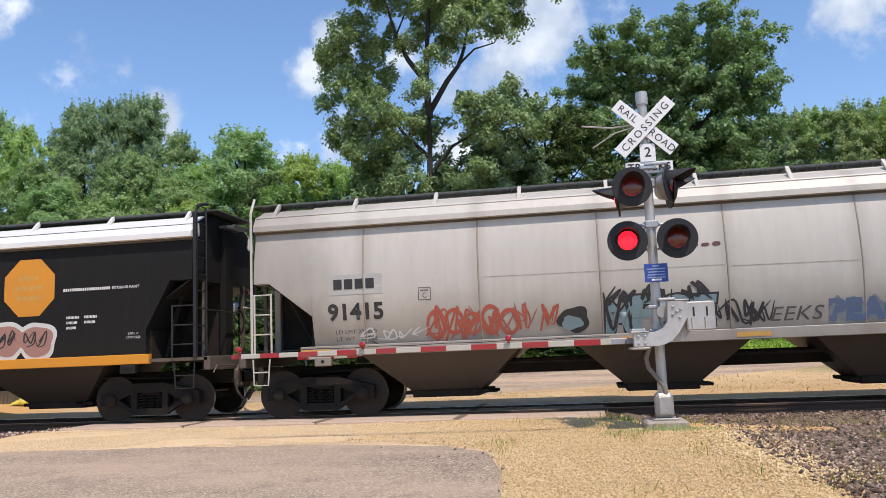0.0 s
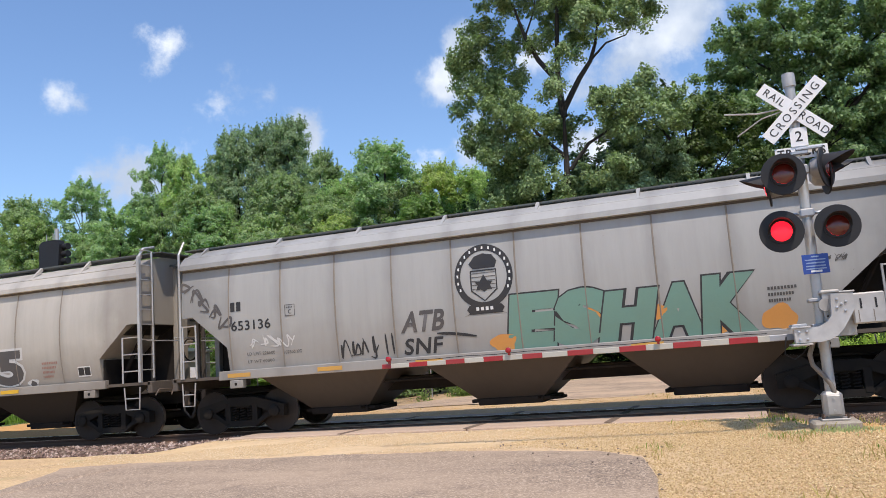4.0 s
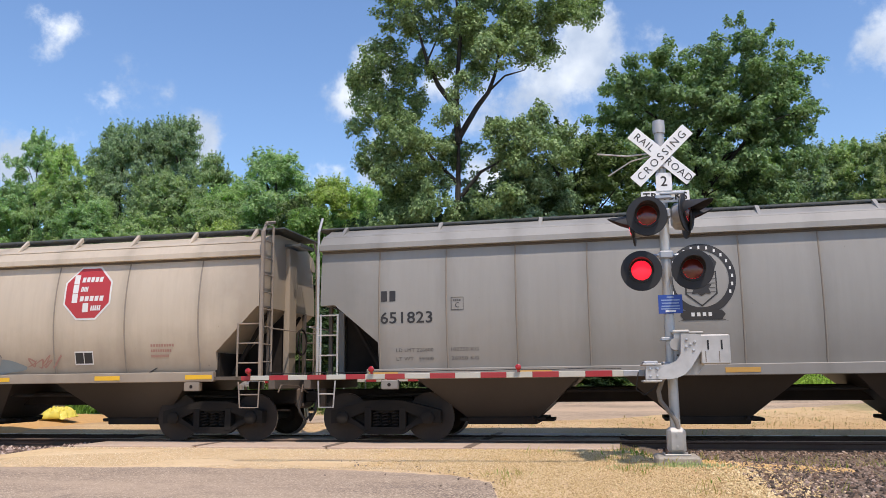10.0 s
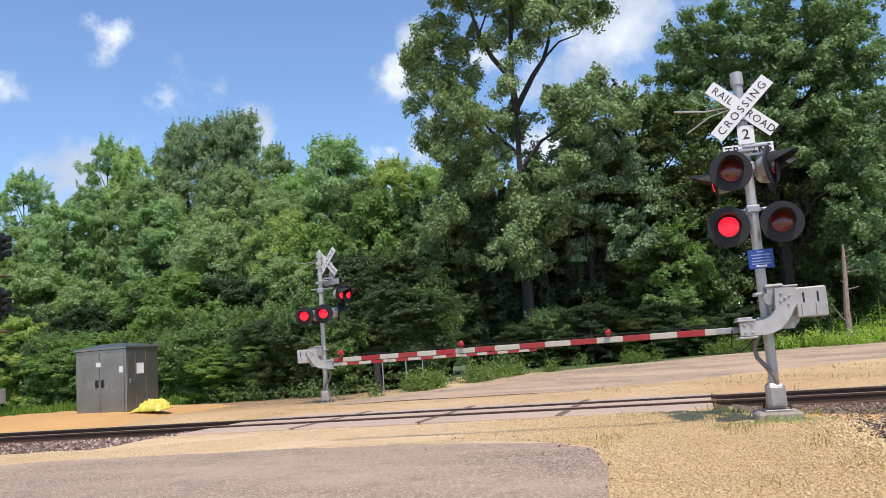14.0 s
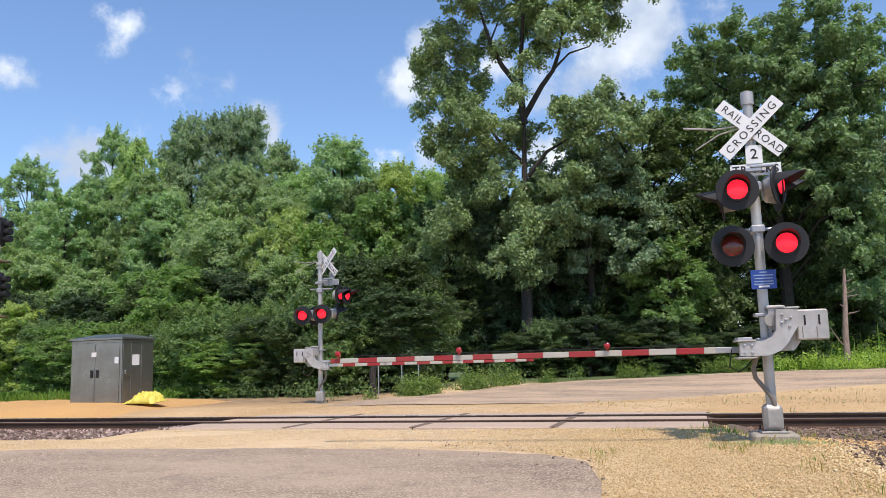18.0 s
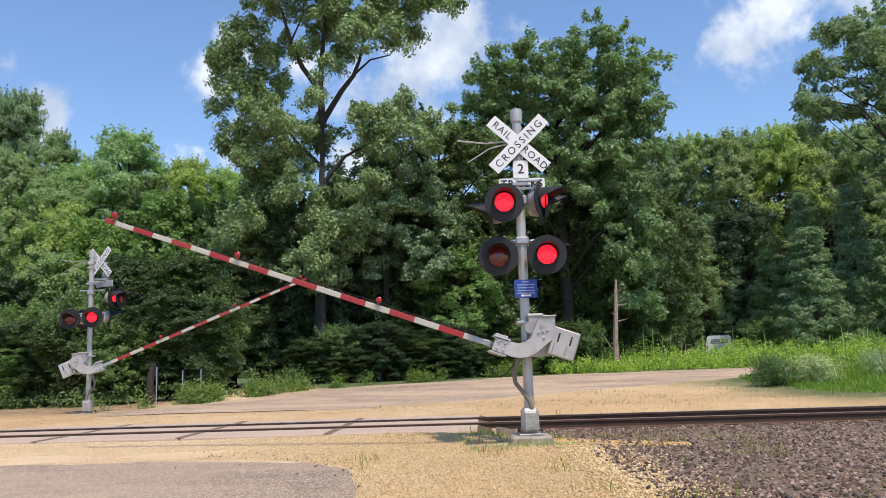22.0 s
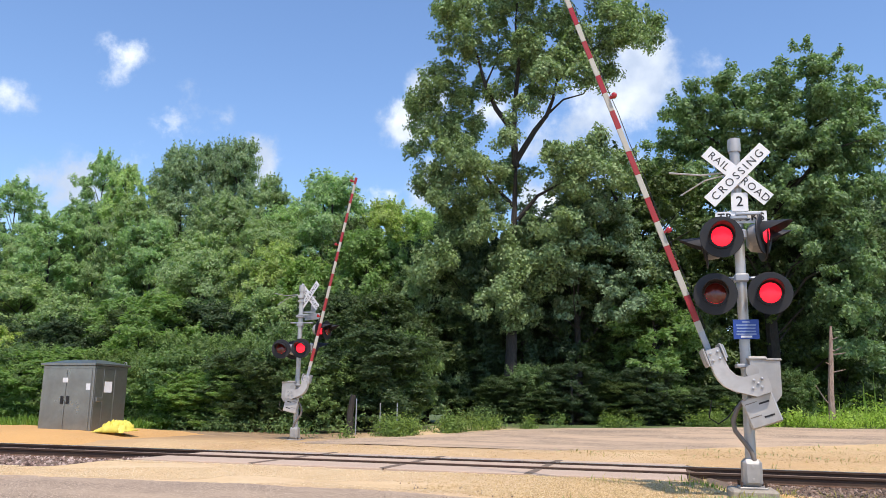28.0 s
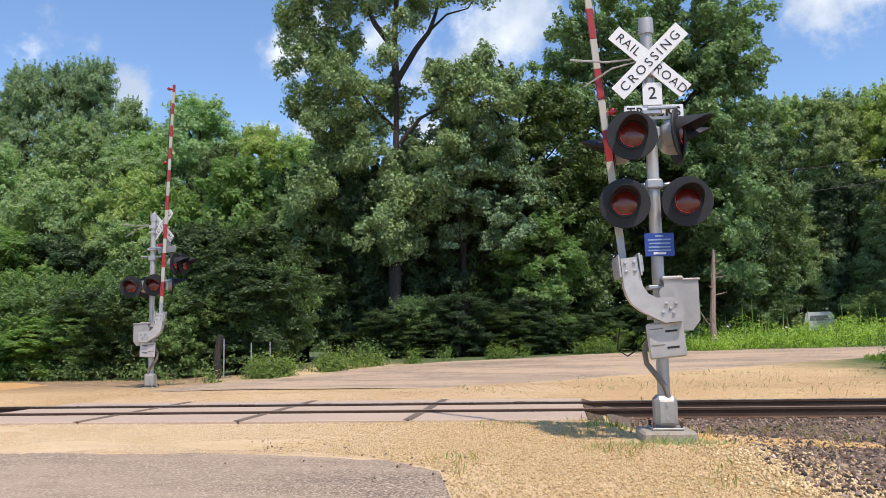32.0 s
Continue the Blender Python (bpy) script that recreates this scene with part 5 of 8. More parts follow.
def hopper_car(name, label, length, paint, ribs, cut=(0.3, 1.2, 2.70, 1.94), seam=0.012, stanchions=11, bays=3, board_y=0.95):
    """A covered hopper car; its origin lies on the track below its middle."""
    car = thing(name, label, "hopper car", group="hopper cars of the train")
    mat = PAINTS[paint]
    h = length / 2
    CURVE["bulge"] = BULGE[paint]
    part("body", body_mesh(length, mat, SILL, cut), None, car)
    # eave strip and side sill
    for s in (-1, 1):
        y = side_y(EAVE - 0.2)
        q = [(s * (y + 0.135), EAVE - 0.2), (s * (y + 0.125), EAVE - 0.09), (s * 1.36, EAVE + 0.13), (s * 1.28, EAVE + 0.12), (s * 1.25, EAVE - 0.15), (s * (y - 0.05), EAVE - 0.215)]
        b = Build().add([(e, a, c) for e in (-h - 0.02, h + 0.02) for a, c in q], [(0, 1, 2, 3, 4, 5) if s < 0 else (5, 4, 3, 2, 1, 0), (11, 10, 9, 8, 7, 6) if s < 0 else (6, 7, 8, 9, 10, 11)] + [(i, i + 6, (i + 1) % 6 + 6, (i + 1) % 6) if s < 0 else ((i + 1) % 6, (i + 1) % 6 + 6, i + 6, i) for i in range(6)])
        part("eave", b, DECALWHITE if paint == "black" else mat, car, "sloping roof edge plate")
        # added dark strip: the eave's shadow line, with some grime, as a shape
        yg = side_y(EAVE - 0.24)
        part("eave_gutter", Build().box(-h, h, min(s * (yg - 0.03), s * (yg + 0.022)), max(s * (yg - 0.03), s * (yg + 0.022)), EAVE - 0.255, EAVE - 0.205), EAVE_SHADOW, car, "dark strip drawn as shadow line and grime under the roof edge")
        if paint == "black":
            q = [(-h, s * 1.42, EAVE + 0.10), (h, s * 1.42, EAVE + 0.10), (h, s * 0.96, EAVE + 0.312), (-h, s * 0.96, EAVE + 0.312)]
            part("roof_strip", Build().add(q + [(a, b, c + 0.01) for a, b, c in q], [(0, 3, 2, 1), (4, 5, 6, 7), (0, 1, 5, 4), (1, 2, 6, 5), (2, 3, 7, 6), (3, 0, 4, 7)]), DECALWHITE, car, "pale painted roof edge")
        y0, y1 = sorted((s * (HALF_W - 0.02), s * (HALF_W - 0.16)))
        part("side_sill", Build().box(-h + 0.98, h - 0.98, y0, y1, SILL - 0.19, SILL + 0.015, 0.012), DECALYEL if paint == "black" else mat, car)
        for x in (-h + 1.45, h - 1.45):
            part("jacking_pad", Build().box(x - 0.17, x + 0.17, min(s * 1.42, s * 1.585), max(s * 1.42, s * 1.585), SILL - 0.38, SILL - 0.2, 0.015), mat, car)
            part("pad_hole", Build().lathe([(0.035, 0.0), (0.035, 0.006)], 12, pose(x, s * 1.585, SILL - 0.29, 90 if s < 0 else -90)), UNDER, car)
    for x in ribs:
        n = 10
        e = h - abs(x)
        z0 = SILL if e > cut[1] else cut[2] + (cut[3] - cut[2]) * max(0, e - cut[0]) / (cut[1] - cut[0])
        for s in (-1, 1):
            b, v = Build(), []
            for i in range(n + 1):
                z = z0 + 0.02 + (EAVE - 0.06 - z0) * i / n
                for dx, dy in ((-0.017, 0.001), (-0.006, seam), (0.006, seam), (0.017, 0.001)):
                    v.append((x + dx, s * (side_y(z) + dy), z))
            f = [(i * 4 + k, i * 4 + k + 1, i * 4 + k + 5, i * 4 + k + 4) if s < 0 else (i * 4 + k + 1, i * 4 + k, i * 4 + k + 4, i * 4 + k + 5) for i in range(n) for k in range(3)]
            b.add(v, f)
            part("side_post", b, PALE_SEAM if paint in ("white", "rust") else SEAM, car)
    # roof: running boards on stanchions, hatch line
    hatch = Build().box(-h + 0.9, h - 0.9, -0.42, 0.42, EAVE + 0.34, EAVE + 0.43, 0.03)
    part("hatch_cover", hatch, mat, car, "long trough hatch cover")
    walk_z = EAVE + (0.37 if paint in ("grey", "grey_brown") else 0.45)
    for s in (-1, 1):
        y0, y1 = sorted((s * 0.52, s * board_y))
        part("running_board", Build().box(-h - 0.1, h + 0.1, y0, y1, walk_z - 0.035, walk_z, 0.0), GRATE, car, "dark steel grating walkway")
        rail = Build().box(-h - 0.1, h + 0.1, s * board_y - 0.012, s * board_y + 0.012, walk_z - 0.02, walk_z + 0.012)
        x = -h
        while x < h:
            rail.add([(x, s * board_y - 0.004, walk_z - 0.085), (x + 0.012, s * board_y - 0.004, walk_z - 0.085), (x + 0.062, s * board_y - 0.004, walk_z - 0.02), (x + 0.05, s * board_y - 0.004, walk_z - 0.02)], [(0, 1, 2, 3)])
            x += 0.09
        part("board_edge", rail, GRATE, car)
        for i in range(stanchions):
            x = -h + 0.35 + (length - 0.7) * i / (stanchions - 1)
            b, w = Build(), 0.035
            foot, head = (s * 1.30, EAVE + 0.145), (s * (board_y + 0.02), walk_z + 0.01)
            b.add([(x - w, foot[0], foot[1]), (x + w, foot[0], foot[1]), (x + w, head[0], head[1]), (x - w, head[0], head[1]),
                   (x - w, foot[0], foot[1] - 0.03), (x + w, foot[0], foot[1] - 0.03), (x + w, head[0] - s * 0.02, head[1] - 0.09), (x - w, head[0] - s * 0.02, head[1] - 0.09)],
                  [(0, 1, 2, 3), (7, 6, 5, 4), (0, 4, 5, 1), (1, 5, 6, 2), (2, 6, 7, 3), (3, 7, 4, 0)])
            part("stanchion", b, DECALWHITE if paint == "black" else mat, car)
    for s in (-1, 1):
        part("end_grating", Build().box(s * h - 0.3, s * h + 0.3, -1.0, 1.0, walk_z - 0.025, walk_z, 0.0), GRATE, car)
    # hopper bays and outlet gates
    pitch = {"cream": 4.25, "white": 4.3}.get(paint, 4.0)
    for i in range(bays):
        x = (i - (bays - 1) / 2) * pitch
        b = Build()
        v = [(x - 1.68, -1.40, SILL - 0.1), (x + 1.68, -1.40, SILL - 0.1), (x + 1.68, 1.40, SILL - 0.1), (x - 1.68, 1.40, SILL - 0.1),
             (x - 0.72, -0.62, 0.44), (x + 0.72, -0.62, 0.44), (x + 0.72, 0.62, 0.44), (x - 0.72, 0.62, 0.44)]
        b.add(v, [(3, 2, 1, 0), (0, 1, 5, 4), (1, 2, 6, 5), (2, 3, 7, 6), (3, 0, 4, 7), (4, 5, 6, 7)])
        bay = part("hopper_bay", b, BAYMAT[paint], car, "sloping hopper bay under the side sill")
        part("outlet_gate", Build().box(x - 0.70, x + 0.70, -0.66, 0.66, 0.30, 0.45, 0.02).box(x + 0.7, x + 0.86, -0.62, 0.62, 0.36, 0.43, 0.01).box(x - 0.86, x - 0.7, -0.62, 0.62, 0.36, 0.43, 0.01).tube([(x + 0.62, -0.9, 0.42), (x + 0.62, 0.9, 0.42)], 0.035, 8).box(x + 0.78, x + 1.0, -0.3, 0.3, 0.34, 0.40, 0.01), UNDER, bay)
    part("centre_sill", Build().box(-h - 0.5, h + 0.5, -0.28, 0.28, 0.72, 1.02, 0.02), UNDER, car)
    for s in (-1, 1):
        # slope sheets, end frame, platform
        sl = Build()
        v = [(s * (h - 0.02), -1.38, cut[2] + 0.1), (s * (h - 0.02), 1.38, cut[2] + 0.1), (s * (h - 2.6), 1.38, SILL), (s * (h - 2.6), -1.38, SILL)]
        sl.add(v + [(x, y, z - 0.03) for x, y, z in v], [(0, 1, 2, 3), (7, 6, 5, 4), (0, 4, 5, 1), (1, 5, 6, 2), (2, 6, 7, 3), (3, 7, 4, 0)])
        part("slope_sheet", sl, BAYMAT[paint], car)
        part("end_platform", Build().box(min(s * (h - 1.3), s * (h + 0.3)), max(s * (h - 1.3), s * (h + 0.3)), -1.5, 1.5, SILL - 0.16, SILL - 0.09, 0.0), END_SHADE_GRIME, car)
        part("end_sill", Build().box(min(s * (h + 0.22), s * (h + 0.36)), max(s * (h + 0.22), s * (h + 0.36)), -1.5, 1.5, SILL - 0.36, SILL - 0.08, 0.015), END_SHADE_GRIME, car)
        part("end_post", Build().box(s * (h + 0.03) - 0.07, s * (h + 0.03) + 0.07, -0.2, 0.2, SILL - 0.1, EAVE + 0.12, 0.014), mat, car, "broad upright post on the car's end")
        for y in (-0.98, 0.98):
            part("end_strut", Build().box(s * (h - 0.02) - 0.04, s * (h - 0.02) + 0.04, y - 0.04, y + 0.04, SILL - 0.1, cut[2] + 0.02, 0.01), END_SHADE_GRIME, car)
        # crossover step under the roof walk, uncoupling lever, brake rigging
        step = Build()
        for k in range(7):
            step.box(min(s * (h + 0.04), s * (h + 0.42)), max(s * (h + 0.04), s * (h + 0.42)), -0.36 + 0.12 * k - 0.014, -0.36 + 0.12 * k + 0.014, EAVE + 0.14, EAVE + 0.19)
        step.box(min(s * (h + 0.38), s * (h + 0.42)), max(s * (h + 0.38), s * (h + 0.42)), -0.4, 0.4, EAVE + 0.13, EAVE + 0.2)
        part("crossover_step", step, GRATE, car, "open steel step over the coupling")
        part("uncoupling_lever", Build().tube([(s * (h + 0.42), -1.45, SILL - 0.42), (s * (h + 0.44), -1.35, SILL - 0.28), (s * (h + 0.44), -0.5, SILL - 0.30), (s * (h + 0.55), -0.15, SILL - 0.45)], 0.016, 6), LEVER, car)
        part("brake_rod", Build().tube([(s * (h - 2.4), -0.35, 0.62), (s * (h + 0.2), -0.3, 0.58)], 0.022, 6), LEVER, car)
        part("draft_casting", Build().box(min(s * (h + 0.3), s * (h + 0.5)), max(s * (h + 0.3), s * (h + 0.5)), -0.3, 0.3, 0.62, 1.05, 0.05), LEVER, car, "rusty brown coupler pocket")
        # dark web and cross bearer below the slope sheet
        web = [(s * (h - cut[1] - 0.25), SILL - 0.1), (s * (h - 0.02), SILL - 0.1), (s * (h - 0.02), cut[2] - 0.02), (s * (h - cut[0]), cut[2] - 0.02), (s * (h - cut[1] - 0.25), cut[3] - 0.02)]
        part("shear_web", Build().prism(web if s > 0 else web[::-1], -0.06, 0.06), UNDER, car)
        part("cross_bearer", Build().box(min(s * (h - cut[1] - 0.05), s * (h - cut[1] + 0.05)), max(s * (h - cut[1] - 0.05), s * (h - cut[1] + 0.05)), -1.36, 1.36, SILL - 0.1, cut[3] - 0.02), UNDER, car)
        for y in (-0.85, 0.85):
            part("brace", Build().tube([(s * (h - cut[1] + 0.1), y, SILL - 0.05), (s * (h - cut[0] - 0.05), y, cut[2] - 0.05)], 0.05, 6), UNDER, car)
        part("coupler", Build().box(min(s * (h + 0.3), s * (h + 0.72)), max(s * (h + 0.3), s * (h + 0.72)), -0.14, 0.14, 0.74, 0.98, 0.04), UNDER, car)
        pts = [(s * (h + 0.45), -0.5, 0.8), (s * (h + 0.5), -0.5, 0.55), (s * (h + 0.62), -0.45, 0.38), (s * (h + 0.70), -0.3, 0.5)]
        part("brake_hose", Build().tube(pts, 0.03, 8), HOSE, car, smooth=True)
        # end ladders, corner posts, side ladders and stirrups
        for sy in (-1, 1):
            y, e = sy * 1.53, s * (h + 0.06)
            lm = LADDER[paint]
            if s * sy < 0:
                b = Build().box(e - 0.035, e + 0.035, y - 0.05, y + 0.05, SILL - 0.1, EAVE + 0.30, 0.01)
                b.tube([(e, y, EAVE + 0.28), (e, y - sy * 0.16, EAVE + 0.5), (e, y - sy * 0.55, EAVE + 0.58)], 0.035, 6)
                part("corner_post", b, lm, car, "pale corner post bent over the roof")
                lad = Build().tube([(e + s * 0.03, sy * 1.10, SILL), (e + s * 0.03, sy * 1.10, EAVE + 0.45)], 0.024, 6)
                for k in range(9):
                    lad.tube([(e + s * 0.03, sy * 1.53, SILL + 0.2 + 0.36 * k), (e + s * 0.03, sy * 1.10, SILL + 0.2 + 0.36 * k)], 0.014, 6)
                part("ladder", lad, lm, car, "tall steel end ladder")
                x_in, ztop = s * (h - 0.46), 2.40
            else:
                part("corner_post", Build().tube([(e, y, SILL - 0.1), (e, y, EAVE + 0.2), (e, y - sy * 0.2, EAVE + 0.52)], 0.028, 6), lm, car, "thin pale corner post")
                x_in, ztop = s * (h - 0.36), 2.52
            lad = Build().tube([(x_in, y, SILL - 0.1), (x_in, y, ztop)], 0.022, 6)
            if s * sy > 0:
                lad.tube([(s * (h + 0.0), y, SILL - 0.1), (s * (h + 0.0), y, ztop)], 0.022, 6)
            for k in range(3):
                z = ztop - 0.02 - 0.40 * k
                lad.tube([(x_in, y, z), (e, y, z)], 0.015, 6)
            part("ladder", lad, lm, car, "short steel side ladder")
            st = Build().tube([(x_in + s * 0.04, y, SILL - 0.2), (x_in + s * 0.08, y, SILL - 0.72), (e - s * 0.04, y, SILL - 0.72), (e - s * 0.02, y, SILL - 0.2)], 0.017, 6)
            st.tube([(x_in + s * 0.06, y, SILL - 0.46), (e - s * 0.03, y, SILL - 0.46)], 0.014, 6)
            part("stirrup", st, lm, car, "steel sill step")
        part("grab_rail", Build().tube([(s * (h + 0.25), -1.5, 2.28), (s * (h + 0.25), 1.5, 2.28)], 0.016, 6), LADDER[paint], car)
        truck(car, s * (h - 1.22))
    # train pipe, gate shafts and brake gear
    part("train_pipe", Build().tube([(-h + 0.4, -0.5, 0.86), (-h + 3, -0.95, 0.95), (h - 3, -0.95, 0.95), (h - 0.4, -0.5, 0.86)], 0.03, 6), UNDER, car)
    part("brake_cylinder", Build().lathe([(0.13, -0.3), (0.13, 0.3)], 12, pose(h - 0.6, 0.3, 1.35, 0, 90, 0)), UNDER, car)
    part("brake_wheel", Build().tube([(h + 0.32 + 0.0, 0.28 * math.cos(a), 2.05 + 0.28 * math.sin(a)) for a in [k * math.pi / 8 for k in range(17)]], 0.02, 6), UNDER, car)
    return car


# bay colours: soot and grime, darkened further for shade under the car body
BAY_GRIME_SHADE = {k: car_paint("bay_" + k, c, scale_color(c, 0.45), 0.12) for k, c in (("pale", (0.165, 0.14, 0.115)), ("tan", (0.055, 0.044, 0.034)), ("soot", (0.03, 0.024, 0.019)), ("dark", (0.02, 0.018, 0.016)))}
BAYMAT = {"white": BAY_GRIME_SHADE["tan"], "soo": BAY_GRIME_SHADE["dark"], "grey": BAY_GRIME_SHADE["tan"], "grey_brown": BAY_GRIME_SHADE["soot"], "cream": BAY_GRIME_SHADE["soot"], "rust": BAY_GRIME_SHADE["tan"], "black": BAY_GRIME_SHADE["dark"]}
DIRTY_STEEL = painted("grimy_ladder_steel", (0.27, 0.22, 0.175), 0.6, 0.1, 0.45)
LADDER = {"white": WHITETAPE, "soo": ALU, "grey": ALU, "grey_brown": ALU, "cream": DIRTY_STEEL, "rust": WHITETAPE, "black": BLACK}

SPEED = 9.9


CARS = []
for key, label, x0, x1, paint, nribs, first, gap, kw in (
        ("black", "black covered hopper car with a yellow octagon emblem", -23.5, -8.06, "black", 0, 0, 0, {"stanchions": 9, "cut": (0.5, 1.06, 2.92, 1.92)}),
        ("kcsm", "bleached white covered hopper car with red and blue graffiti", -6.7, 9.42, "white", 6, -5.74, 2.328, {"stanchions": 10, "cut": (0.32, 1.22, 2.73, 2.02)}),
        ("soo", "pale grey covered hopper car with black and white graffiti", 10.8, 26.05, "soo", 8, -5.04, 1.467, {"stanchions": 10}),
        ("green", "light grey covered hopper car with green graffiti and round emblem", 27.35, 42.4, "grey", 10, -6.23, 1.362, {"stanchions": 8}),
        ("rust", "rusted white covered hopper car with brown graffiti", 43.85, 59.47, "rust", 6, -5.35, 2.1, {"stanchions": 11, "cut": (0.36, 1.28, 2.66, 1.9)}),
        ("plain", "light grey covered hopper car with thin white graffiti and round emblem", 60.75, 75.96, "grey", 10, -6.3, 1.372, {"stanchions": 8}),
        ("cream", "cream covered hopper car with a red octagon emblem and grey graffiti", 77.05, 92.1, "cream", 8, -5.95, 1.73, {"stanchions": 11, "cut": (0.04, 0.98, 2.74, 1.82)}),
        ("last", "warm grey covered hopper car with round emblem at the train's end", 93.45, 108.5, "grey_brown", 10, -6.29, 1.372, {"stanchions": 8})):
    L = x1 - x0
    ribs = [first + gap * i for i in range(nribs)]
    c = hopper_car("hopper_car", label, L, paint, ribs, **kw)
    CARS.append((key, c, (x0 + x1) / 2, L))
CAR = {k: (c, L) for k, c, _, L in CARS}
CAR_BULGE = {"black": 0.05, "kcsm": 0.21, "soo": 0.18, "green": 0.12, "rust": 0.18, "plain": 0.12, "cream": 0.22, "last": 0.12}


# ---- lettering, emblems and graffiti on the cars ----
INK_RED = painted("faded_red_spray", (0.40, 0.085, 0.05), 0.6, 0.0, 0.15)
INK_TEAL = painted("pale_teal_spray", (0.20, 0.29, 0.31), 0.6, 0.0, 0.2)
INK_BLUE = painted("faded_blue_spray", (0.10, 0.145, 0.25), 0.6, 0.0, 0.25)
INK_BLACK = painted("black_spray", (0.022, 0.022, 0.025), 0.6, 0.0, 0.1)
INK_CHAR = painted("charcoal_spray", (0.075, 0.07, 0.07), 0.6, 0.0, 0.3)
INK_WHITE = painted("white_spray", (0.60, 0.59, 0.56), 0.6, 0.0, 0.15)
INK_GREEN = painted("sage_green_spray", (0.15, 0.275, 0.215), 0.55, 0.0, 0.12)
INK_ORANGE = painted("orange_spray", (0.62, 0.27, 0.06), 0.6, 0.0, 0.12)
INK_MAROON = painted("maroon_spray", (0.10, 0.032, 0.032), 0.6, 0.0, 0.25)
INK_OLIVE = painted("olive_brown_spray", (0.135, 0.10, 0.065), 0.6, 0.0, 0.25)
INK_VIOLET = painted("dull_violet_spray", (0.13, 0.085, 0.15), 0.6, 0.0, 0.2)
INK_SILVER = painted("silver_spray", (0.29, 0.262, 0.235), 0.5, 0.1, 0.15)
INK_OUTLINE = painted("warm_grey_spray", (0.17, 0.15, 0.135), 0.6, 0.0, 0.2)
INK_PALE = painted("pale_silver_spray", (0.40, 0.37, 0.34), 0.5, 0.1, 0.15)
INK_GREYBLUE = painted("grey_blue_spray", (0.20, 0.235, 0.245), 0.6, 0.0, 0.15)
INK_ROSE = painted("faded_rose_spray", (0.27, 0.10, 0.085), 0.6, 0.0, 0.2)
INK_PINK = painted("dull_pink_spray", (0.36, 0.19, 0.15), 0.6, 0.0, 0.2)


def fitted(me, x0, x1, z0, z1, slant=0.0):
    """Stretches flat lettering to a box centred on the origin."""
    co = np.empty(len(me.vertices) * 3, np.float32)
    me.vertices.foreach_get("co", co)
    co = co.reshape(-1, 3)
    lo, hi = co.min(0), co.max(0)
    co[:, 0] = (co[:, 0] - (lo[0] + hi[0]) / 2) * (x1 - x0) / (hi[0] - lo[0])
    co[:, 2] = (co[:, 2] - (lo[2] + hi[2]) / 2) * (z1 - z0) / (hi[2] - lo[2])
    co[:, 0] += slant * co[:, 2]
    me.vertices.foreach_set("co", co.reshape(-1))
    return me


def letters(car, words, x0, x1, z0, z1, mat, bold=0.0, lift=0.006, name="car_number", slant=0.0, label=""):
    return decal(name, fitted(text_mesh(name, words, 1.0, mat, 1.05, 0, bold), x0, x1, z0, z1, slant), mat, car, (x0 + x1) / 2, (z0 + z1) / 2, lift, label)


def bars(car, x0, x1, z0, z1, n, mat, gap=0.3, slant=0.0, lift=0.006, name="stencil_bar"):
    """A row of plain blocks the size of lettering."""
    w = (x1 - x0) / n
    for i in range(n):
        a, b = x0 + w * i, x0 + w * (i + 1 - gap)
        mid, k = (z0 + z1) / 2, slant * (z1 - z0) / 2
        decal(name, [(a - k, z0 - mid), (b - k, z0 - mid), (b + k, z1 - mid), (a + k, z1 - mid)], mat, car, 0.0, mid, lift)


def smooth_line(pts, n=6):
    out = []
    p = [pts[0]] + list(pts) + [pts[-1]]
    for i in range(1, len(p) - 2):
        for k in range(n):
            t = k / n
            out.append(tuple(0.5 * (2 * p[i][d] + (p[i + 1][d] - p[i - 1][d]) * t + (2 * p[i - 1][d] - 5 * p[i][d] + 4 * p[i + 1][d] - p[i + 2][d]) * t * t + (3 * p[i][d] - p[i - 1][d] - 3 * p[i + 1][d] + p[i + 2][d]) * t ** 3) for d in (0, 1)))
    out.append(tuple(pts[-1]))
    return out


def stroke(car, pts, width, mat, lift=0.007, name="graffiti", taper=True, curve=True):
    """A sprayed line on the near side."""
    line = smooth_line(pts) if curve else pts
    n = len(line)
    v = []
    for i, (x, z) in enumerate(line):
        ax, az = line[max(0, i - 1)]
        bx, bz = line[min(n - 1, i + 1)]
        d = math.hypot(bx - ax, bz - az) or 1e-6
        w = width / 2 * (min(1.0, 0.35 + 3.0 * min(i, n - 1 - i) / n) if taper else 1.0)
        nx, nz = -(bz - az) / d * w, (bx - ax) / d * w
        v += [(x + nx, -(side_y(z + nz) + lift), z + nz), (x - nx, -(side_y(z - nz) + lift), z - nz)]
    b = Build().add(v, [(2 * i, 2 * i + 1, 2 * i + 3, 2 * i + 2) for i in range(n - 1)])
    return part(name, b, mat, car)


def tag(car, x0, x1, z0, z1, n, width, mat, seed, name="graffiti", lift=0.007):
    """A quick tag of n unreadable looping signs between the given edges."""
    rg = random.Random(seed)
    w = (x1 - x0) / n
    for i in range(n):
        cx = x0 + w * (i + 0.5)
        h = z1 - z0
        pts = [(cx + w * rg.uniform(-0.55, -0.2), z0 + h * rg.uniform(0.0, 0.35))]
        for k in range(rg.randint(4, 6)):
            pts.append((cx + w * rg.uniform(-0.6, 0.6), z0 + h * ((k % 2) * rg.uniform(0.55, 1.0) + (1 - k % 2) * rg.uniform(0.0, 0.45))))
        stroke(car, pts, width * rg.uniform(0.8, 1.2), mat, lift, name)


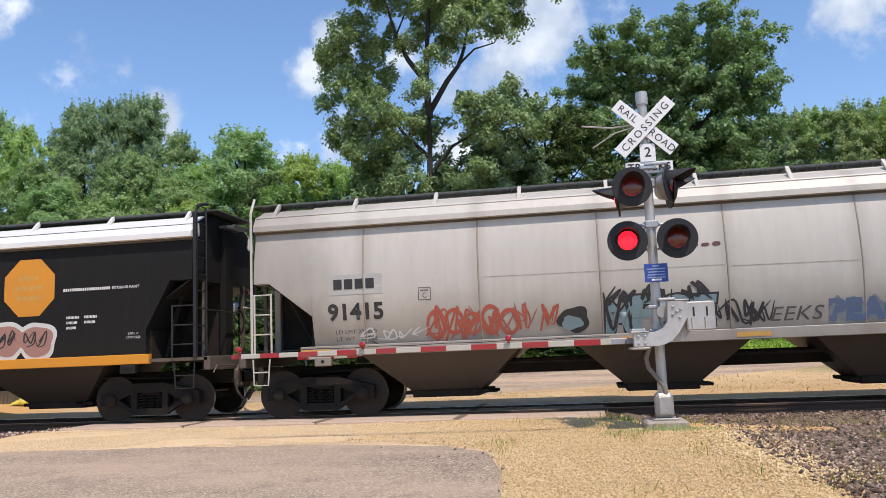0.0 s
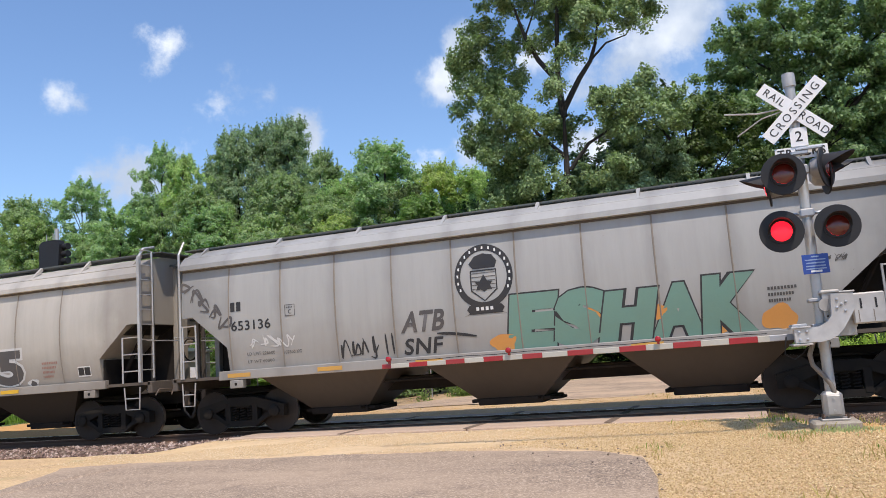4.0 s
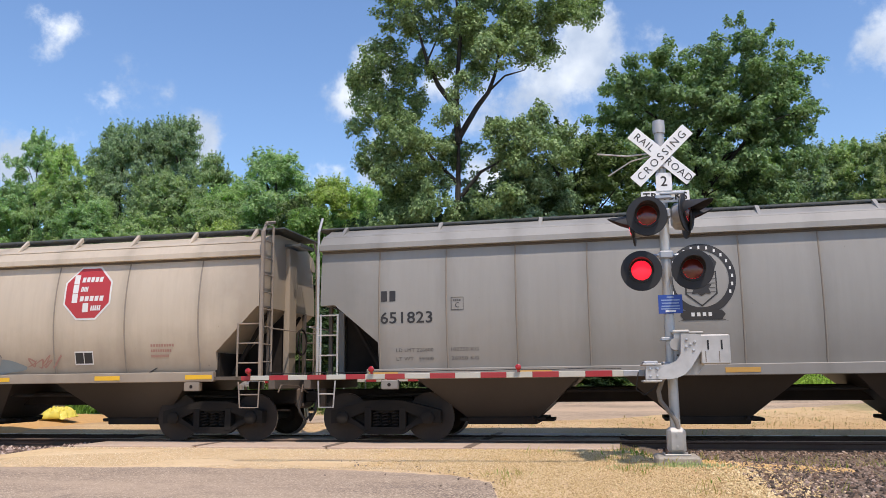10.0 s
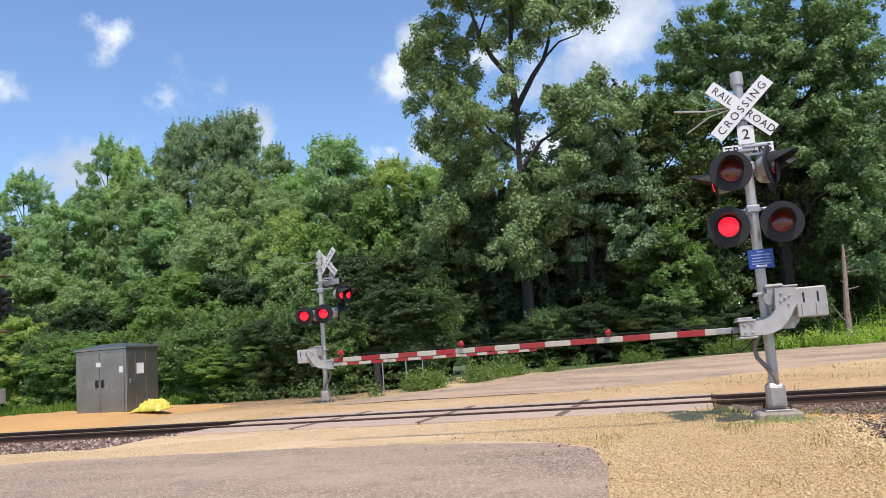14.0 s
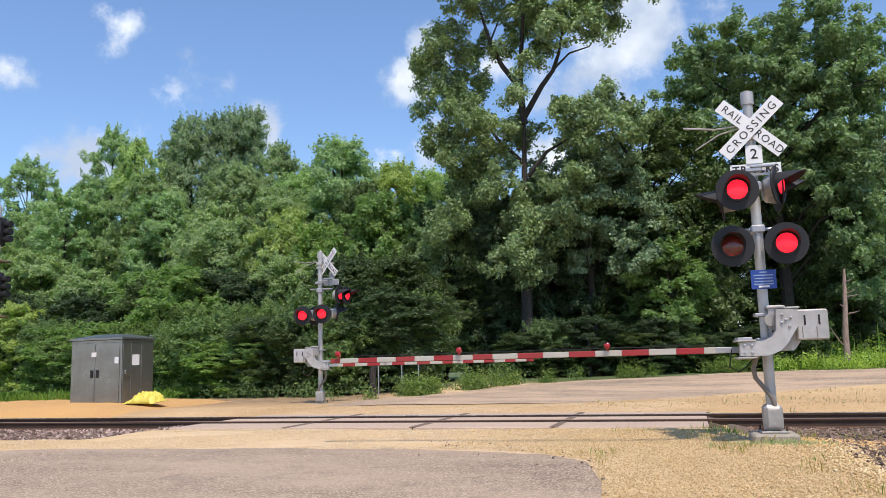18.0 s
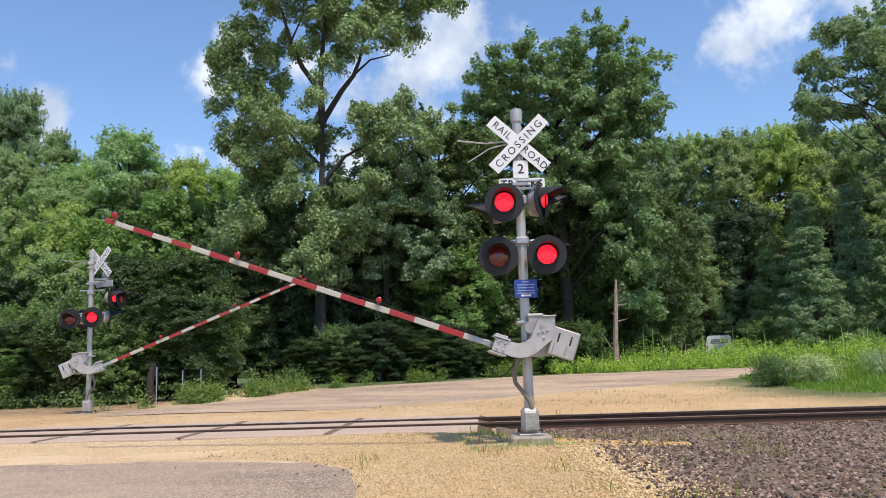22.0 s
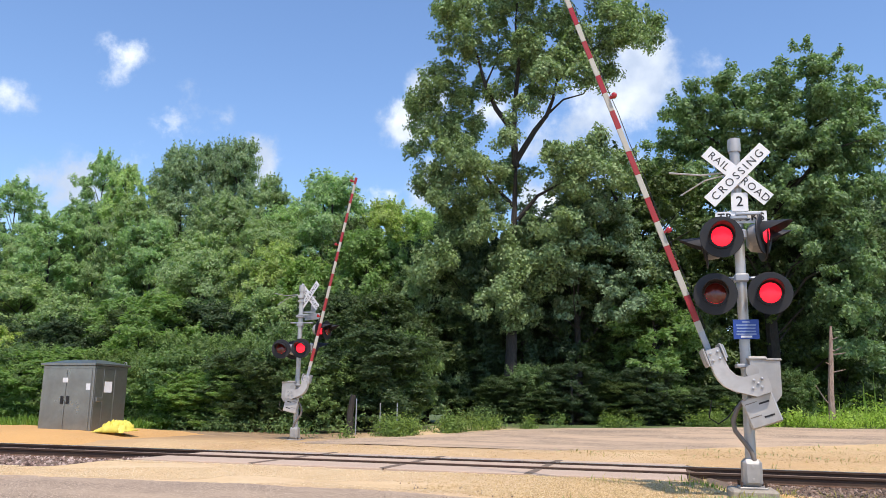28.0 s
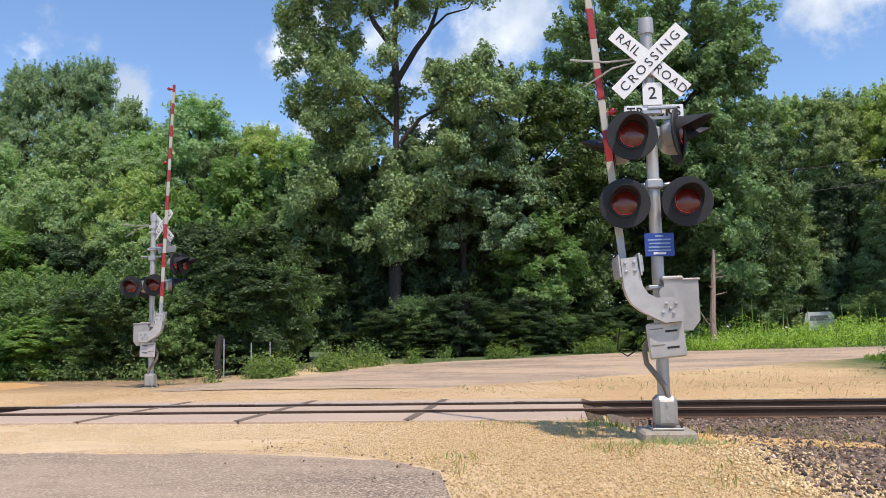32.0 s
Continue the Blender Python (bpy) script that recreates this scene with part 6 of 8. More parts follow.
def blob(car, cx, cz, rx, rz, mat, seed, wob=0.15, lift=0.005, name="graffiti"):
    """A rounded, uneven patch of spray."""
    rg = random.Random(seed)
    ph = rg.uniform(0, 6)
    poly = []
    for k in range(28):
        a = 2 * math.pi * k / 28
        r = 1 + wob * math.sin(3 * a + ph) + wob * 0.6 * math.sin(5 * a + 2 * ph)
        poly.append((rx * r * math.cos(a), rz * r * math.sin(a)))
    return decal(name, poly, mat, car, cx, cz, lift)


def oval_ring(car, cx, cz, rx, rz, w, mat, lift=0.006, name="emblem_ring"):
    b, v = Build(), []
    for k in range(41):
        a = 2 * math.pi * k / 40
        for q in (1.0, 1 - w):
            z = cz + rz * q * math.sin(a)
            v.append((cx + rx * q * math.cos(a), -(side_y(z) + lift), z))
    b.add(v, [(2 * k, 2 * k + 2, 2 * k + 3, 2 * k + 1) for k in range(40)])
    return part(name, b, mat, car)


def round_emblem(car, cx, cz):
    """A black oval ring round a shield, drawn as plain shapes."""
    oval_ring(car, cx, cz, 0.62, 0.66, 0.2, DECALBLACK)
    for k in range(17):
        a = radians(205 - 230 * k / 16)
        stroke(car, [(cx + 0.555 * math.cos(a) - 0.018, cz + 0.59 * math.sin(a)), (cx + 0.555 * math.cos(a) + 0.018, cz + 0.59 * math.sin(a))], 0.06, DECALWHITE, 0.009, "emblem_mark", False, False)
    shield = [(-0.27, 0.12), (-0.27, -0.28), (0.0, -0.5), (0.27, -0.28), (0.27, 0.12)]
    stroke(car, [(cx + x, cz + z) for x, z in shield + shield[:1]], 0.03, DECALBLACK, 0.007, "emblem_shield", False, False)
    for k in range(5):
        z = cz + 0.07 - 0.08 * k
        stroke(car, [(cx - 0.25, z), (cx + 0.25, z)], 0.014, DECALGREY, 0.0065, "emblem_line", False, False)
    decal("emblem_leaf", [(0.0, -0.17), (0.07, -0.12), (0.17, -0.13), (0.13, -0.03), (0.19, 0.04), (0.08, 0.05), (0.0, 0.19), (-0.08, 0.05), (-0.19, 0.04), (-0.13, -0.03), (-0.17, -0.13), (-0.07, -0.12)], DECALBLACK, car, cx, cz - 0.15, 0.009)
    decal("emblem_crest", [(-0.3, 0.0), (-0.22, -0.11), (0.25, -0.11), (0.3, 0.02), (0.2, 0.16), (0.0, 0.2), (-0.18, 0.15)], DECALBLACK, car, cx, cz + 0.27, 0.009)
    decal("emblem_ribbon", [(-0.34, -0.08), (-0.4, 0.0), (-0.34, 0.08), (0.34, 0.08), (0.4, 0.0), (0.34, -0.08), (0.46, -0.13), (0.36, -0.1), (-0.36, -0.1), (-0.46, -0.13)], DECALBLACK, car, cx, cz - 0.66, 0.008)
    bars(car, cx - 0.2, cx + 0.2, cz - 0.69, cz - 0.62, 4, DECALWHITE, 0.4, 0, 0.011, "emblem_mark")


def octagon(car, cx, cz, r, border, fill, name="emblem_plate"):
    for q, mt, lift in ((1.0, border, 0.006), (0.93, fill, 0.009)):
        poly = [(r * q * math.cos(radians(22.5 + 45 * k)) * 1.06, r * q * math.sin(radians(22.5 + 45 * k)) * 1.08) for k in range(8)]
        decal(name, poly, mt, car, cx, cz, lift)


def plate_c(car, x, z):
    stroke(car, [(x - 0.12, z - 0.12), (x + 0.12, z - 0.12), (x + 0.12, z + 0.12), (x - 0.12, z + 0.12), (x - 0.12, z - 0.12)], 0.018, DECALGREY, 0.007, "plate_outline", False, False)
    letters(car, "C", x - 0.04, x + 0.04, z - 0.08, z + 0.02, DECALBLACK, 0, 0.007, "plate_letter")
    bars(car, x - 0.08, x + 0.08, z + 0.05, z + 0.08, 4, DECALGREY)


def data_lines(car, x, z, w, rows, mat=DECALGREY, step=0.11, h=0.055):
    for r in range(rows):
        bars(car, x, x + w * (1 - 0.12 * r), z - step * r - h / 2, z - step * r + h / 2, 9, mat, 0.3)


def sill_marks(car, mat, *xs):
    lim = max(abs(c.co.x) for p in car.children if p.name.startswith("side_sill") for c in p.data.vertices) - 0.32
    for x in xs:
        x = max(-lim, min(lim, x))
        part("reflector", Build().box(x - 0.3, x + 0.3, -HALF_W + 0.012, -HALF_W + 0.018, SILL - 0.14, SILL - 0.05), mat, car, "yellow reflector strip")


def small_door(car, x0, x1, z0, z1):
    decal("data_panel", [(x0 - (x0 + x1) / 2, -(z1 - z0) / 2), ((x1 - x0) / 2, -(z1 - z0) / 2), ((x1 - x0) / 2, (z1 - z0) / 2), (x0 - (x0 + x1) / 2, (z1 - z0) / 2)], DECALWHITE, car, (x0 + x1) / 2, (z0 + z1) / 2, 0.005)
    m = (x0 + x1) / 2
    for a, b in ((x0 + 0.02, m - 0.01), (m + 0.01, x1 - 0.02)):
        decal("data_panel", [((a - b) / 2, -(z1 - z0) / 2 + 0.03), ((b - a) / 2, -(z1 - z0) / 2 + 0.03), ((b - a) / 2, (z1 - z0) / 2 - 0.03), ((a - b) / 2, (z1 - z0) / 2 - 0.03)], DECALBLACK, car, (a + b) / 2, (z0 + z1) / 2, 0.008)


def on_car(key):
    CURVE["bulge"] = CAR_BULGE[key]
    return CAR[key][0]


def wild_word(car, word, x0, x1, z0, z1, outline, fill, bold=0.07, rim=0.05, slant=0.0, shine=None, seed=1, under=None, lap=0.12):
    """Fat sprayed letters that lap over one another, each with its own outline, uneven in height."""
    rg = random.Random(seed)
    w = (x1 - x0) / len(word)
    for i, ch in enumerate(word):
        a, b = x0 + w * (i - lap), x0 + w * (i + 1 + lap)
        lo, hi = z0 + 0.05 * rg.random(), z1 - 0.14 * rg.random() * (z1 - z0)
        sl = slant + rg.uniform(-0.12, 0.12)
        up = 0.0035 + 0.0022 * (i % 3)
        if under:
            letters(car, ch, a - 0.4 * rim, b + 0.8 * rim, lo - 0.3 * rim, hi + 0.8 * rim, under, bold + rim * 1.5, up - 0.0008, "graffiti", sl)
        letters(car, ch, a, b, lo, hi, outline, bold + rim, up, "graffiti", sl)
        letters(car, ch, a + rim * 0.8, b - rim * 0.8, lo + rim * 0.8, hi - rim * 0.8, fill, bold, up + 0.0012, "graffiti", sl)
        if shine:
            for q in (0.2, 0.66):
                x = a + rim + q * w + sl * 0.3
                stroke(car, [(x, lo + 0.18), (x + 0.03, (lo + hi) / 2), (x + 0.1, hi - 0.14)], 0.03, shine, 0.013)


def decorate():
    # black car
    c = on_car("black")
    octagon(c, 3.93, 2.94, 0.62, DECALYEL, DECALYEL)
    for k, w in enumerate((0.5, 0.7, 0.6)):
        bars(c, 3.93 - w / 2, 3.93 + w / 2, 3.1 - 0.22 * k, 3.2 - 0.22 * k, 4, ORANGE, 0.25, 0, 0.012, "emblem_mark")
    bars(c, 4.75, 5.86, 2.81, 2.87, 22, DECALWHITE, 0.3)
    letters(c, "EXTERIOR PAINT", 5.9, 6.52, 2.81, 2.87, DECALWHITE, 0.01, name="stencil")
    data_lines(c, 4.83, 2.25, 0.3, 3, DECALWHITE)
    data_lines(c, 5.25, 2.25, 0.3, 2, DECALWHITE)
    letters(c, "2 INCH HF", 6.26, 6.50, 1.83, 1.88, DECALWHITE, 0, name="stencil")
    letters(c, "COMP SHOES", 6.22, 6.54, 1.75, 1.80, DECALWHITE, 0, name="stencil")
    for k, (x, z, r) in enumerate(((2.6, 1.85, 0.5), (3.4, 1.82, 0.45), (4.1, 1.78, 0.44))):
        blob(c, x, z, r + 0.07, r * 0.85 + 0.05, INK_WHITE, k, 0.08, 0.005)
        blob(c, x, z, r - 0.02, r * 0.78 - 0.02, INK_PINK, k, 0.08, 0.008)
        tag(c, x - 0.25, x + 0.25, z - 0.2, z + 0.25, 2, 0.035, INK_BLACK, 90 + k, lift=0.011)
    # bleached white car
    c = on_car("kcsm")
    decal("paint_patch", [(-0.56, -0.2), (0.56, -0.2), (0.56, 0.2), (-0.56, 0.2)], PATCH, c, -5.91, 2.62, 0.004)
    bars(c, -6.36, -5.47, 2.53, 2.73, 4, DECALBLACK, 0.22, 0, 0.008)
    letters(c, "91415", -6.5, -5.35, 1.90, 2.25, DECALBLACK, 0.035)
    letters(c, "LD LMT 222800", -6.36, -5.52, 1.64, 1.72, DECALGREY, 0, name="stencil")
    letters(c, "LT WT   63200", -6.36, -5.52, 1.50, 1.58, DECALGREY, 0, name="stencil")
    plate_c(c, -4.5, 2.36)
    for k in range(5):
        x = -4.3 + 0.36 * k
        oval_ring(c, x, 1.74 + 0.05 * (k % 2), 0.2, 0.3 - 0.04 * (k % 3), 0.28, INK_RED, 0.007, "graffiti")
    tag(c, -4.5, -2.75, 1.44, 2.14, 5, 0.045, INK_RED, 3)
    tag(c, -4.5, -2.75, 1.42, 2.1, 4, 0.04, INK_RED, 4)
    tag(c, -2.8, -1.85, 1.55, 2.12, 4, 0.035, INK_RED, 5)
    blob(c, -1.62, 1.72, 0.3, 0.24, INK_BLACK, 6, 0.12)
    blob(c, -1.66, 1.66, 0.2, 0.13, INK_TEAL, 7, 0.1, 0.009)
    wild_word(c, "MPSE", -1.0, 0.95, 1.36, 2.16, INK_BLACK, INK_TEAL, 0.05, 0.05, 0.14, INK_GREYBLUE, 8, None, 0.14)
    tag(c, -1.0, 0.9, 1.95, 2.32, 6, 0.05, INK_BLACK, 8, lift=0.012)
    stroke(c, [(-1.05, 2.2), (-0.9, 1.5), (-0.7, 2.15), (-0.55, 1.5)], 0.07, INK_BLACK, 0.012)
    tag(c, 0.95, 1.85, 1.46, 1.98, 4, 0.045, INK_BLACK, 44)
    letters(c, "EEKS", 1.98, 2.85, 1.52, 1.78, INK_CHAR, 0.0, 0.007, "graffiti", 0.3)
    stroke(c, [(1.62, 1.92), (1.7, 1.55), (1.82, 1.8), (1.92, 1.55), (2.02, 1.9)], 0.035, INK_BLACK)
    stroke(c, [(0.9, 1.62), (1.3, 1.95), (1.5, 1.5), (1.95, 1.9)], 0.04, INK_BLACK)
    for k in range(6):
        blob(c, 3.1 + 0.33 * k, 1.68, 0.15, 0.2, INK_GREYBLUE, 130 + k, 0.2, 0.0045)
    letters(c, "PEACET", 2.95, 4.9, 1.47, 1.89, INK_BLUE, 0.07, 0.008, "graffiti")
    data_lines(c, 5.08, 1.85, 0.66, 3, DECALBLACK)
    small_door(c, 5.95, 6.42, 1.50, 1.77)
    blob(c, 5.98, 2.12, 0.1, 0.28, INK_PINK, 12)
    for k in range(9):
        stroke(c, [(-0.6 + 0.2 * k, 2.95 + 0.006 * k), (-0.45 + 0.2 * k, 2.96 + 0.006 * k)], 0.045 + 0.02 * (k % 3), INK_MAROON, 0.005, "rust_mark")
    for z, x0, x1 in ((2.62, -3.3, 1.2), (2.57, 1.3, 3.5)):
        stroke(c, [(x0, z), (x1, z - 0.02)], 0.009, PALE_SEAM, 0.005, "scratch", False, False)
    sill_marks(c, ORANGE, -7.2, -0.5, 1.6)
    part("stencil", fitted(text_mesh("stencil", "100-121", 1.0, INK_MAROON, 1.05, 0, 0.02), -0.25, 0.25, -0.055, 0.055), None, c, m=pose(6.48, -HALF_W + 0.016, SILL - 0.09))
    tag(c, -5.9, -4.4, 1.48, 1.75, 4, 0.03, INK_WHITE, 13)
    # pale grey car
    c = on_car("soo")
    bars(c, -4.94, -4.18, 2.37, 2.64, 3, DECALBLACK, 0.16, 0.2)
    letters(c, "124455", -4.95, -3.83, 1.93, 2.17, DECALBLACK, 0.02, slant=0.18)
    letters(c, "Ld Lmt  226300", -4.96, -3.95, 1.68, 1.75, DECALGREY, 0, name="stencil")
    letters(c, "Lt Wt  59700", -4.96, -4.1, 1.53, 1.60, DECALGREY, 0, name="stencil")
    plate_c(c, -3.4, 2.29)
    tag(c, -5.9, -4.9, 1.46, 2.04, 6, 0.025, INK_BLACK, 14)
    wild_word(c, "KOYEL", -3.28, -0.62, 1.42, 2.32, INK_WHITE, INK_CHAR, 0.095, 0.06, 0.12, None, 2, None, 0.1)
    wild_word(c, "JOPE", -0.42, 2.45, 1.42, 2.5, INK_BLACK, INK_CHAR, 0.07, 0.04, 0.14, INK_SILVER, 3, INK_WHITE, 0.12)
    letters(c, "5", 3.05, 4.05, 1.42, 2.4, INK_WHITE, 0.1, 0.005, "graffiti")
    letters(c, "5", 3.12, 3.98, 1.46, 2.34, INK_CHAR, 0.05, 0.009, "graffiti")
    blob(c, 4.25, 1.47, 0.17, 0.12, INK_WHITE, 15)
    blob(c, 4.25, 1.47, 0.1, 0.07, INK_CHAR, 16, lift=0.008)
    data_lines(c, 4.6, 1.95, 0.52, 4, INK_PINK)
    small_door(c, 5.72, 6.12, 1.55, 1.8)
    sill_marks(c, YEL, -3.0, 0.2, 3.6)
    # light grey car with green graffiti
    c = on_car("green")
    bars(c, -6.18, -5.86, 2.74, 2.95, 2, DECALBLACK, 0.28)
    letters(c, "653136", -6.17, -5.14, 2.30, 2.52, DECALBLACK, 0.015)
    plate_c(c, -4.63, 2.65)
    round_emblem(c, -0.1, 2.93)
    letters(c, "LD LMT 226600", -5.8, -5.08, 1.72, 1.79, DECALGREY, 0, name="stencil")
    letters(c, "102500 KG", -4.85, -4.4, 1.70, 1.77, DECALGREY, 0, name="stencil")
    letters(c, "LT WT 60000", -5.8, -5.12, 1.55, 1.62, DECALGREY, 0, name="stencil")
    tag(c, -5.75, -4.45, 1.85, 2.18, 5, 0.035, INK_WHITE, 17)
    for k in range(5):
        tag(c, -7.5 + 0.25 * k, -7.2 + 0.25 * k, 3.25 - 0.22 * k, 3.6 - 0.22 * k, 1, 0.05, INK_CHAR, 30 + k)
    tag(c, -3.45, -2.5, 1.47, 1.93, 4, 0.04, INK_BLACK, 18)
    for x in (-2.35, -2.2):
        stroke(c, [(x, 1.5), (x - 0.02, 1.95)], 0.04, INK_BLACK)
    letters(c, "ATB", -1.95, -1.0, 1.92, 2.36, INK_CHAR, 0.03, 0.007, "graffiti", 0.25)
    letters(c, "SNF", -1.95, -1.1, 1.46, 1.80, INK_BLACK, 0.02, 0.007, "graffiti", 0.2)
    stroke(c, [(-1.2, 1.86), (-0.8, 1.82), (-0.35, 1.74)], 0.06, INK_BLACK)
    for x, z, r in ((0.2, 1.55, 0.26), (2.1, 1.95, 0.22), (3.2, 1.92, 0.2), (4.4, 1.6, 0.25), (5.35, 1.62, 0.3), (2.9, 1.5, 0.2)):
        blob(c, x, z, r, r * 0.75, INK_ORANGE, int(x * 10), 0.12, 0.0045)
    wild_word(c, "ESHAK", 0.38, 5.02, 1.34, 2.54, INK_BLACK, INK_GREEN, 0.085, 0.04, 0.16, None, 4, None, 0.07)
    data_lines(c, 5.2, 2.15, 0.5, 3, DECALGREY)
    tag(c, 6.1, 6.6, 2.5, 2.68, 4, 0.015, DECALGREY, 21)
    decal("plate", [(-0.1, -0.08), (0.1, -0.08), (0.1, 0.08), (-0.1, 0.08)], DECALGREY, c, 6.28, 1.75, 0.006)
    sill_marks(c, ORANGE, -6.0, -3.7, -1.4, 3.0, 6.1)
    # rusted car
    c = on_car("rust")
    for k, (x0, x1) in enumerate(((-6.88, -6.3), (-6.2, -5.68), (-5.53, -4.95), (-4.9, -4.55), (-4.48, -4.34), (-4.27, -4.03))):
        zt = 3.28 if k in (0, 1, 2, 5) else 3.05
        bars(c, x0, x1, 2.68, zt, 1, DECALRED, 0.02, 0.22, 0.006, "emblem_block")
        if k in (0, 2, 4):
            bars(c, x0 - 0.03, x0 + 0.12, 2.66, zt - 0.06, 1, DECALBLACK, 0.02, 0.22, 0.009, "emblem_block")
    bars(c, -6.52, -5.83, 2.15, 2.35, 3, DECALBLACK, 0.3)
    letters(c, "117739", -6.38, -5.47, 1.74, 1.98, DECALBLACK, 0.02)
    data_lines(c, -6.35, 1.6, 0.7, 2)
    for k in range(5):
        tag(c, -7.85 + 0.24 * k, -7.5 + 0.24 * k, 2.75 - 0.17 * k, 3.05 - 0.17 * k, 1, 0.05, INK_CHAR, 50 + k)
    rg = random.Random(77)
    for k in range(15):
        x = -5.3 + 0.46 * k
        blob(c, x, 1.72, 0.42, 0.27 + 0.16 * rg.random(), INK_MAROON, 60 + k, 0.2, 0.0045)
    for k in range(30):
        x = -5.4 + 0.23 * k
        z = 1.95 + 0.25 * rg.random()
        stroke(c, [(x, z - 0.2), (x + rg.uniform(-0.08, 0.08), z + 0.1), (x + rg.uniform(-0.1, 0.1), z + 0.25 + 0.2 * rg.random())], 0.1, INK_MAROON, 0.005)
    signs = (((0.55, 0.85), (0.15, 0.9), (0.0, 0.45), (0.2, 0.05), (0.6, 0.1)), ((0.0, 0.0), (0.1, 0.95), (0.5, 0.1), (0.62, 1.0)), ((0.25, 0.0), (0.3, 1.05), (0.1, 0.95), (0.5, 1.12)),
             ((0.6, 0.9), (0.1, 0.8), (0.15, 0.55), (0.6, 0.45), (0.55, 0.1), (0.0, 0.05)), ((-0.15, 0.9), (0.75, 1.0), (0.35, 0.97), (0.3, 0.0)), ((0.05, 0.0), (0.3, 1.0), (0.6, 0.0), (0.45, 0.4), (0.1, 0.42)), ((0.0, 0.0), (0.1, 1.0), (0.05, 0.5), (0.5, 0.55), (0.6, 1.15), (0.5, 0.05)))
    for k, sign in enumerate(signs):
        pts = [(-5.0 + 0.9 * k + 0.95 * a, 1.46 + (0.62 + 0.12 * (k % 3)) * b) for a, b in sign]
        stroke(c, pts, 0.25, INK_BLACK, 0.007, taper=False)
        stroke(c, [(x + 0.03, z + 0.02) for x, z in pts], 0.22, INK_VIOLET, 0.0085, taper=False)
        stroke(c, pts, 0.17, INK_OLIVE, 0.011, taper=False)
    stroke(c, [(-5.9, 1.62), (-5.4, 1.68), (-4.9, 1.95), (-4.3, 2.0)], 0.2, INK_OLIVE, 0.011)
    stroke(c, [(0.6, 1.7), (1.1, 1.95), (1.45, 1.97), (1.55, 2.2)], 0.12, INK_VIOLET, 0.009)
    tag(c, 1.35, 2.1, 1.5, 1.8, 6, 0.02, INK_BLACK, 23)
    blob(c, 2.75, 1.85, 0.5, 0.42, INK_MAROON, 24, 0.16)
    blob(c, 3.6, 1.84, 0.34, 0.22, INK_BLACK, 25, 0.06)
    blob(c, 3.6, 1.84, 0.31, 0.195, DECALWHITE, 25, 0.06, 0.008)
    tag(c, 3.38, 3.85, 1.78, 1.92, 5, 0.022, INK_BLACK, 26, lift=0.011)
    for x, w in ((-6.48, 0.27), (-4.1, 0.15), (-1.22, 0.15), (1.24, 0.15), (3.94, 0.15), (6.4, 0.24)):
        part("reflector", Build().add(curved_patch([(x - w / 2, 1.43), (x + w / 2, 1.43), (x + w / 2, 1.85), (x - w / 2, 1.85)], 0.015), [(0, 1, 2, 3)]), YEL, c, "yellow reflector")
    tag(c, 5.5, 6.35, 1.85, 2.2, 6, 0.025, INK_BLACK, 27)
    small_door(c, 5.58, 6.01, 1.51, 1.76)
    # light grey car with white outlines
    c = on_car("plain")
    bars(c, -6.18, -5.86, 2.47, 2.67, 2, DECALBLACK, 0.28)
    letters(c, "650412", -6.2, -5.12, 2.03, 2.24, DECALBLACK, 0.015)
    plate_c(c, -4.63, 2.33)
    round_emblem(c, -0.13, 3.02)
    letters(c, "LD LMT 226600", -5.95, -5.12, 1.74, 1.81, DECALGREY, 0, name="stencil")
    letters(c, "LT WT   59400", -5.95, -5.12, 1.57, 1.64, DECALGREY, 0, name="stencil")
    letters(c, "102750 KG", -4.86, -4.3, 1.74, 1.81, DECALGREY, 0, name="stencil")
    letters(c, "26950 KG", -4.86, -4.3, 1.57, 1.64, DECALGREY, 0, name="stencil")
    bubble = random.Random(28)
    for k in range(11):
        x = -4.0 + 0.52 * k + (0.7 if k > 6 else 0.0)
        lo, hi = 1.46, 2.12 + 0.28 * bubble.random()
        w = 0.3 + 0.06 * bubble.random()
        ring = [(x + w * math.cos(q) * (1 + 0.18 * math.sin(3 * q + k)), (lo + hi) / 2 + (hi - lo) / 2 * math.sin(q) * (1 + 0.12 * math.cos(2 * q + k))) for q in [2 * math.pi * i / 14 for i in range(15)]]
        stroke(c, ring, 0.024, INK_WHITE, 0.007, "graffiti", False)
        stroke(c, [(x - 0.12, lo + 0.25), (x + 0.02, lo + 0.38 + 0.1 * (k % 3)), (x + 0.14, lo + 0.3)], 0.02, INK_WHITE)
    stroke(c, [(2.2, 2.3), (2.45, 2.42), (2.75, 2.36), (2.95, 2.4)], 0.02, INK_WHITE)
    tag(c, -7.4, -6.5, 2.3, 3.05, 4, 0.03, INK_BLACK, 40)
    data_lines(c, 4.7, 2.15, 0.62, 3, DECALBLACK)
    data_lines(c, 3.8, 1.75, 0.4, 2)
    data_lines(c, -0.75, 1.65, 0.4, 2)
    sill_marks(c, ORANGE, -6.1, -2.9, 0.9, 3.2, 6.2)
    # cream car
    c = on_car("cream")
    bars(c, -5.87, -5.22, 2.52, 2.73, 3, DECALBLACK, 0.25)
    letters(c, "288500", -5.76, -4.73, 2.11, 2.35, DECALBLACK, 0.015)
    letters(c, "LD LMT  224500", -5.78, -4.98, 1.68, 1.75, DECALGREY, 0, name="stencil")
    letters(c, "LT WT   61500", -5.78, -4.98, 1.53, 1.60, DECALGREY, 0, name="stencil")
    plate_c(c, -4.09, 2.43)
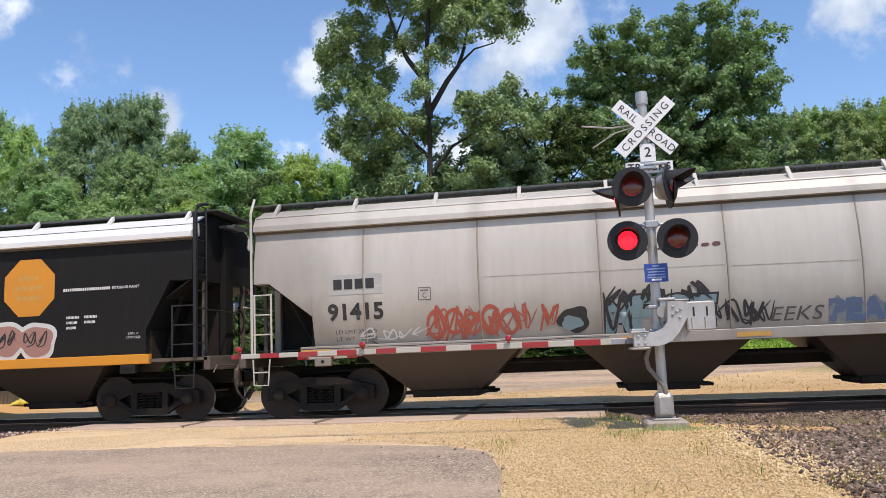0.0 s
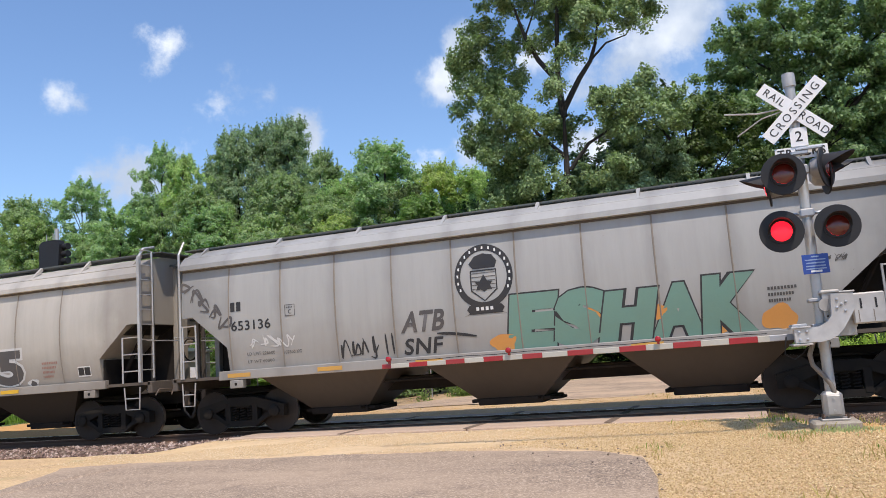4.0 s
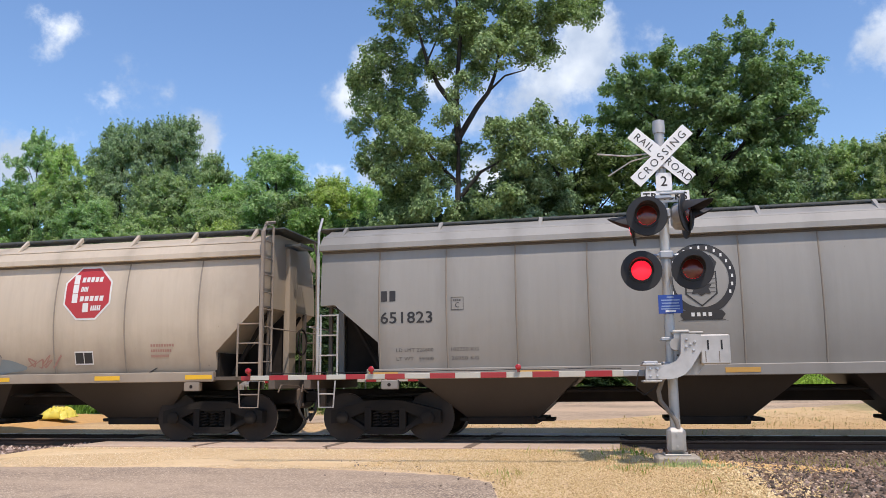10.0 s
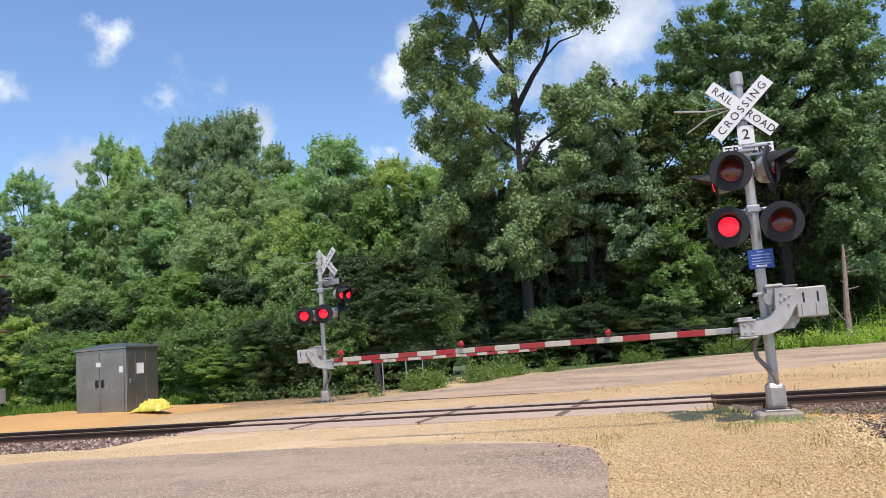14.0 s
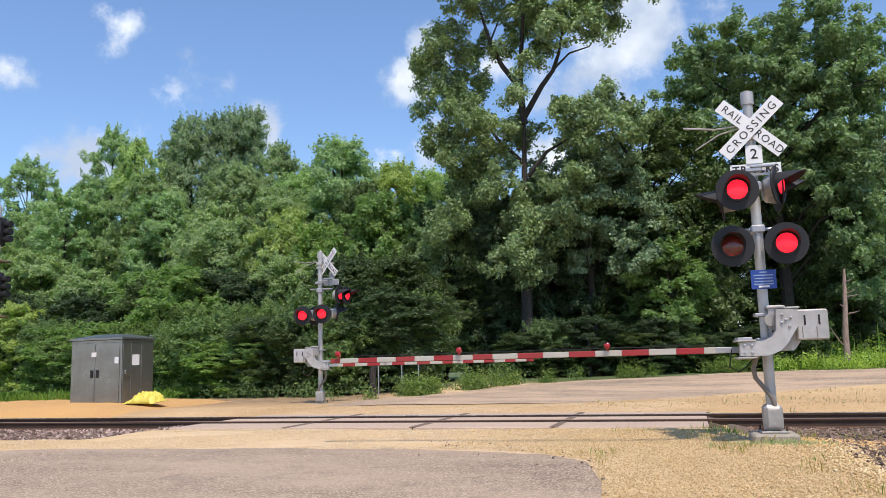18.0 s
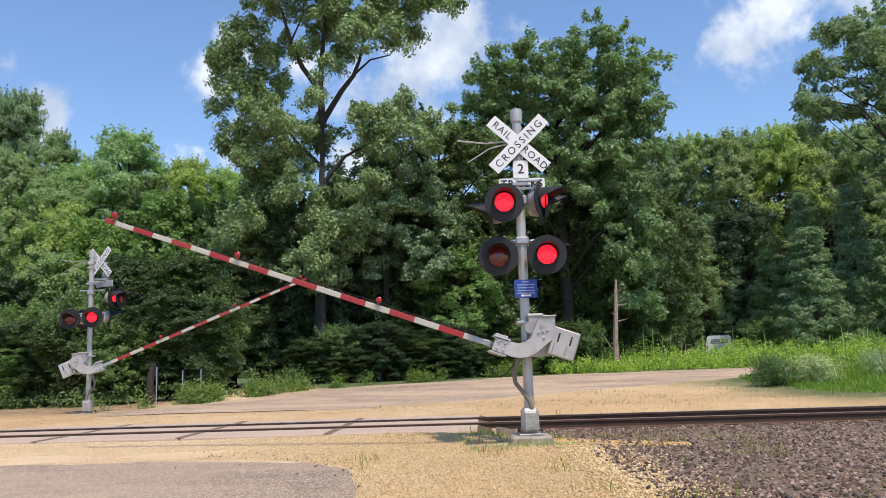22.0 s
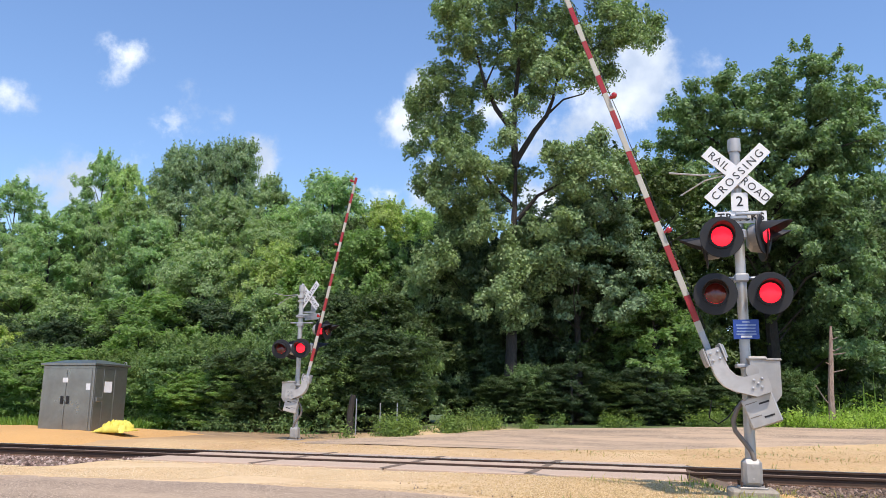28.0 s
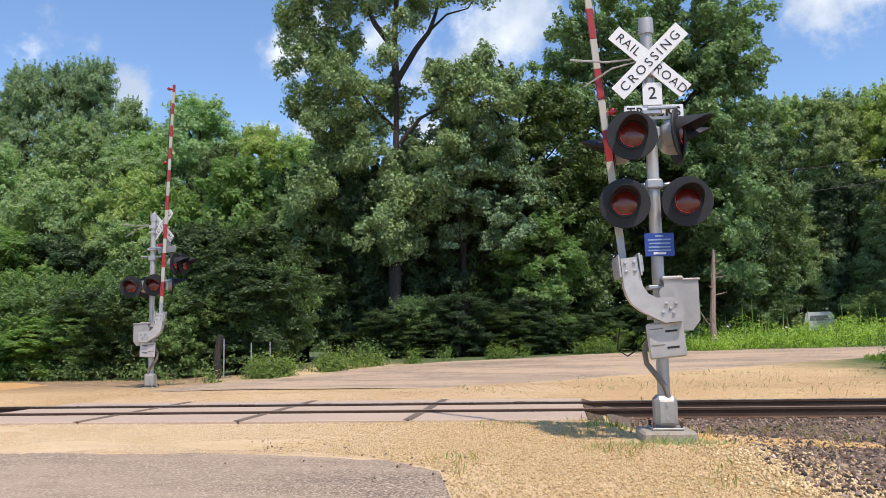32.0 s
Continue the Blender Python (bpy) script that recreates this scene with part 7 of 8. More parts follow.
    for x0, x1 in ((-3.95, -3.55), (-2.9, -2.3), (-1.6, -1.2), (-0.7, -0.2), (0.5, 1.75)):
        blob(c, (x0 + x1) / 2, 1.58, (x1 - x0) * 0.6, 0.2, INK_GREYBLUE, int(x0 * 9), 0.14, 0.0045)
    wild_word(c, "BRECKS", -3.72, 1.36, 1.42, 2.45, INK_OUTLINE, INK_SILVER, 0.07, 0.028, 0.0, INK_PALE, 5, None, 0.03)
    octagon(c, 3.49, 3.15, 0.59, DECALWHITE, DECALRED)
    for k, (x0, x1) in enumerate(((3.12, 3.85), (3.12, 3.5), (3.12, 3.92), (3.4, 3.85))):
        z = 3.45 - 0.21 * k
        bars(c, x0, x0 + 0.15, z - 0.09, z + 0.11, 1, DECALWHITE, 0.1, 0, 0.012, "emblem_mark")
        bars(c, x0 + 0.2, x1, z - 0.06, z + 0.05, 5, DECALWHITE, 0.25, 0.1, 0.012, "emblem_mark")
    small_door(c, 3.21, 3.66, 1.60, 1.89)
    data_lines(c, 5.05, 1.98, 0.56, 3, INK_PINK)
    tag(c, 2.0, 2.9, 1.55, 1.85, 4, 0.03, INK_PINK, 41)
    sill_marks(c, YEL, -7.0, -6.2, -3.9, -1.2, 1.4, 4.1, 6.6)
    # last car
    c = on_car("last")
    bars(c, -6.25, -5.9, 2.74, 2.95, 2, DECALBLACK, 0.28)
    letters(c, "651823", -6.26, -5.2, 2.30, 2.53, DECALBLACK, 0.015)
    plate_c(c, -4.7, 2.66)
    round_emblem(c, -0.13, 2.97)
    letters(c, "LD LMT 226600", -5.95, -5.2, 1.74, 1.81, DECALGREY, 0, name="stencil")
    letters(c, "LT WT   59400", -5.95, -5.2, 1.57, 1.64, DECALGREY, 0, name="stencil")
    letters(c, "102750 KG", -4.84, -4.3, 1.74, 1.81, DECALGREY, 0, name="stencil")
    letters(c, "26950 KG", -4.84, -4.3, 1.57, 1.64, DECALGREY, 0, name="stencil")
    for k in range(6):
        stroke(c, [(5.46 + 0.11 * k, 2.36 + 0.03 * (k % 2)), (5.55 + 0.09 * k, 2.14), (5.62 + 0.08 * k, 2.22), (5.72 + 0.06 * k, 1.92 + 0.04 * (k % 3))], 0.032, INK_ROSE, 0.006)
    data_lines(c, 4.83, 2.15, 0.6, 3, DECALBLACK)
    data_lines(c, 3.6, 1.7, 0.4, 2)
    data_lines(c, -0.75, 1.65, 0.4, 2)
    sill_marks(c, ORANGE, -6.2, -3.2, 0.5, 3.4, 6.3)


decorate()


def end_stencils(key):
    car, L = CAR[key]
    for k in range(9):
        w = 0.24 + 0.09 * ((k * 5) % 4)
        part("stencil_bar", Build().box(L / 2 + 0.002, L / 2 + 0.006, 0.42, 0.42 + w, 3.72 - 0.115 * k, 3.775 - 0.115 * k), DECALGREY, car)


for key in ("green", "plain", "last", "soo"):
    end_stencils(key)
last, L = CAR["last"]
marker = part("end_marker", Build().box(L / 2 + 0.5, L / 2 + 0.66, 0.12, 0.36, 0.98, 1.36, 0.02), MARKERRED, last, "red end-of-train marker box")
part("marker_stripe", Build().box(L / 2 + 0.661, L / 2 + 0.665, 0.16, 0.2, 1.0, 1.3), DECALWHITE, marker)
part("marker_hose", Build().tube([(L / 2 + 0.6, 0.2, 1.0), (L / 2 + 0.62, 0.1, 0.72), (L / 2 + 0.55, 0.0, 0.42)], 0.025, 6), HOSE, last)


# ---- trees and plants ----
LEAF_MAPLE = leaf_material("maple_leaves", (0.086, 0.141, 0.066), (0.292, 0.402, 0.180))
LEAF_POPLAR = leaf_material("cottonwood_leaves", (0.083, 0.131, 0.071), (0.282, 0.377, 0.210), 0.24)
LEAF_LIGHT = leaf_material("young_leaves", (0.15, 0.222, 0.118), (0.43, 0.55, 0.31), 0.48)
LEAF_MID = leaf_material("elm_leaves", (0.139, 0.196, 0.099), (0.412, 0.501, 0.263), 0.46)
LEAF_ASH = leaf_material("dark_ash_leaves", (0.10, 0.15, 0.10), (0.315, 0.405, 0.255), 0.4)
LEAF_PINE = leaf_material("dark_pine_needles", (0.121, 0.185, 0.110), (0.316, 0.403, 0.237), 0.35)
LEAF_FAR = leaf_material("distant_oak_leaves", (0.109, 0.157, 0.097), (0.322, 0.398, 0.242), 0.35)
# leaf colour lowered to carry the shade under the canopy
LEAF_SHADE = leaf_material("shade_darkened_leaves", (0.030, 0.051, 0.024), (0.085, 0.128, 0.056))
LEAF_BRIGHT = leaf_material("box_elder_leaves", (0.095, 0.16, 0.05), (0.26, 0.37, 0.135), 0.48)
# darker leaf copy: shade of the overhanging crowns is in the colour
LEAF_UNDER_SHADE = leaf_material("shade_darkened_under_leaves", (0.043, 0.068, 0.027), (0.134, 0.185, 0.064), 0.35)
LEAF_BUSH = leaf_material("dogwood_leaves", (0.065, 0.108, 0.042), (0.21, 0.30, 0.115), 0.4)
LEAF_GRASS = leaf_material("grass_blades", (0.10, 0.17, 0.022), (0.20, 0.30, 0.05), 0.4)
LEAF_SAGE = leaf_material("grey_green_weeds", (0.22, 0.28, 0.17), (0.4, 0.46, 0.31), 0.3)
LEAF_LAWN = leaf_material("lush_grass_blades", (0.14, 0.22, 0.03), (0.29, 0.40, 0.075), 0.45)
LEAF_DRY = leaf_material("dry_weed_stems", (0.22, 0.18, 0.06), (0.40, 0.33, 0.14), 0.3)
BARK = bark_material("grey_bark", (0.02, 0.017, 0.014), (0.062, 0.052, 0.044))
LEAF_WEED = leaf_material("bright_weed_leaves", (0.21, 0.31, 0.055), (0.44, 0.57, 0.15), 0.5)
DEADWOOD = bark_material("bare_dead_wood", (0.19, 0.13, 0.10), (0.42, 0.31, 0.25))


def quads_mesh(name, v, mat):
    """A mesh of loose leaves with three or four corners; v is count x corners x 3."""
    count, k = v.shape[:2]
    me = bpy.data.meshes.new(name)
    me.vertices.add(count * k)
    me.vertices.foreach_set("co", np.ascontiguousarray(v, dtype=np.float32).reshape(-1))
    me.loops.add(count * k)
    me.loops.foreach_set("vertex_index", np.arange(count * k, dtype=np.int32))
    me.polygons.add(count)
    me.polygons.foreach_set("loop_start", np.arange(0, count * k, k, dtype=np.int32))
    me.update()
    me.validate()
    me.materials.append(mat)
    return me


def foliage(name, sprays, count, size, mat, seed, flat=0.62, up=0.42, three=False):
    """Leaves in flattened sprays (x, y, z, radius): each spray is a loose, slightly drooping cluster whose leaves face outwards and up."""
    rg = np.random.default_rng(seed)
    sp = np.array(sprays, float)
    pick = rg.choice(len(sp), count, p=sp[:, 3] ** 2 / (sp[:, 3] ** 2).sum())
    off = rg.normal(size=(count, 3)) * 0.5
    r = np.linalg.norm(off, axis=1)
    off *= np.minimum(1.0, 1.15 / np.maximum(r, 1e-6))[:, None]
    off[:, 2] = off[:, 2] * flat - 0.22 * (off[:, 0] ** 2 + off[:, 1] ** 2)
    p = sp[pick, :3] + off * sp[pick, 3:4]
    c = sp[:, :3].mean(0)
    outw = p - c
    outw[:, 2] *= 0.4
    outw /= np.linalg.norm(outw, axis=1)[:, None] + 1e-6
    nrm = outw * 0.3 + off * 0.55 + rg.normal(size=(count, 3)) * 0.42 + np.array([0, 0, up])
    nrm /= np.linalg.norm(nrm, axis=1)[:, None]
    a = np.cross(nrm, rg.normal(size=(count, 3)))
    a /= np.linalg.norm(a, axis=1)[:, None]
    b = np.cross(nrm, a)
    s = size * (0.55 + 0.8 * rg.random(count))[:, None]
    if three:
        v = np.stack([p - a * s + b * s * 0.45, p - a * s * 0.6 - b * s * 0.7, p + a * s * 1.25], 1)
        return quads_mesh(name, v, mat)
    v = np.empty((count, 4, 3))
    v[:, 0], v[:, 2] = p - a * s, p + a * s * 1.1
    v[:, 1], v[:, 3] = p + b * s * 0.6 + nrm * s * 0.2, p - b * s * 0.6 + nrm * s * 0.2
    return quads_mesh(name, v, mat)


def lobe_sprays(rg, lobes, spray, per=9.0, shoots=3, reach=0.45):
    """Leaf sprays on lobes (x, y, z, radius): bunches over each lobe's outside, with leafy shoots standing out of its upper half."""
    out = []
    for x, y, z, r in lobes:
        for _ in range(max(3, int(per * r * r))):
            d = Vector((rg.gauss(0, 1), rg.gauss(0, 1), rg.gauss(0.25, 0.8))).normalized()
            q = r * (0.45 + 0.6 * rg.random() ** 0.6)
            c = Vector((x, y, z)) + Vector((d.x * q, d.y * q, d.z * q * 0.82))
            for _ in range(3):
                e = spray * rg.uniform(0.55, 1.0)
                out.append((c.x + rg.gauss(0, 0.5) * spray, c.y + rg.gauss(0, 0.5) * spray, c.z + rg.gauss(0, 0.35) * spray, e))
        for _ in range(shoots):
            d = Vector((rg.gauss(0, 0.7), rg.gauss(0, 0.7), rg.uniform(0.5, 1.3))).normalized()
            tip = (d + Vector((0, 0, 0.5))).normalized()
            for k in range(4):
                c = Vector((x, y, z)) + d * r * 0.9 + tip * (reach * r * k / 3)
                out.append((c.x, c.y, c.z, spray * (0.62 - 0.13 * k)))
    return out


def wild_lobes(rg, top, width, base, n, shape):
    """Lobes of a crown that is not any one tree: round-topped or cone, uneven in reach."""
    out = []
    for i in range(n):
        k = ((i + rg.random()) / n) ** 0.85
        z = base + (top - base) * k
        if shape == "cone":
            w = width * (1.02 - k)
            r = width * (0.16 + 0.1 * (1 - k)) * rg.uniform(0.7, 1.25)
        else:
            w = width * (0.72 + 0.28 * math.sin(math.pi * k)) if k < 0.6 else width * math.sqrt(max(0.05, 1 - ((k - 0.6) / 0.42) ** 2))
            r = width * 0.36 * rg.uniform(0.65, 1.2)
        a, q = i * 2.4 + rg.uniform(-0.6, 0.6), max(0.0, w - 0.8 * r) * rg.uniform(0.6, 1.15)
        out.append((q * math.cos(a), q * math.sin(a), min(z, top - r * 0.85), r))
    return out


def limbs(trunk_h, r0, sprays, rg, count, lean=(0, 0), fine=1.0):
    """A tapered, slightly bent trunk with limbs that reach out to some of the sprays."""
    b, arms = Build(), []
    pts = [Vector((0, 0, -0.3)), Vector((lean[0] * 0.2 + r0 * 0.3, lean[1] * 0.2, trunk_h * 0.25)), Vector((lean[0] * 0.45, lean[1] * 0.45 + r0 * 0.4, trunk_h * 0.5)), Vector((lean[0] * 0.75, lean[1] * 0.75, trunk_h * 0.78)), Vector((lean[0], lean[1], trunk_h))]
    b.tube(pts, [r0 * 1.2, r0 * 0.92, r0 * 0.72, r0 * 0.45, r0 * 0.12], 9)

    def on_trunk(z):
        k = min(0.999, max(0.0, z / trunk_h)) * 4
        i = int(k)
        return pts[i].lerp(pts[i + 1], k - i) if i < 4 else pts[4]
    reach = [s for s in sprays if fine == 1.0 or math.hypot(s[0], s[1]) < 2.6]
    for s in rg.sample(reach, min(count, len(reach))):
        end = Vector(s[:3])
        start = on_trunk(max(0.3 * end.z, end.z - (0.5 + (0.55 if fine == 1.0 else 0.9) * math.hypot(end.x, end.y)) - rg.random()))
        mid = start.lerp(end, 0.55) + Vector((rg.uniform(-0.5, 0.5), rg.uniform(-0.5, 0.5), rg.uniform(-0.05, 0.2) * (end - start).length))
        rr = r0 * fine * (0.16 + 0.16 * rg.random())
        arms.append(Build().tube([start, mid, end], [rr, rr * 0.6, rr * 0.18], 5, caps=False))
    return b, arms


def make_tree(name, label, m, sprays, count, size, mat, trunk_h, r0, seed, lean=(0, 0), group="", limb_count=40, flat=0.62, three=False, fine=1.0):
    rg = random.Random(seed)
    t = thing(name, label, "tree", m, group)
    bole, arms = limbs(trunk_h, r0, sprays, rg, limb_count, lean, fine)
    if three:
        for b in arms:
            bole.add(b.v, b.f)
    tr = part("trunk", bole, BARK, t, smooth=True)
    if not three:
        for b in arms:
            part("limb", b, BARK, tr, smooth=True)
    part("crown", foliage("crown", sprays, count, size, mat, seed, flat, three=three), None, t)
    return t


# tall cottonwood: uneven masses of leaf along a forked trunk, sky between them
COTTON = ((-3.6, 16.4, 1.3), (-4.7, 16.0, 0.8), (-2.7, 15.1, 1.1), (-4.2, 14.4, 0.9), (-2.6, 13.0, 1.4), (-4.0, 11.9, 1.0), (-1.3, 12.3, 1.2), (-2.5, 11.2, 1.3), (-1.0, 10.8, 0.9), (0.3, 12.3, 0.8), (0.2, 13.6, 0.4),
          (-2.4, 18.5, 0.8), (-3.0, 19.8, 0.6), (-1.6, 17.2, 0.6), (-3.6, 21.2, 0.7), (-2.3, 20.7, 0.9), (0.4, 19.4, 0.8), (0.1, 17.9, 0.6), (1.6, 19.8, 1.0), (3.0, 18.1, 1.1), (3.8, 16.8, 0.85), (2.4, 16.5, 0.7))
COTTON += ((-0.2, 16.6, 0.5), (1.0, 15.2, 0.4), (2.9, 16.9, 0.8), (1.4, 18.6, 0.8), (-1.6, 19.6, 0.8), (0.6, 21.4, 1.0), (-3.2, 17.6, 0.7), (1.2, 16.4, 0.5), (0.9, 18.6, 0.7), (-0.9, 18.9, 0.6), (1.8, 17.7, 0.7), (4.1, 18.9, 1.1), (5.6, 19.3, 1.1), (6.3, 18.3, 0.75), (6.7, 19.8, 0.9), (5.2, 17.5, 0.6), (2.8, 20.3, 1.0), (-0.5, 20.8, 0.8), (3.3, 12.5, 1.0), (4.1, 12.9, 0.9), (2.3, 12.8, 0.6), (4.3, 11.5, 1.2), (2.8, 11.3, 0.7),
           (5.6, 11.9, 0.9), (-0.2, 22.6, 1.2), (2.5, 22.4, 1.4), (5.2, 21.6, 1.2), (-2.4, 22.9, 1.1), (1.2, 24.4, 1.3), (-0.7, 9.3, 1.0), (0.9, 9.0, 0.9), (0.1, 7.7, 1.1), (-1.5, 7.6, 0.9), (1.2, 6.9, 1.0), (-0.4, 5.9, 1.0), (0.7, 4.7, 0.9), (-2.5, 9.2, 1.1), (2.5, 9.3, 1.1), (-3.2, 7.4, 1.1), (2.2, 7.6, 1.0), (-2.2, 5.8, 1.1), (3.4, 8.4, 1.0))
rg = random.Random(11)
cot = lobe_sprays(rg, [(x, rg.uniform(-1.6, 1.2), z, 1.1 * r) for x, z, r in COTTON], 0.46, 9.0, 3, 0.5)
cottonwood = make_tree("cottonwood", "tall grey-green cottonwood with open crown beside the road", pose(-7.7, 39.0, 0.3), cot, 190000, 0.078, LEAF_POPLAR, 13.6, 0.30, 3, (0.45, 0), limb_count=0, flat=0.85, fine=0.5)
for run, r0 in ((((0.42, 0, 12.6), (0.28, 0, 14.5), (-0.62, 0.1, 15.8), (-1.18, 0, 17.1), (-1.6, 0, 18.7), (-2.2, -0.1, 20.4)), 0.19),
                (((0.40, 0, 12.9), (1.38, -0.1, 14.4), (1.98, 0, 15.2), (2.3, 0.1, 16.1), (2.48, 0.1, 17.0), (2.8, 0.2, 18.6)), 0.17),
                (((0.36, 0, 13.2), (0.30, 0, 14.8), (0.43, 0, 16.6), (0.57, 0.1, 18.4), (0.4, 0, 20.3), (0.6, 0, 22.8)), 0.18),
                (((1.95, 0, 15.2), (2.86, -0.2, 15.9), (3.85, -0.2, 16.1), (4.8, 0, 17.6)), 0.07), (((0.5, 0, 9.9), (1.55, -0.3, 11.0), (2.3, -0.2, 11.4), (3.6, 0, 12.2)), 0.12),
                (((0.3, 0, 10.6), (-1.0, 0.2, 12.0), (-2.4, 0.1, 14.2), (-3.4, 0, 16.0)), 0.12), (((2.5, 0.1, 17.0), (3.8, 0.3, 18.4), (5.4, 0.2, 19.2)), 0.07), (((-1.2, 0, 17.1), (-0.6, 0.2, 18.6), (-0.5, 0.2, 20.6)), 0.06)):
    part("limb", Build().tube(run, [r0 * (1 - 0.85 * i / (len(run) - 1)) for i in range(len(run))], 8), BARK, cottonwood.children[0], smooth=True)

# broad maple, taller on one side
MAPLE = ((2.1, 19.4, 1.1), (3.4, 18.8, 1.1), (0.6, 18.2, 1.5), (2.3, 17.4, 1.7), (4.0, 17.0, 1.5), (5.6, 17.4, 0.8), (5.0, 15.8, 1.2), (5.6, 14.4, 1.0), (3.9, 14.8, 1.7), (-1.4, 18.5, 1.3), (-2.8, 17.6, 1.3), (-4.2, 16.9, 1.3), (-4.6, 15.2, 1.3), (-2.5, 15.6, 2.0), (0.2, 15.5, 2.0))
MAPLE += ((1.9, 14.5, 2.0), (3.8, 12.1, 1.7), (4.9, 12.7, 1.0), (1.8, 11.0, 2.0), (-0.6, 12.4, 2.0), (-2.6, 12.5, 1.8), (-4.3, 12.8, 1.5), (-5.6, 13.7, 1.1), (-6.0, 12.1, 1.3), (3.0, 9.0, 1.8), (4.1, 10.3, 1.2), (-1.7, 9.6, 1.8), (-4.0, 9.5, 2.0), (3.4, 6.0, 1.6), (4.6, 8.0, 1.2), (3.8, 4.0, 1.3))
rg = random.Random(5)
maple = lobe_sprays(rg, [(x, sy * (1.6 + 0.5 * rg.random()) * math.sqrt(max(0.1, 1 - (x / 7.5) ** 2)) - 0.6, z, r) for x, z, r in MAPLE for sy in (-1.1, 0.6)], 0.5, 4.6, 3, 0.5)
make_tree("maple", "broad dark green maple with an uneven crown", pose(5.1, 48.0, 0.3), maple, 150000, 0.1, LEAF_MAPLE, 16.5, 0.38, 8, limb_count=50)
LOW = ((0.0, 12.6, 1.4), (1.6, 11.6, 1.4), (-1.8, 11.4, 1.4), (0.4, 10.2, 1.8), (-2.6, 9.4, 1.5), (2.6, 9.2, 1.5), (0.0, 7.6, 1.8), (-2.4, 6.6, 1.6), (2.4, 6.4, 1.6), (0.2, 4.8, 1.8), (-2.2, 3.6, 1.5), (2.3, 3.4, 1.5), (0.0, 2.2, 1.5))
rg = random.Random(6)
make_tree("maple", "leafy maple beside the broad one, lower and smaller", pose(-2.0, 43.5, 0.3), lobe_sprays(rg, [(x * 1.3, sy * 1.5, z, r) for x, z, r in LOW for sy in (-1, 0.7)], 0.46, 4.6, 3, 0.5), 76000, 0.095, LEAF_UNDER_SHADE, 11.0, 0.26, 9, limb_count=40)
make_tree("cottonwood", "young grey-green cottonwood under the tall one", pose(-4.6, 41.0, 0.3), lobe_sprays(random.Random(12), [(x * 1.05, sy * 1.1, z * 0.84, r) for x, z, r in LOW if z > 6 for sy in (-1, 0.5)], 0.4, 4.6, 3, 0.6), 60000, 0.08, LEAF_POPLAR, 10.0, 0.2, 19, limb_count=30)
OAK = ((-5.6, 21.1, 1.4), (-6.5, 18.6, 1.4), (-6.1, 17.3, 1.0), (-3.9, 22.8, 1.8), (-2.1, 23.7, 1.6), (0.1, 24.6, 2.0), (0.9, 22.1, 2.4), (-2.1, 21.2, 1.8), (-0.8, 18.7, 2.0), (-4.3, 19.9, 1.6), (-3.4, 17.4, 1.6), (0.9, 16.7, 2.0), (-0.8, 14.2, 1.8), (3.1, 22.5, 2.6), (4.4, 18.4, 3.0), (3.6, 14.2, 2.6), (1.4, 10.0, 2.2), (2.7, 7.0, 2.4))
rg = random.Random(14)
make_tree("oak", "tall open-crowned tree at the edge of the field", pose(31.0, 58.0, 0.4), lobe_sprays(rg, [(x, sy * 1.6 * rg.random(), z, r * 0.92) for x, z, r in OAK for sy in (-1, 1)], 0.62, 2.3, 2, 0.4), 80000, 0.12, LEAF_FAR, 22.0, 0.36, 15, limb_count=45)

# woods: a few forms ten metres tall, copied along the edges at the height of the skyline
FORMS = []
for k, (name, lab, top, width, base, n, shape, mat, cnt, r0, spray, per, shoots, size) in enumerate((
        ("woodland_tree", "round-crowned green woodland tree", 16.0, 3.0, 3.5, 46, "round", LEAF_MID, 62000, 0.2, 0.44, 7.0, 3, 0.088),
        ("woodland_tree", "slender light green woodland tree with open crown", 16.0, 2.6, 4.5, 32, "round", LEAF_LIGHT, 34000, 0.16, 0.42, 5.5, 4, 0.09),
        ("woodland_tree", "light green woodland tree with broad crown", 16.0, 3.0, 3.5, 44, "round", LEAF_LIGHT, 58000, 0.2, 0.46, 7.0, 3, 0.088),
        ("woodland_tree", "dark green ash tree with upright leafy shoots", 16.0, 3.0, 3.5, 46, "round", LEAF_ASH, 62000, 0.2, 0.40, 7.0, 8, 0.08),
        ("conifer", "blue-green conifer at the field's edge", 10.0, 2.6, 0.8, 52, "cone", LEAF_PINE, 44000, 0.13, 0.36, 10.0, 4, 0.06),
        ("bush", "green leafy bush at the wood's edge", 4.0, 2.0, 0.4, 26, "round", LEAF_BUSH, 24000, 0.05, 0.28, 8.0, 5, 0.055),
        ("woodland_tree", "green tree in the wood, its leaf colour darkened as shade", 9.0, 2.6, 0.6, 34, "round", LEAF_SHADE, 40000, 0.14, 0.42, 6.0, 2, 0.078),
        ("woodland_tree", "bright green box elder with large leaf clusters", 9.0, 2.4, 0.6, 32, "round", LEAF_BRIGHT, 30000, 0.14, 0.44, 6.0, 3, 0.092),
        ("woodland_tree", "distant grey-green woodland tree", 16.0, 3.2, 3.0, 44, "round", LEAF_FAR, 44000, 0.2, 0.5, 6.0, 3, 0.1),
        ("woodland_tree", "young leafy elm low in the wood", 9.0, 2.4, 0.6, 34, "round", LEAF_MID, 38000, 0.12, 0.40, 7.0, 3, 0.078),
        ("woodland_tree", "young ash tree in the wood with shade put into its leaves", 9.0, 2.4, 0.6, 34, "round", LEAF_UNDER_SHADE, 40000, 0.12, 0.38, 7.0, 5, 0.076))):
    rgk = random.Random(40 + k)
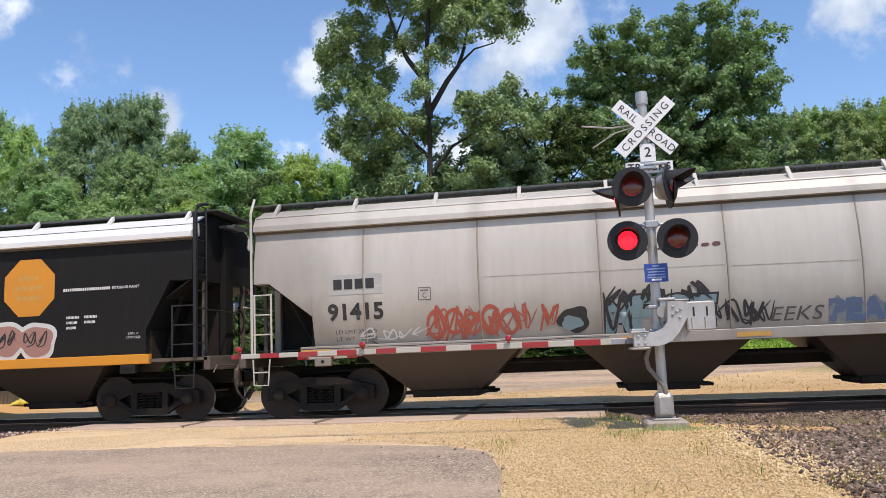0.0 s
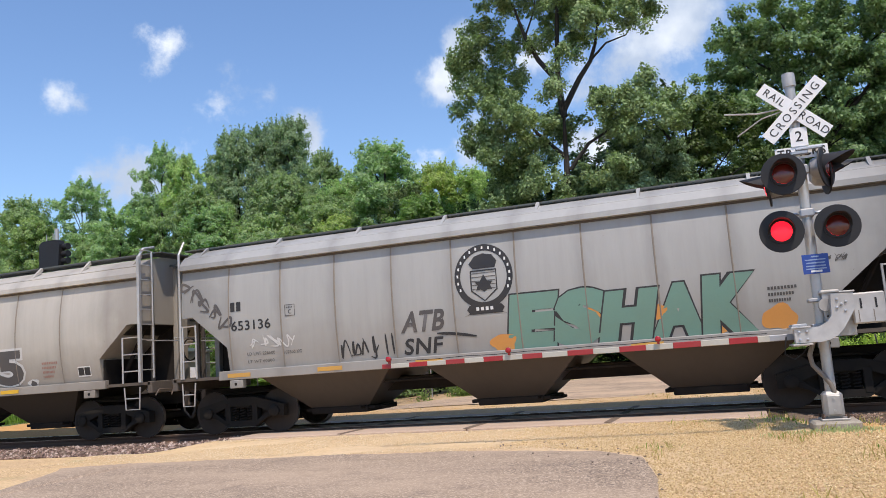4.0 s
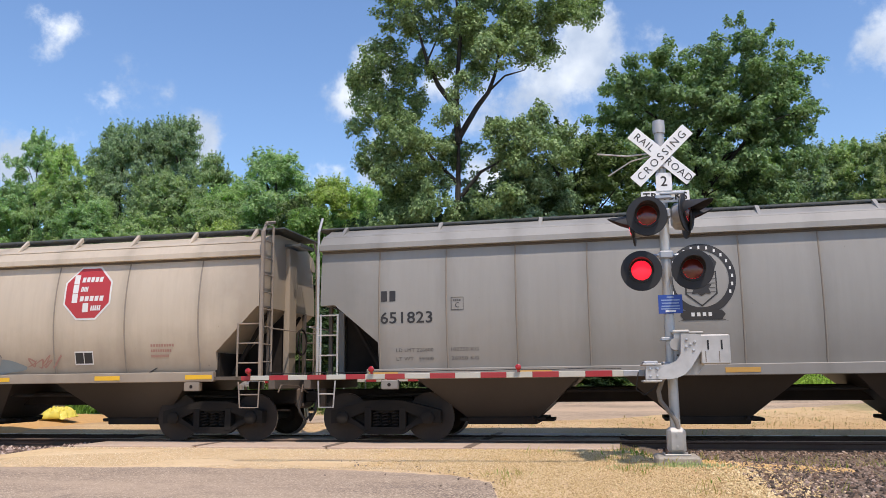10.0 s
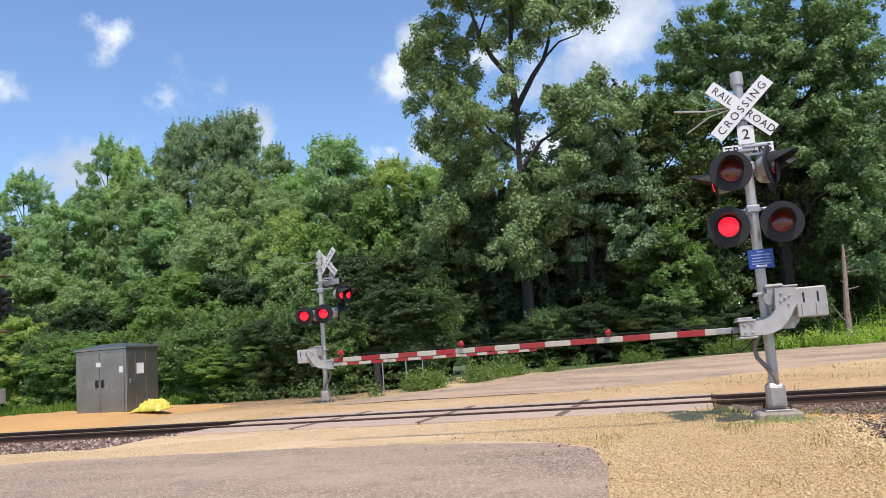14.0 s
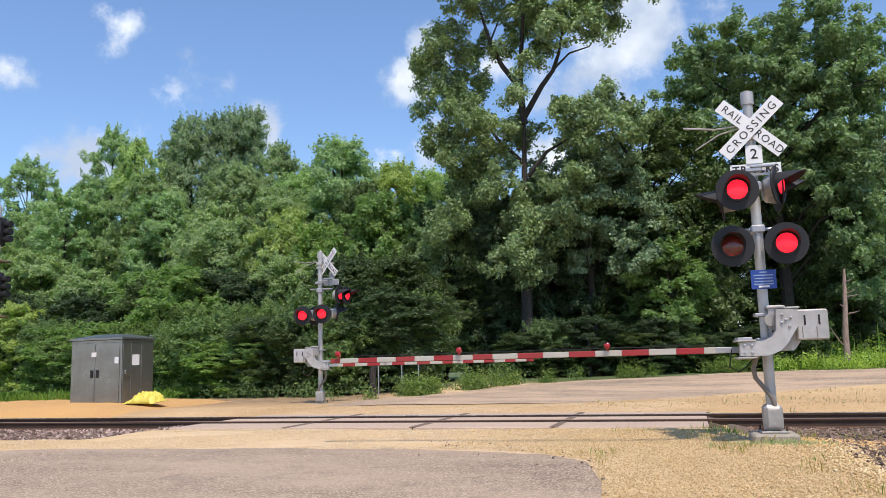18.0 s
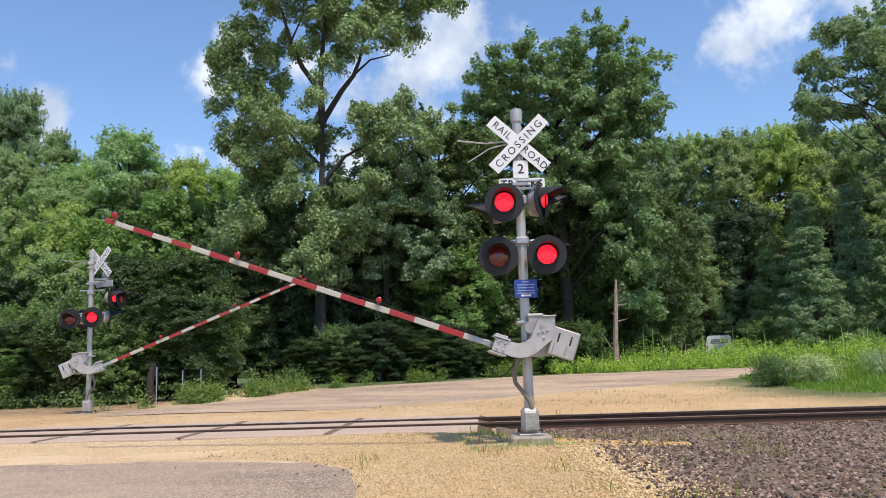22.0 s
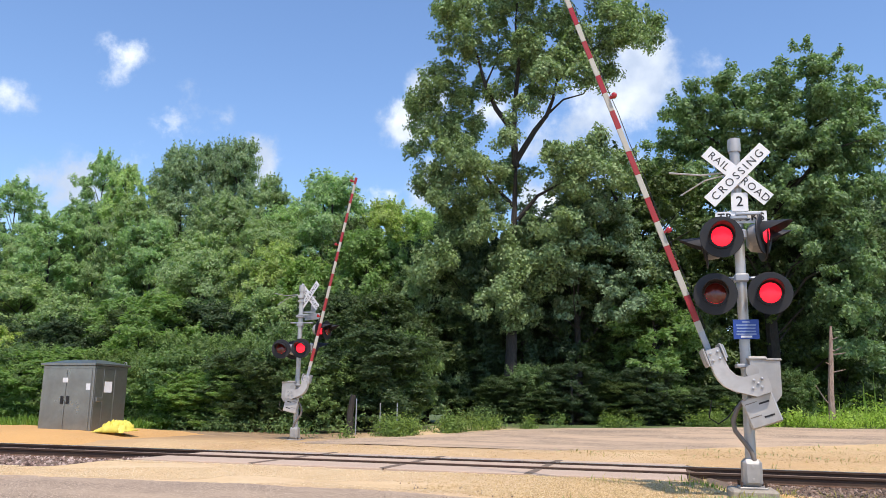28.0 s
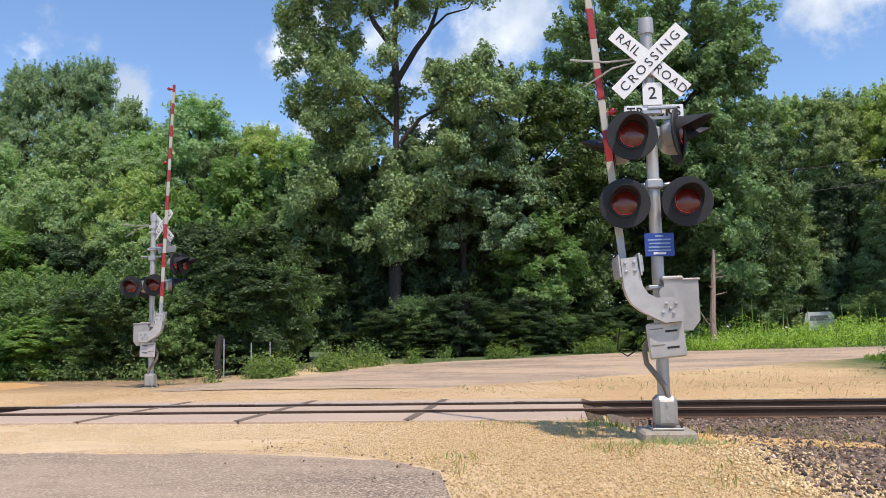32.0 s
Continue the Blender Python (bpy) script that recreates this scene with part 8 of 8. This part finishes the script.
    sprays = lobe_sprays(rgk, wild_lobes(rgk, top, width, base, n, shape), spray, per, shoots, 0.6)
    FORMS.append((top, width, make_tree(name, lab, pose(0, -500, 0), sprays, cnt, size, mat, top * 0.9, r0, 60 + k, group="bushes" if k == 5 else "woodland trees", limb_count=30, three=True)))
rg = random.Random(21)


def plant_tree(form, x, y, tall, half=None):
    """A copy of a form: tall in metres, half its width in metres; a low one of the tall kinds takes the young form."""
    if tall < 11.5:
        form = {0: 9, 2: 9, 3: 10}.get(form, form)
    top, width, src = FORMS[form]
    o = copy_thing(src, Matrix.Translation((x, y, height(x, y) - 0.1)) @ Matrix.Rotation(rg.random() * 6.28, 4, "Z"))
    s = tall / top
    w = (1.12 * half / width if half else s) * rg.uniform(0.96, 1.1)
    o.scale = (w, w, s)
    return o


# the skyline of the wood, tree by tree
for form, x, y, tall, half in ((3, -34.6, 51, 19.6, 2.2), (3, -30.2, 51.5, 19.7, 2.1), (3, -32.4, 52.5, 20.1, 2.2), (3, -36.8, 52.5, 18.8, 2.0), (1, -39.2, 48, 18.4, 2.0), (1, -36.6, 47.5, 17.2, 1.7), (1, -46.7, 48, 16.9, 2.4), (2, -41.2, 48.5, 15.0, 2.1), (0, -25.7, 48, 15.9, 1.9), (2, -21.2, 48, 15.8, 2.7), (0, -17.3, 48, 13.9, 1.9),
                               (2, -14.8, 48, 13.1, 2.0), (0, -12.4, 48, 13.2, 2.1), (0, -52.6, 48, 16.4, 2.4), (2, -58.3, 48, 17.4, 2.4), (0, -63.2, 48, 17.4, 2.4), (0, -28.6, 47, 14.6, 2.4), (2, -23.4, 46.5, 13.4, 2.1), (0, -34.9, 46.5, 14.6, 2.4), (0, -44.2, 47, 12.6, 2.0),
                               (0, -49.6, 46, 14.3, 2.2), (2, -55.4, 46, 14.2, 2.4)):
    plant_tree(form, x, y, tall, half)
# taller growth behind, which closes the gaps low down
for k in range(24):
    x = -70 + 2.6 * k
    plant_tree((0, 6, 3)[k % 3], x * 55 / 48.0, 55 + rg.uniform(-1.5, 1.5), rg.uniform(10.5, 13.0) - 2.0 * smooth(-30, -12, x), 2.8)
for k in range(9):
    plant_tree((0, 2, 0)[k % 3], -98 + 3.6 * k, 50 + rg.uniform(-1, 1), rg.uniform(16, 18), 3.2)
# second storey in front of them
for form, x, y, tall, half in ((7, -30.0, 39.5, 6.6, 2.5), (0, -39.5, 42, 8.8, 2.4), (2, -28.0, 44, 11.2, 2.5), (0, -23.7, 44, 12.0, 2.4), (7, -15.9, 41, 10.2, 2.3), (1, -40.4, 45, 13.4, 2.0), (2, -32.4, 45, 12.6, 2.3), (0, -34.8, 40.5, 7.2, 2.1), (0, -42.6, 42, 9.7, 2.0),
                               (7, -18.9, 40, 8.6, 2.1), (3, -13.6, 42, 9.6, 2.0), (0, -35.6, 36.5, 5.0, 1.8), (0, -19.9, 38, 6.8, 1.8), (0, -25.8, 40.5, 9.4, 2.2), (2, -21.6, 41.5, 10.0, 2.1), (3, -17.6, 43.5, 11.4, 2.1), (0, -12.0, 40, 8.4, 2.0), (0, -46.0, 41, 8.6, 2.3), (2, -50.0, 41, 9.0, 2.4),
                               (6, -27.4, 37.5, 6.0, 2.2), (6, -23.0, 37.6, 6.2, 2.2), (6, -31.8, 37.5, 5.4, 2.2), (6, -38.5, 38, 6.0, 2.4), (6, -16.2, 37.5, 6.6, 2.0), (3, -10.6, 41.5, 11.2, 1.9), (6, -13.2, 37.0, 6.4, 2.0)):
    plant_tree(form, x, y, tall, half)
# bushes along the edge
for k in range(30):
    x = -31 + 20.5 * k / 29
    y = 33.4 - 2.8 * smooth(-24, -15, x) + rg.uniform(-0.8, 0.8) + 1.5 * smooth(-12, -9, x)
    # towards the bend the shade-coloured form darkens the wood's foot
    plant_tree((5, 5, 7, 5)[k % 4] if x < -17 else (6, 5)[k % 2], x, y, rg.uniform(2.0, 4.2), rg.uniform(1.2, 1.9))
plant_tree(5, -20.3, 32.2, 3.4, 2.2), plant_tree(5, -18.6, 31.6, 2.6, 1.6)
for x, y, tall, half in ((-19.3, 30.6, 2.3, 1.5), (-17.2, 30.4, 3.0, 1.6), (-15.9, 30.9, 2.6, 1.4), (-24.6, 35.6, 6.3, 2.2), (-28.6, 34.2, 3.6, 1.8)):
    plant_tree(7, x, y, tall, half)
for k in range(14):
    plant_tree((6, 6, 3)[k % 3], -10.6 + 0.75 * k + rg.uniform(-0.3, 0.3), 40.4 + 0.9 * k + rg.uniform(-0.7, 0.7), rg.uniform(4.5, 8.0), 2.0)
for k in range(8):
    plant_tree((3, 0, 2)[k % 3], -13.0 + 1.7 * k, 53 + rg.uniform(-2, 2), rg.uniform(10.5, 12.0), 2.8)
for form, x, y, tall in ((6, -9.4, 40.6, 9.0), (6, -7.3, 41.0, 8.0), (6, -5.4, 42.2, 9.6), (3, -3.9, 43.4, 10.0), (7, -0.9, 41.2, 6.4), (6, 0.6, 44.0, 5.6), (6, -3.0, 42.4, 4.4)):
    plant_tree(form, x, y, tall, 2.0)
# under and behind the maple
for k in range(8):
    plant_tree((6, 3, 6)[k % 3], -5.0 + 2.3 * k, 47.5 + rg.uniform(-1, 2) + 0.6 * k, rg.uniform(8.5, 12.0), 2.7)
# background beyond the field: a tall row behind, conifers before it
for k in range(16):
    plant_tree((8, 8, 0)[k % 3], 8.0 + 2.4 * k, 75 + rg.uniform(-2, 2), rg.uniform(19.8, 21.4), 3.0)
for k in range(9):
    plant_tree((6, 8)[k % 2], 9.0 + 3.4 * k, 70 + rg.uniform(-1, 1), rg.uniform(9, 13), 3.0)
for form, x, y, tall, half in ((4, 15.2, 66, 13.9, 2.6), (4, 12.4, 64, 12.0, 2.4), (4, 18.2, 68, 11.6, 2.9), (4, 21.2, 68.5, 9.8, 2.6), (4, 23.0, 66, 9.9, 2.4), (4, 23.3, 58, 9.3, 3.2), (4, 28.1, 62, 12.8, 2.8), (4, 28.1, 57, 9.2, 2.8), (4, 19.8, 71, 12.6, 2.6), (4, 25.6, 65, 13.0, 2.6), (4, 32.5, 55, 8.0, 2.6), (4, 35.5, 58, 12, 2.8), (4, 38.5, 56, 9, 2.8), (8, 39.5, 62, 22, 4.2)):
    plant_tree(form, x, y, tall, half)
for k in range(5):
    plant_tree(5, 21.0 + 4.2 * k, 62 + rg.uniform(-1, 1), rg.uniform(2.2, 3.4), 1.8)
# low growth along the far side of the bend
for k in range(20):
    q = k / 19
    plant_tree((6, 6, 5, 6)[k % 4], -7.6 + 13.2 * q + rg.uniform(-0.4, 0.4), 35.2 + 8.0 * q + rg.uniform(0, 1.6), rg.uniform(1.0, 2.8), 1.3)
for _, _, o in FORMS:
    for c in list(o.children):
        bpy.data.objects.remove(c)
    bpy.data.objects.remove(o)

# bare dead trunk
dead = thing("dead_tree", "bare broken dead tree trunk with short snags", "tree", pose(6.95, 42.3, 0.35))
part("trunk", Build().tube([(0, 0, -0.2), (0.02, 0, 1.6), (0.14, 0.03, 3.2), (0.2, 0.02, 4.3), (0.22, 0, 4.75)], [0.17, 0.14, 0.11, 0.08, 0.05], 9), DEADWOOD, dead, smooth=True)
for z, dx, dz in ((2.6, 0.55, 0.12), (3.4, 0.6, 0.1), (3.55, 0.42, 0.2), (4.1, 0.3, 0.15), (2.9, -0.3, 0.15), (0.9, -0.75, 1.1)):
    part("snag", Build().tube([(0.08 + 0.03 * z, 0, z), (0.08 + 0.03 * z + dx * 0.5, -0.1, z + dz * 0.4), (0.08 + 0.03 * z + dx, -0.15, z + dz)], [0.04, 0.028, 0.012], 6), DEADWOOD, dead)


# ---- grass and weeds ----
def blades(name, label, count, place, tall, wide, mat, seed, lean=0.35):
    """A patch of upright blades; place(rg) gives x, y and a height factor, or None."""
    rg = np.random.default_rng(seed)
    pr = random.Random(seed)
    pts = []
    while len(pts) < count:
        q = place(pr)
        if q:
            pts.append((q[0], q[1], height(q[0], q[1]), q[2]))
    p = np.array(pts)
    n = len(p)
    ang = rg.random(n) * 6.283
    h = tall * p[:, 3] * (0.5 + 0.7 * rg.random(n))
    w = wide * (0.6 + 0.8 * rg.random(n))
    d = np.stack([np.cos(ang), np.sin(ang), np.zeros(n)], 1)
    tip = p[:, :3] + np.stack([rg.normal(size=n) * lean * h, rg.normal(size=n) * lean * h, h], 1)
    mid = p[:, :3] * 0.5 + tip * 0.5 + np.array([0, 0, 1]) * (0.08 * h)[:, None]
    v = np.empty((n, 4, 3))
    v[:, 0] = p[:, :3] - np.array([0, 0, 0.02])
    v[:, 1] = mid - d * w[:, None]
    v[:, 2] = tip
    v[:, 3] = mid + d * w[:, None]
    ob = new(name, quads_mesh(name, v, mat))
    return tagged(ob, label, "grass", kind="stuff")


def right_patch(pr):
    x, y = 8.5 + 14 * pr.random() ** 1.3, pr.uniform(21.2, 34)
    lim = max(9.8 + 0.9 * max(0, 24.5 - y), far_right(y) + 0.5) + 0.9 * noise.noise((x * 0.5, y * 0.5, 4))
    return (x, y, (0.35 + 0.65 * smooth(0, 5, x - lim)) * (0.7 + 0.5 * smooth(23, 30, y))) if x > lim else None


def wood_edge(pr):
    k = pr.random()
    x = -30 + 24 * k
    y = 31.5 - 2.9 * smooth(-24, -15, x) + 5.0 * smooth(-11, -6, x) + pr.gauss(0.3, 0.6)
    return (x, y, 0.4 + 0.8 * pr.random()) if noise.noise((x * 0.6, y * 0.6, 2)) > -0.1 and not in_far_road(x, y) else None


def left_grass(pr):
    return pr.uniform(-34, -20), pr.uniform(25.5, 31), 0.5 + 0.6 * pr.random()


def behind_field(pr):
    x = pr.uniform(3.5, 40)
    y = max(39.8 + 0.3 * (x - 4.5), 42.1 if x > 9 else 0) + 7.5 * pr.random() ** 1.3
    return x, min(y, 52), 0.45 + 0.7 * smooth(0, 3, y - 42) * pr.random() + 0.35 * noise.noise((x * 0.4, y * 0.4, 3))


def weed_bed(name, label, count, leaves, place, tall, size, mat, seed):
    """Leafy weeds: small upright sprays of leaves on the land."""
    pr = random.Random(seed)
    sprays = []
    while len(sprays) < count:
        q = place(pr)
        if q:
            top = tall * max(0.25, q[2])
            sprays.append((q[0], q[1], height(q[0], q[1]) + top * pr.random() ** 0.7, 0.22 + 0.2 * pr.random()))
    return tagged(new(name, foliage(name, sprays, leaves, size, mat, seed, 1.0, three=True)), label, "weeds", kind="stuff")


weed_bed("field_weeds", "bright green leafy weeds along the far side of the road", 2600, 42000, behind_field, 1.25, 0.06, LEAF_WEED, 31)
blades("field_weeds", "slender green weed blades in the field", 5000, behind_field, 1.15, 0.018, LEAF_GRASS, 29)
blades("field_stalks", "tall thin weed stalks in the field", 420, behind_field, 2.0, 0.03, LEAF_WEED, 30, 0.05)
blades("grass_patch", "bright green grass beside the track", 22000, right_patch, 0.42, 0.018, LEAF_LAWN, 33)
for k, (x, y, tall, half, mt, lab) in enumerate(((9.75, 27.6, 0.95, 0.75, LEAF_BUSH, "dark-stemmed green shrub in the grass by the track"), (11.2, 28.0, 0.85, 0.85, LEAF_SAGE, "pale grey-green sage bush in the grass"), (13.9, 28.2, 0.95, 1.2, LEAF_SAGE, "pale grey-green sage bush in the grass"),
                                                   (15.9, 28.4, 1.0, 1.2, LEAF_SAGE, "pale grey-green sage bush in the grass"), (18.3, 29.0, 1.0, 1.3, LEAF_SAGE, "pale grey-green sage bush in the grass"))):
    rgk = random.Random(90 + k)
    bush = thing("bush", lab, "bush", pose(x, y, height(x, y)), "bushes by the track")
    sp = [(rgk.gauss(0, 0.42) * half, rgk.gauss(0, 0.3) * half, tall * (0.15 + 0.8 * rgk.random() ** 0.8), 0.22) for _ in range(60)]
    part("crown", foliage("crown", sp, 7000, 0.032, mt, 90 + k, 1.3, three=True), None, bush)
    stems = Build()
    for q in sp[:14]:
        stems.tube([(q[0] * 0.2, q[1] * 0.2, -0.05), (q[0], q[1], q[2])], [0.012, 0.004], 4, caps=False)
    part("stem", stems, BARK, bush)
weed_bed("edge_weeds", "green leafy weeds at the foot of the wood", 420, 9000, wood_edge, 0.7, 0.05, LEAF_BUSH, 34)
def bend_edge(pr):
    y = pr.uniform(25.5, 38.0)
    x = far_left(y) - 0.1 - abs(pr.gauss(0, 0.5))
    return (x, y + 0.2, 0.25 + 0.8 * pr.random()) if noise.noise((x * 0.7, y * 0.7, 6)) > 0.08 else None


weed_bed("edge_weeds", "green weeds along the edge of the far road", 420, 12000, bend_edge, 0.6, 0.045, LEAF_BUSH, 42)
blades("grass_patch", "long grass along the edge of the far road", 1300, bend_edge, 0.4, 0.014, LEAF_BUSH, 43)
blades("grass_patch", "green grass behind the cabinet", 4000, left_grass, 0.45, 0.03, LEAF_GRASS, 35)


def mast_foot(pr):
    return 1.15 + pr.gauss(0, 0.45), 12.36 - abs(pr.gauss(0, 0.13)), 0.5 + 0.6 * pr.random()


def gravel_weeds(pr):
    x, y = pr.uniform(-1.6, 4.5), pr.uniform(8.0, 15.5)
    return (x, y, 0.5 + pr.random()) if noise.noise((x * 1.1, y * 1.1, 9)) > 0.22 and y > bend(x, (-3.2, 12.3), (-2.2, 11.8), (-1.4, 11.1), (-0.9, 9.6), (-0.5, 7.0)) else None


def panel_weeds(pr):
    return 0.45 + pr.gauss(0, 0.28), 14.1 + pr.gauss(0, 0.35), 0.6 + 0.7 * pr.random()


blades("foot_grass", "short green grass round the mast's concrete foot", 450, mast_foot, 0.08, 0.006, LEAF_SAGE, 36)
blades("gravel_weeds", "thin dry weeds in the gravel", 900, gravel_weeds, 0.12, 0.005, LEAF_DRY, 37, 0.5)
blades("gravel_weeds", "small green weeds in the gravel", 160, gravel_weeds, 0.10, 0.007, LEAF_GRASS, 38, 0.5)
def far_weeds(pr):
    x, y = pr.uniform(-3, 14), pr.uniform(19.6, 29)
    return (x, y, 0.5 + pr.random()) if noise.noise((x * 0.7, y * 0.9, 12)) > 0.12 and not in_far_road(x, y) else None


blades("gravel_weeds", "short dry grass on the gravel beyond the track", 500, far_weeds, 0.08, 0.009, LEAF_DRY, 40, 0.5)
blades("gravel_weeds", "short green grass on the gravel beyond the track", 220, far_weeds, 0.08, 0.01, LEAF_SAGE, 41, 0.5)
blades("foot_grass", "green weeds at the crossing's end", 80, panel_weeds, 0.11, 0.008, LEAF_GRASS, 39)


# ---- far van, fence posts, stump ----
VANWHITE = painted("white_car_paint", (0.72, 0.72, 0.70), 0.25, 0.0, 0.06)
# glass colour lightened to stand in for reflected sky
CARGLASS = painted("sky_reflection_tinted_glass", (0.16, 0.18, 0.20), 0.06, 0.0, 0.02)
van = thing("van", "white van parked beyond the weeds, seen from its end", "van", pose(18.2, 64.0, 0.45, 0, 0, -14))
part("body", Build().prism([(-1.0, 0.35), (1.0, 0.35), (1.02, 1.2), (0.86, 1.98), (0.7, 2.06), (-0.7, 2.06), (-0.86, 1.98), (-1.02, 1.2)], 0, 4.6), VANWHITE, van)
part("rear_window", Build().prism([(-0.66, 1.44), (0.66, 1.44), (0.58, 1.8), (-0.58, 1.8)], -0.012, 0.0), CARGLASS, van)
part("bumper", Build().box(-0.98, 0.98, -0.12, 0.0, 0.4, 0.62, 0.03), BLACK, van)
for x in (-0.9, 0.9):
    part("tail_light", Build().box(x - 0.07, x + 0.07, -0.02, 0.0, 0.95, 1.3, 0.01), REDGLASS, van)
    for y in (0.8, 3.7):
        part("wheel", Build().lathe([(0.34, -0.1), (0.35, 0.0), (0.34, 0.1)], 18, pose(x * 0.95, y, 0.34, 0, 90, 0)), BLACK, van)
for x, y, h_ in ((-10.95, 27.9, 1.5), (-10.3, 28.6, 1.3), (-9.65, 28.6, 1.3)):
    post = part("fence_post", Build().lathe([(0.022, -0.3), (0.022, h_ * 0.85)], 8, pose(x, y, height(x, y))), GALV, smooth=True)
    tagged(post, "thin pale metal fence post in the weeds", "fence post", "fence posts")
stump = part("broken_post", Build().tube([(-11.2, 28.0, -0.3), (-11.22, 28.0, 0.8), (-11.12, 28.0, 1.45)], [0.13, 0.12, 0.10], 10), BARK, smooth=True)
tagged(stump, "short dark weathered wooden post among weeds", "post")


# thin power cables high over the field
for (xa, za), (xb, zb) in (((13.0, 11.2), (34.0, 13.5)), ((13.5, 9.7), (36.0, 12.6))):
    pts = [(xa + (xb - xa) * k / 12, 56.0, za + (zb - za) * k / 12 - 0.25 * math.sin(math.pi * k / 12)) for k in range(13)]
    tagged(part("overhead_cable", Build().tube(pts, 0.02, 5), BLACK), "thin black overhead cable before the trees", "cable", "overhead cables")


# ---- what moves ----
NEAR_UP = [(0, 0), (20.15, 0), (20.5, 3.3), (21, 8.7), (21.5, 14.1), (22, 19.6), (22.5, 24.6), (23, 29.1), (23.5, 33.7), (24, 38.3), (24.5, 42.9), (25, 47.1), (25.5, 51.2), (26.5, 59.5), (27.5, 67.2), (28, 71), (28.5, 75.2), (29, 79), (29.5, 82), (30, 84), (30.5, 84.8), (31, 85), (32, 85)]
FAR_UP = [(0, 0), (20.2, 0), (20.5, 3.5), (21, 10), (21.5, 16), (22, 21.8), (22.5, 27), (23, 31.5), (23.5, 36), (24, 41), (24.5, 46), (25, 51), (25.5, 55.5), (26.5, 65), (27.5, 74), (28, 78), (28.5, 81.5), (29, 84.5), (29.5, 86.5), (30, 87.5), (32, 87.5)]


def motions():
    for key, c, x0, L in CARS:
        walk(c, [(t, pose(x0 - SPEED * t - 0.045 * max(0, min(t, 12.5) - 9) ** 2 - 0.315 * max(0, t - 12.5), TRACK_Y, 0)) for t in (0, 8, 9, 9.5, 10, 10.5, 11, 11.5, 12, 12.5, 16, 24, 32)])
    turn = math.degrees(SPEED / FPS / 0.457)
    for ws, off in WHEELSETS:
        walk(ws, [(k / FPS, pose(off, 0, 0.457, 0, -turn * k, 0)) for k in range(0, 32 * FPS + 1)])
    lit = {"a": [(0.0, 0.1)] + [(k - 0.4, k + 0.1) for k in range(1, 15)] + [(k + 0.25, k + 0.75) for k in range(15, 28)], "b": [(0.1, 0.6)] + [(k + 0.1, k + 0.6) for k in range(1, 14)] + [(14.1, 15.25)] + [(k - 0.25, k + 0.25) for k in range(16, 28)] + [(27.75, 28.15)],
           "c": [(k - 0.45, k + 0.1) for k in range(1, 19)] + [(k - 0.55, k - 0.06) for k in range(19, 29)], "d": [(k + 0.06, k + 0.5) for k in range(0, 13)] + [(k - 0.1, k + 0.5) for k in range(13, 19)] + [(k - 0.1, k + 0.42) for k in range(19, 28)] + [(27.9, 28.15)]}
    for drum, pair in LAMP_DRUMS:
        angle, rows = (180.0 if pair == "a" else 0.0), []
        rows.append((0.0, angle))
        ends = sorted(q for span in lit[pair] for q in span if q > 0)
        for q in ends:
            k = round(q * FPS)
            for i in range(4):
                rows.append(((k + i - 1) / FPS, angle + 60.0 * i))
            angle += 180.0
        rows.append((32.0, angle))
        x, y, z = drum.location
        walk(drum, [(t, pose(x, y, z, 0, 0, a)) for t, a in rows])
    px, pz = PIVOT
    for arm, side, rows in ((near_arm, 1, NEAR_UP), (far_arm, -1, FAR_UP)):
        walk(arm, [(t, pose(px * side, 0, pz, 0, a * side, 0)) for t, a in rows])


motions()
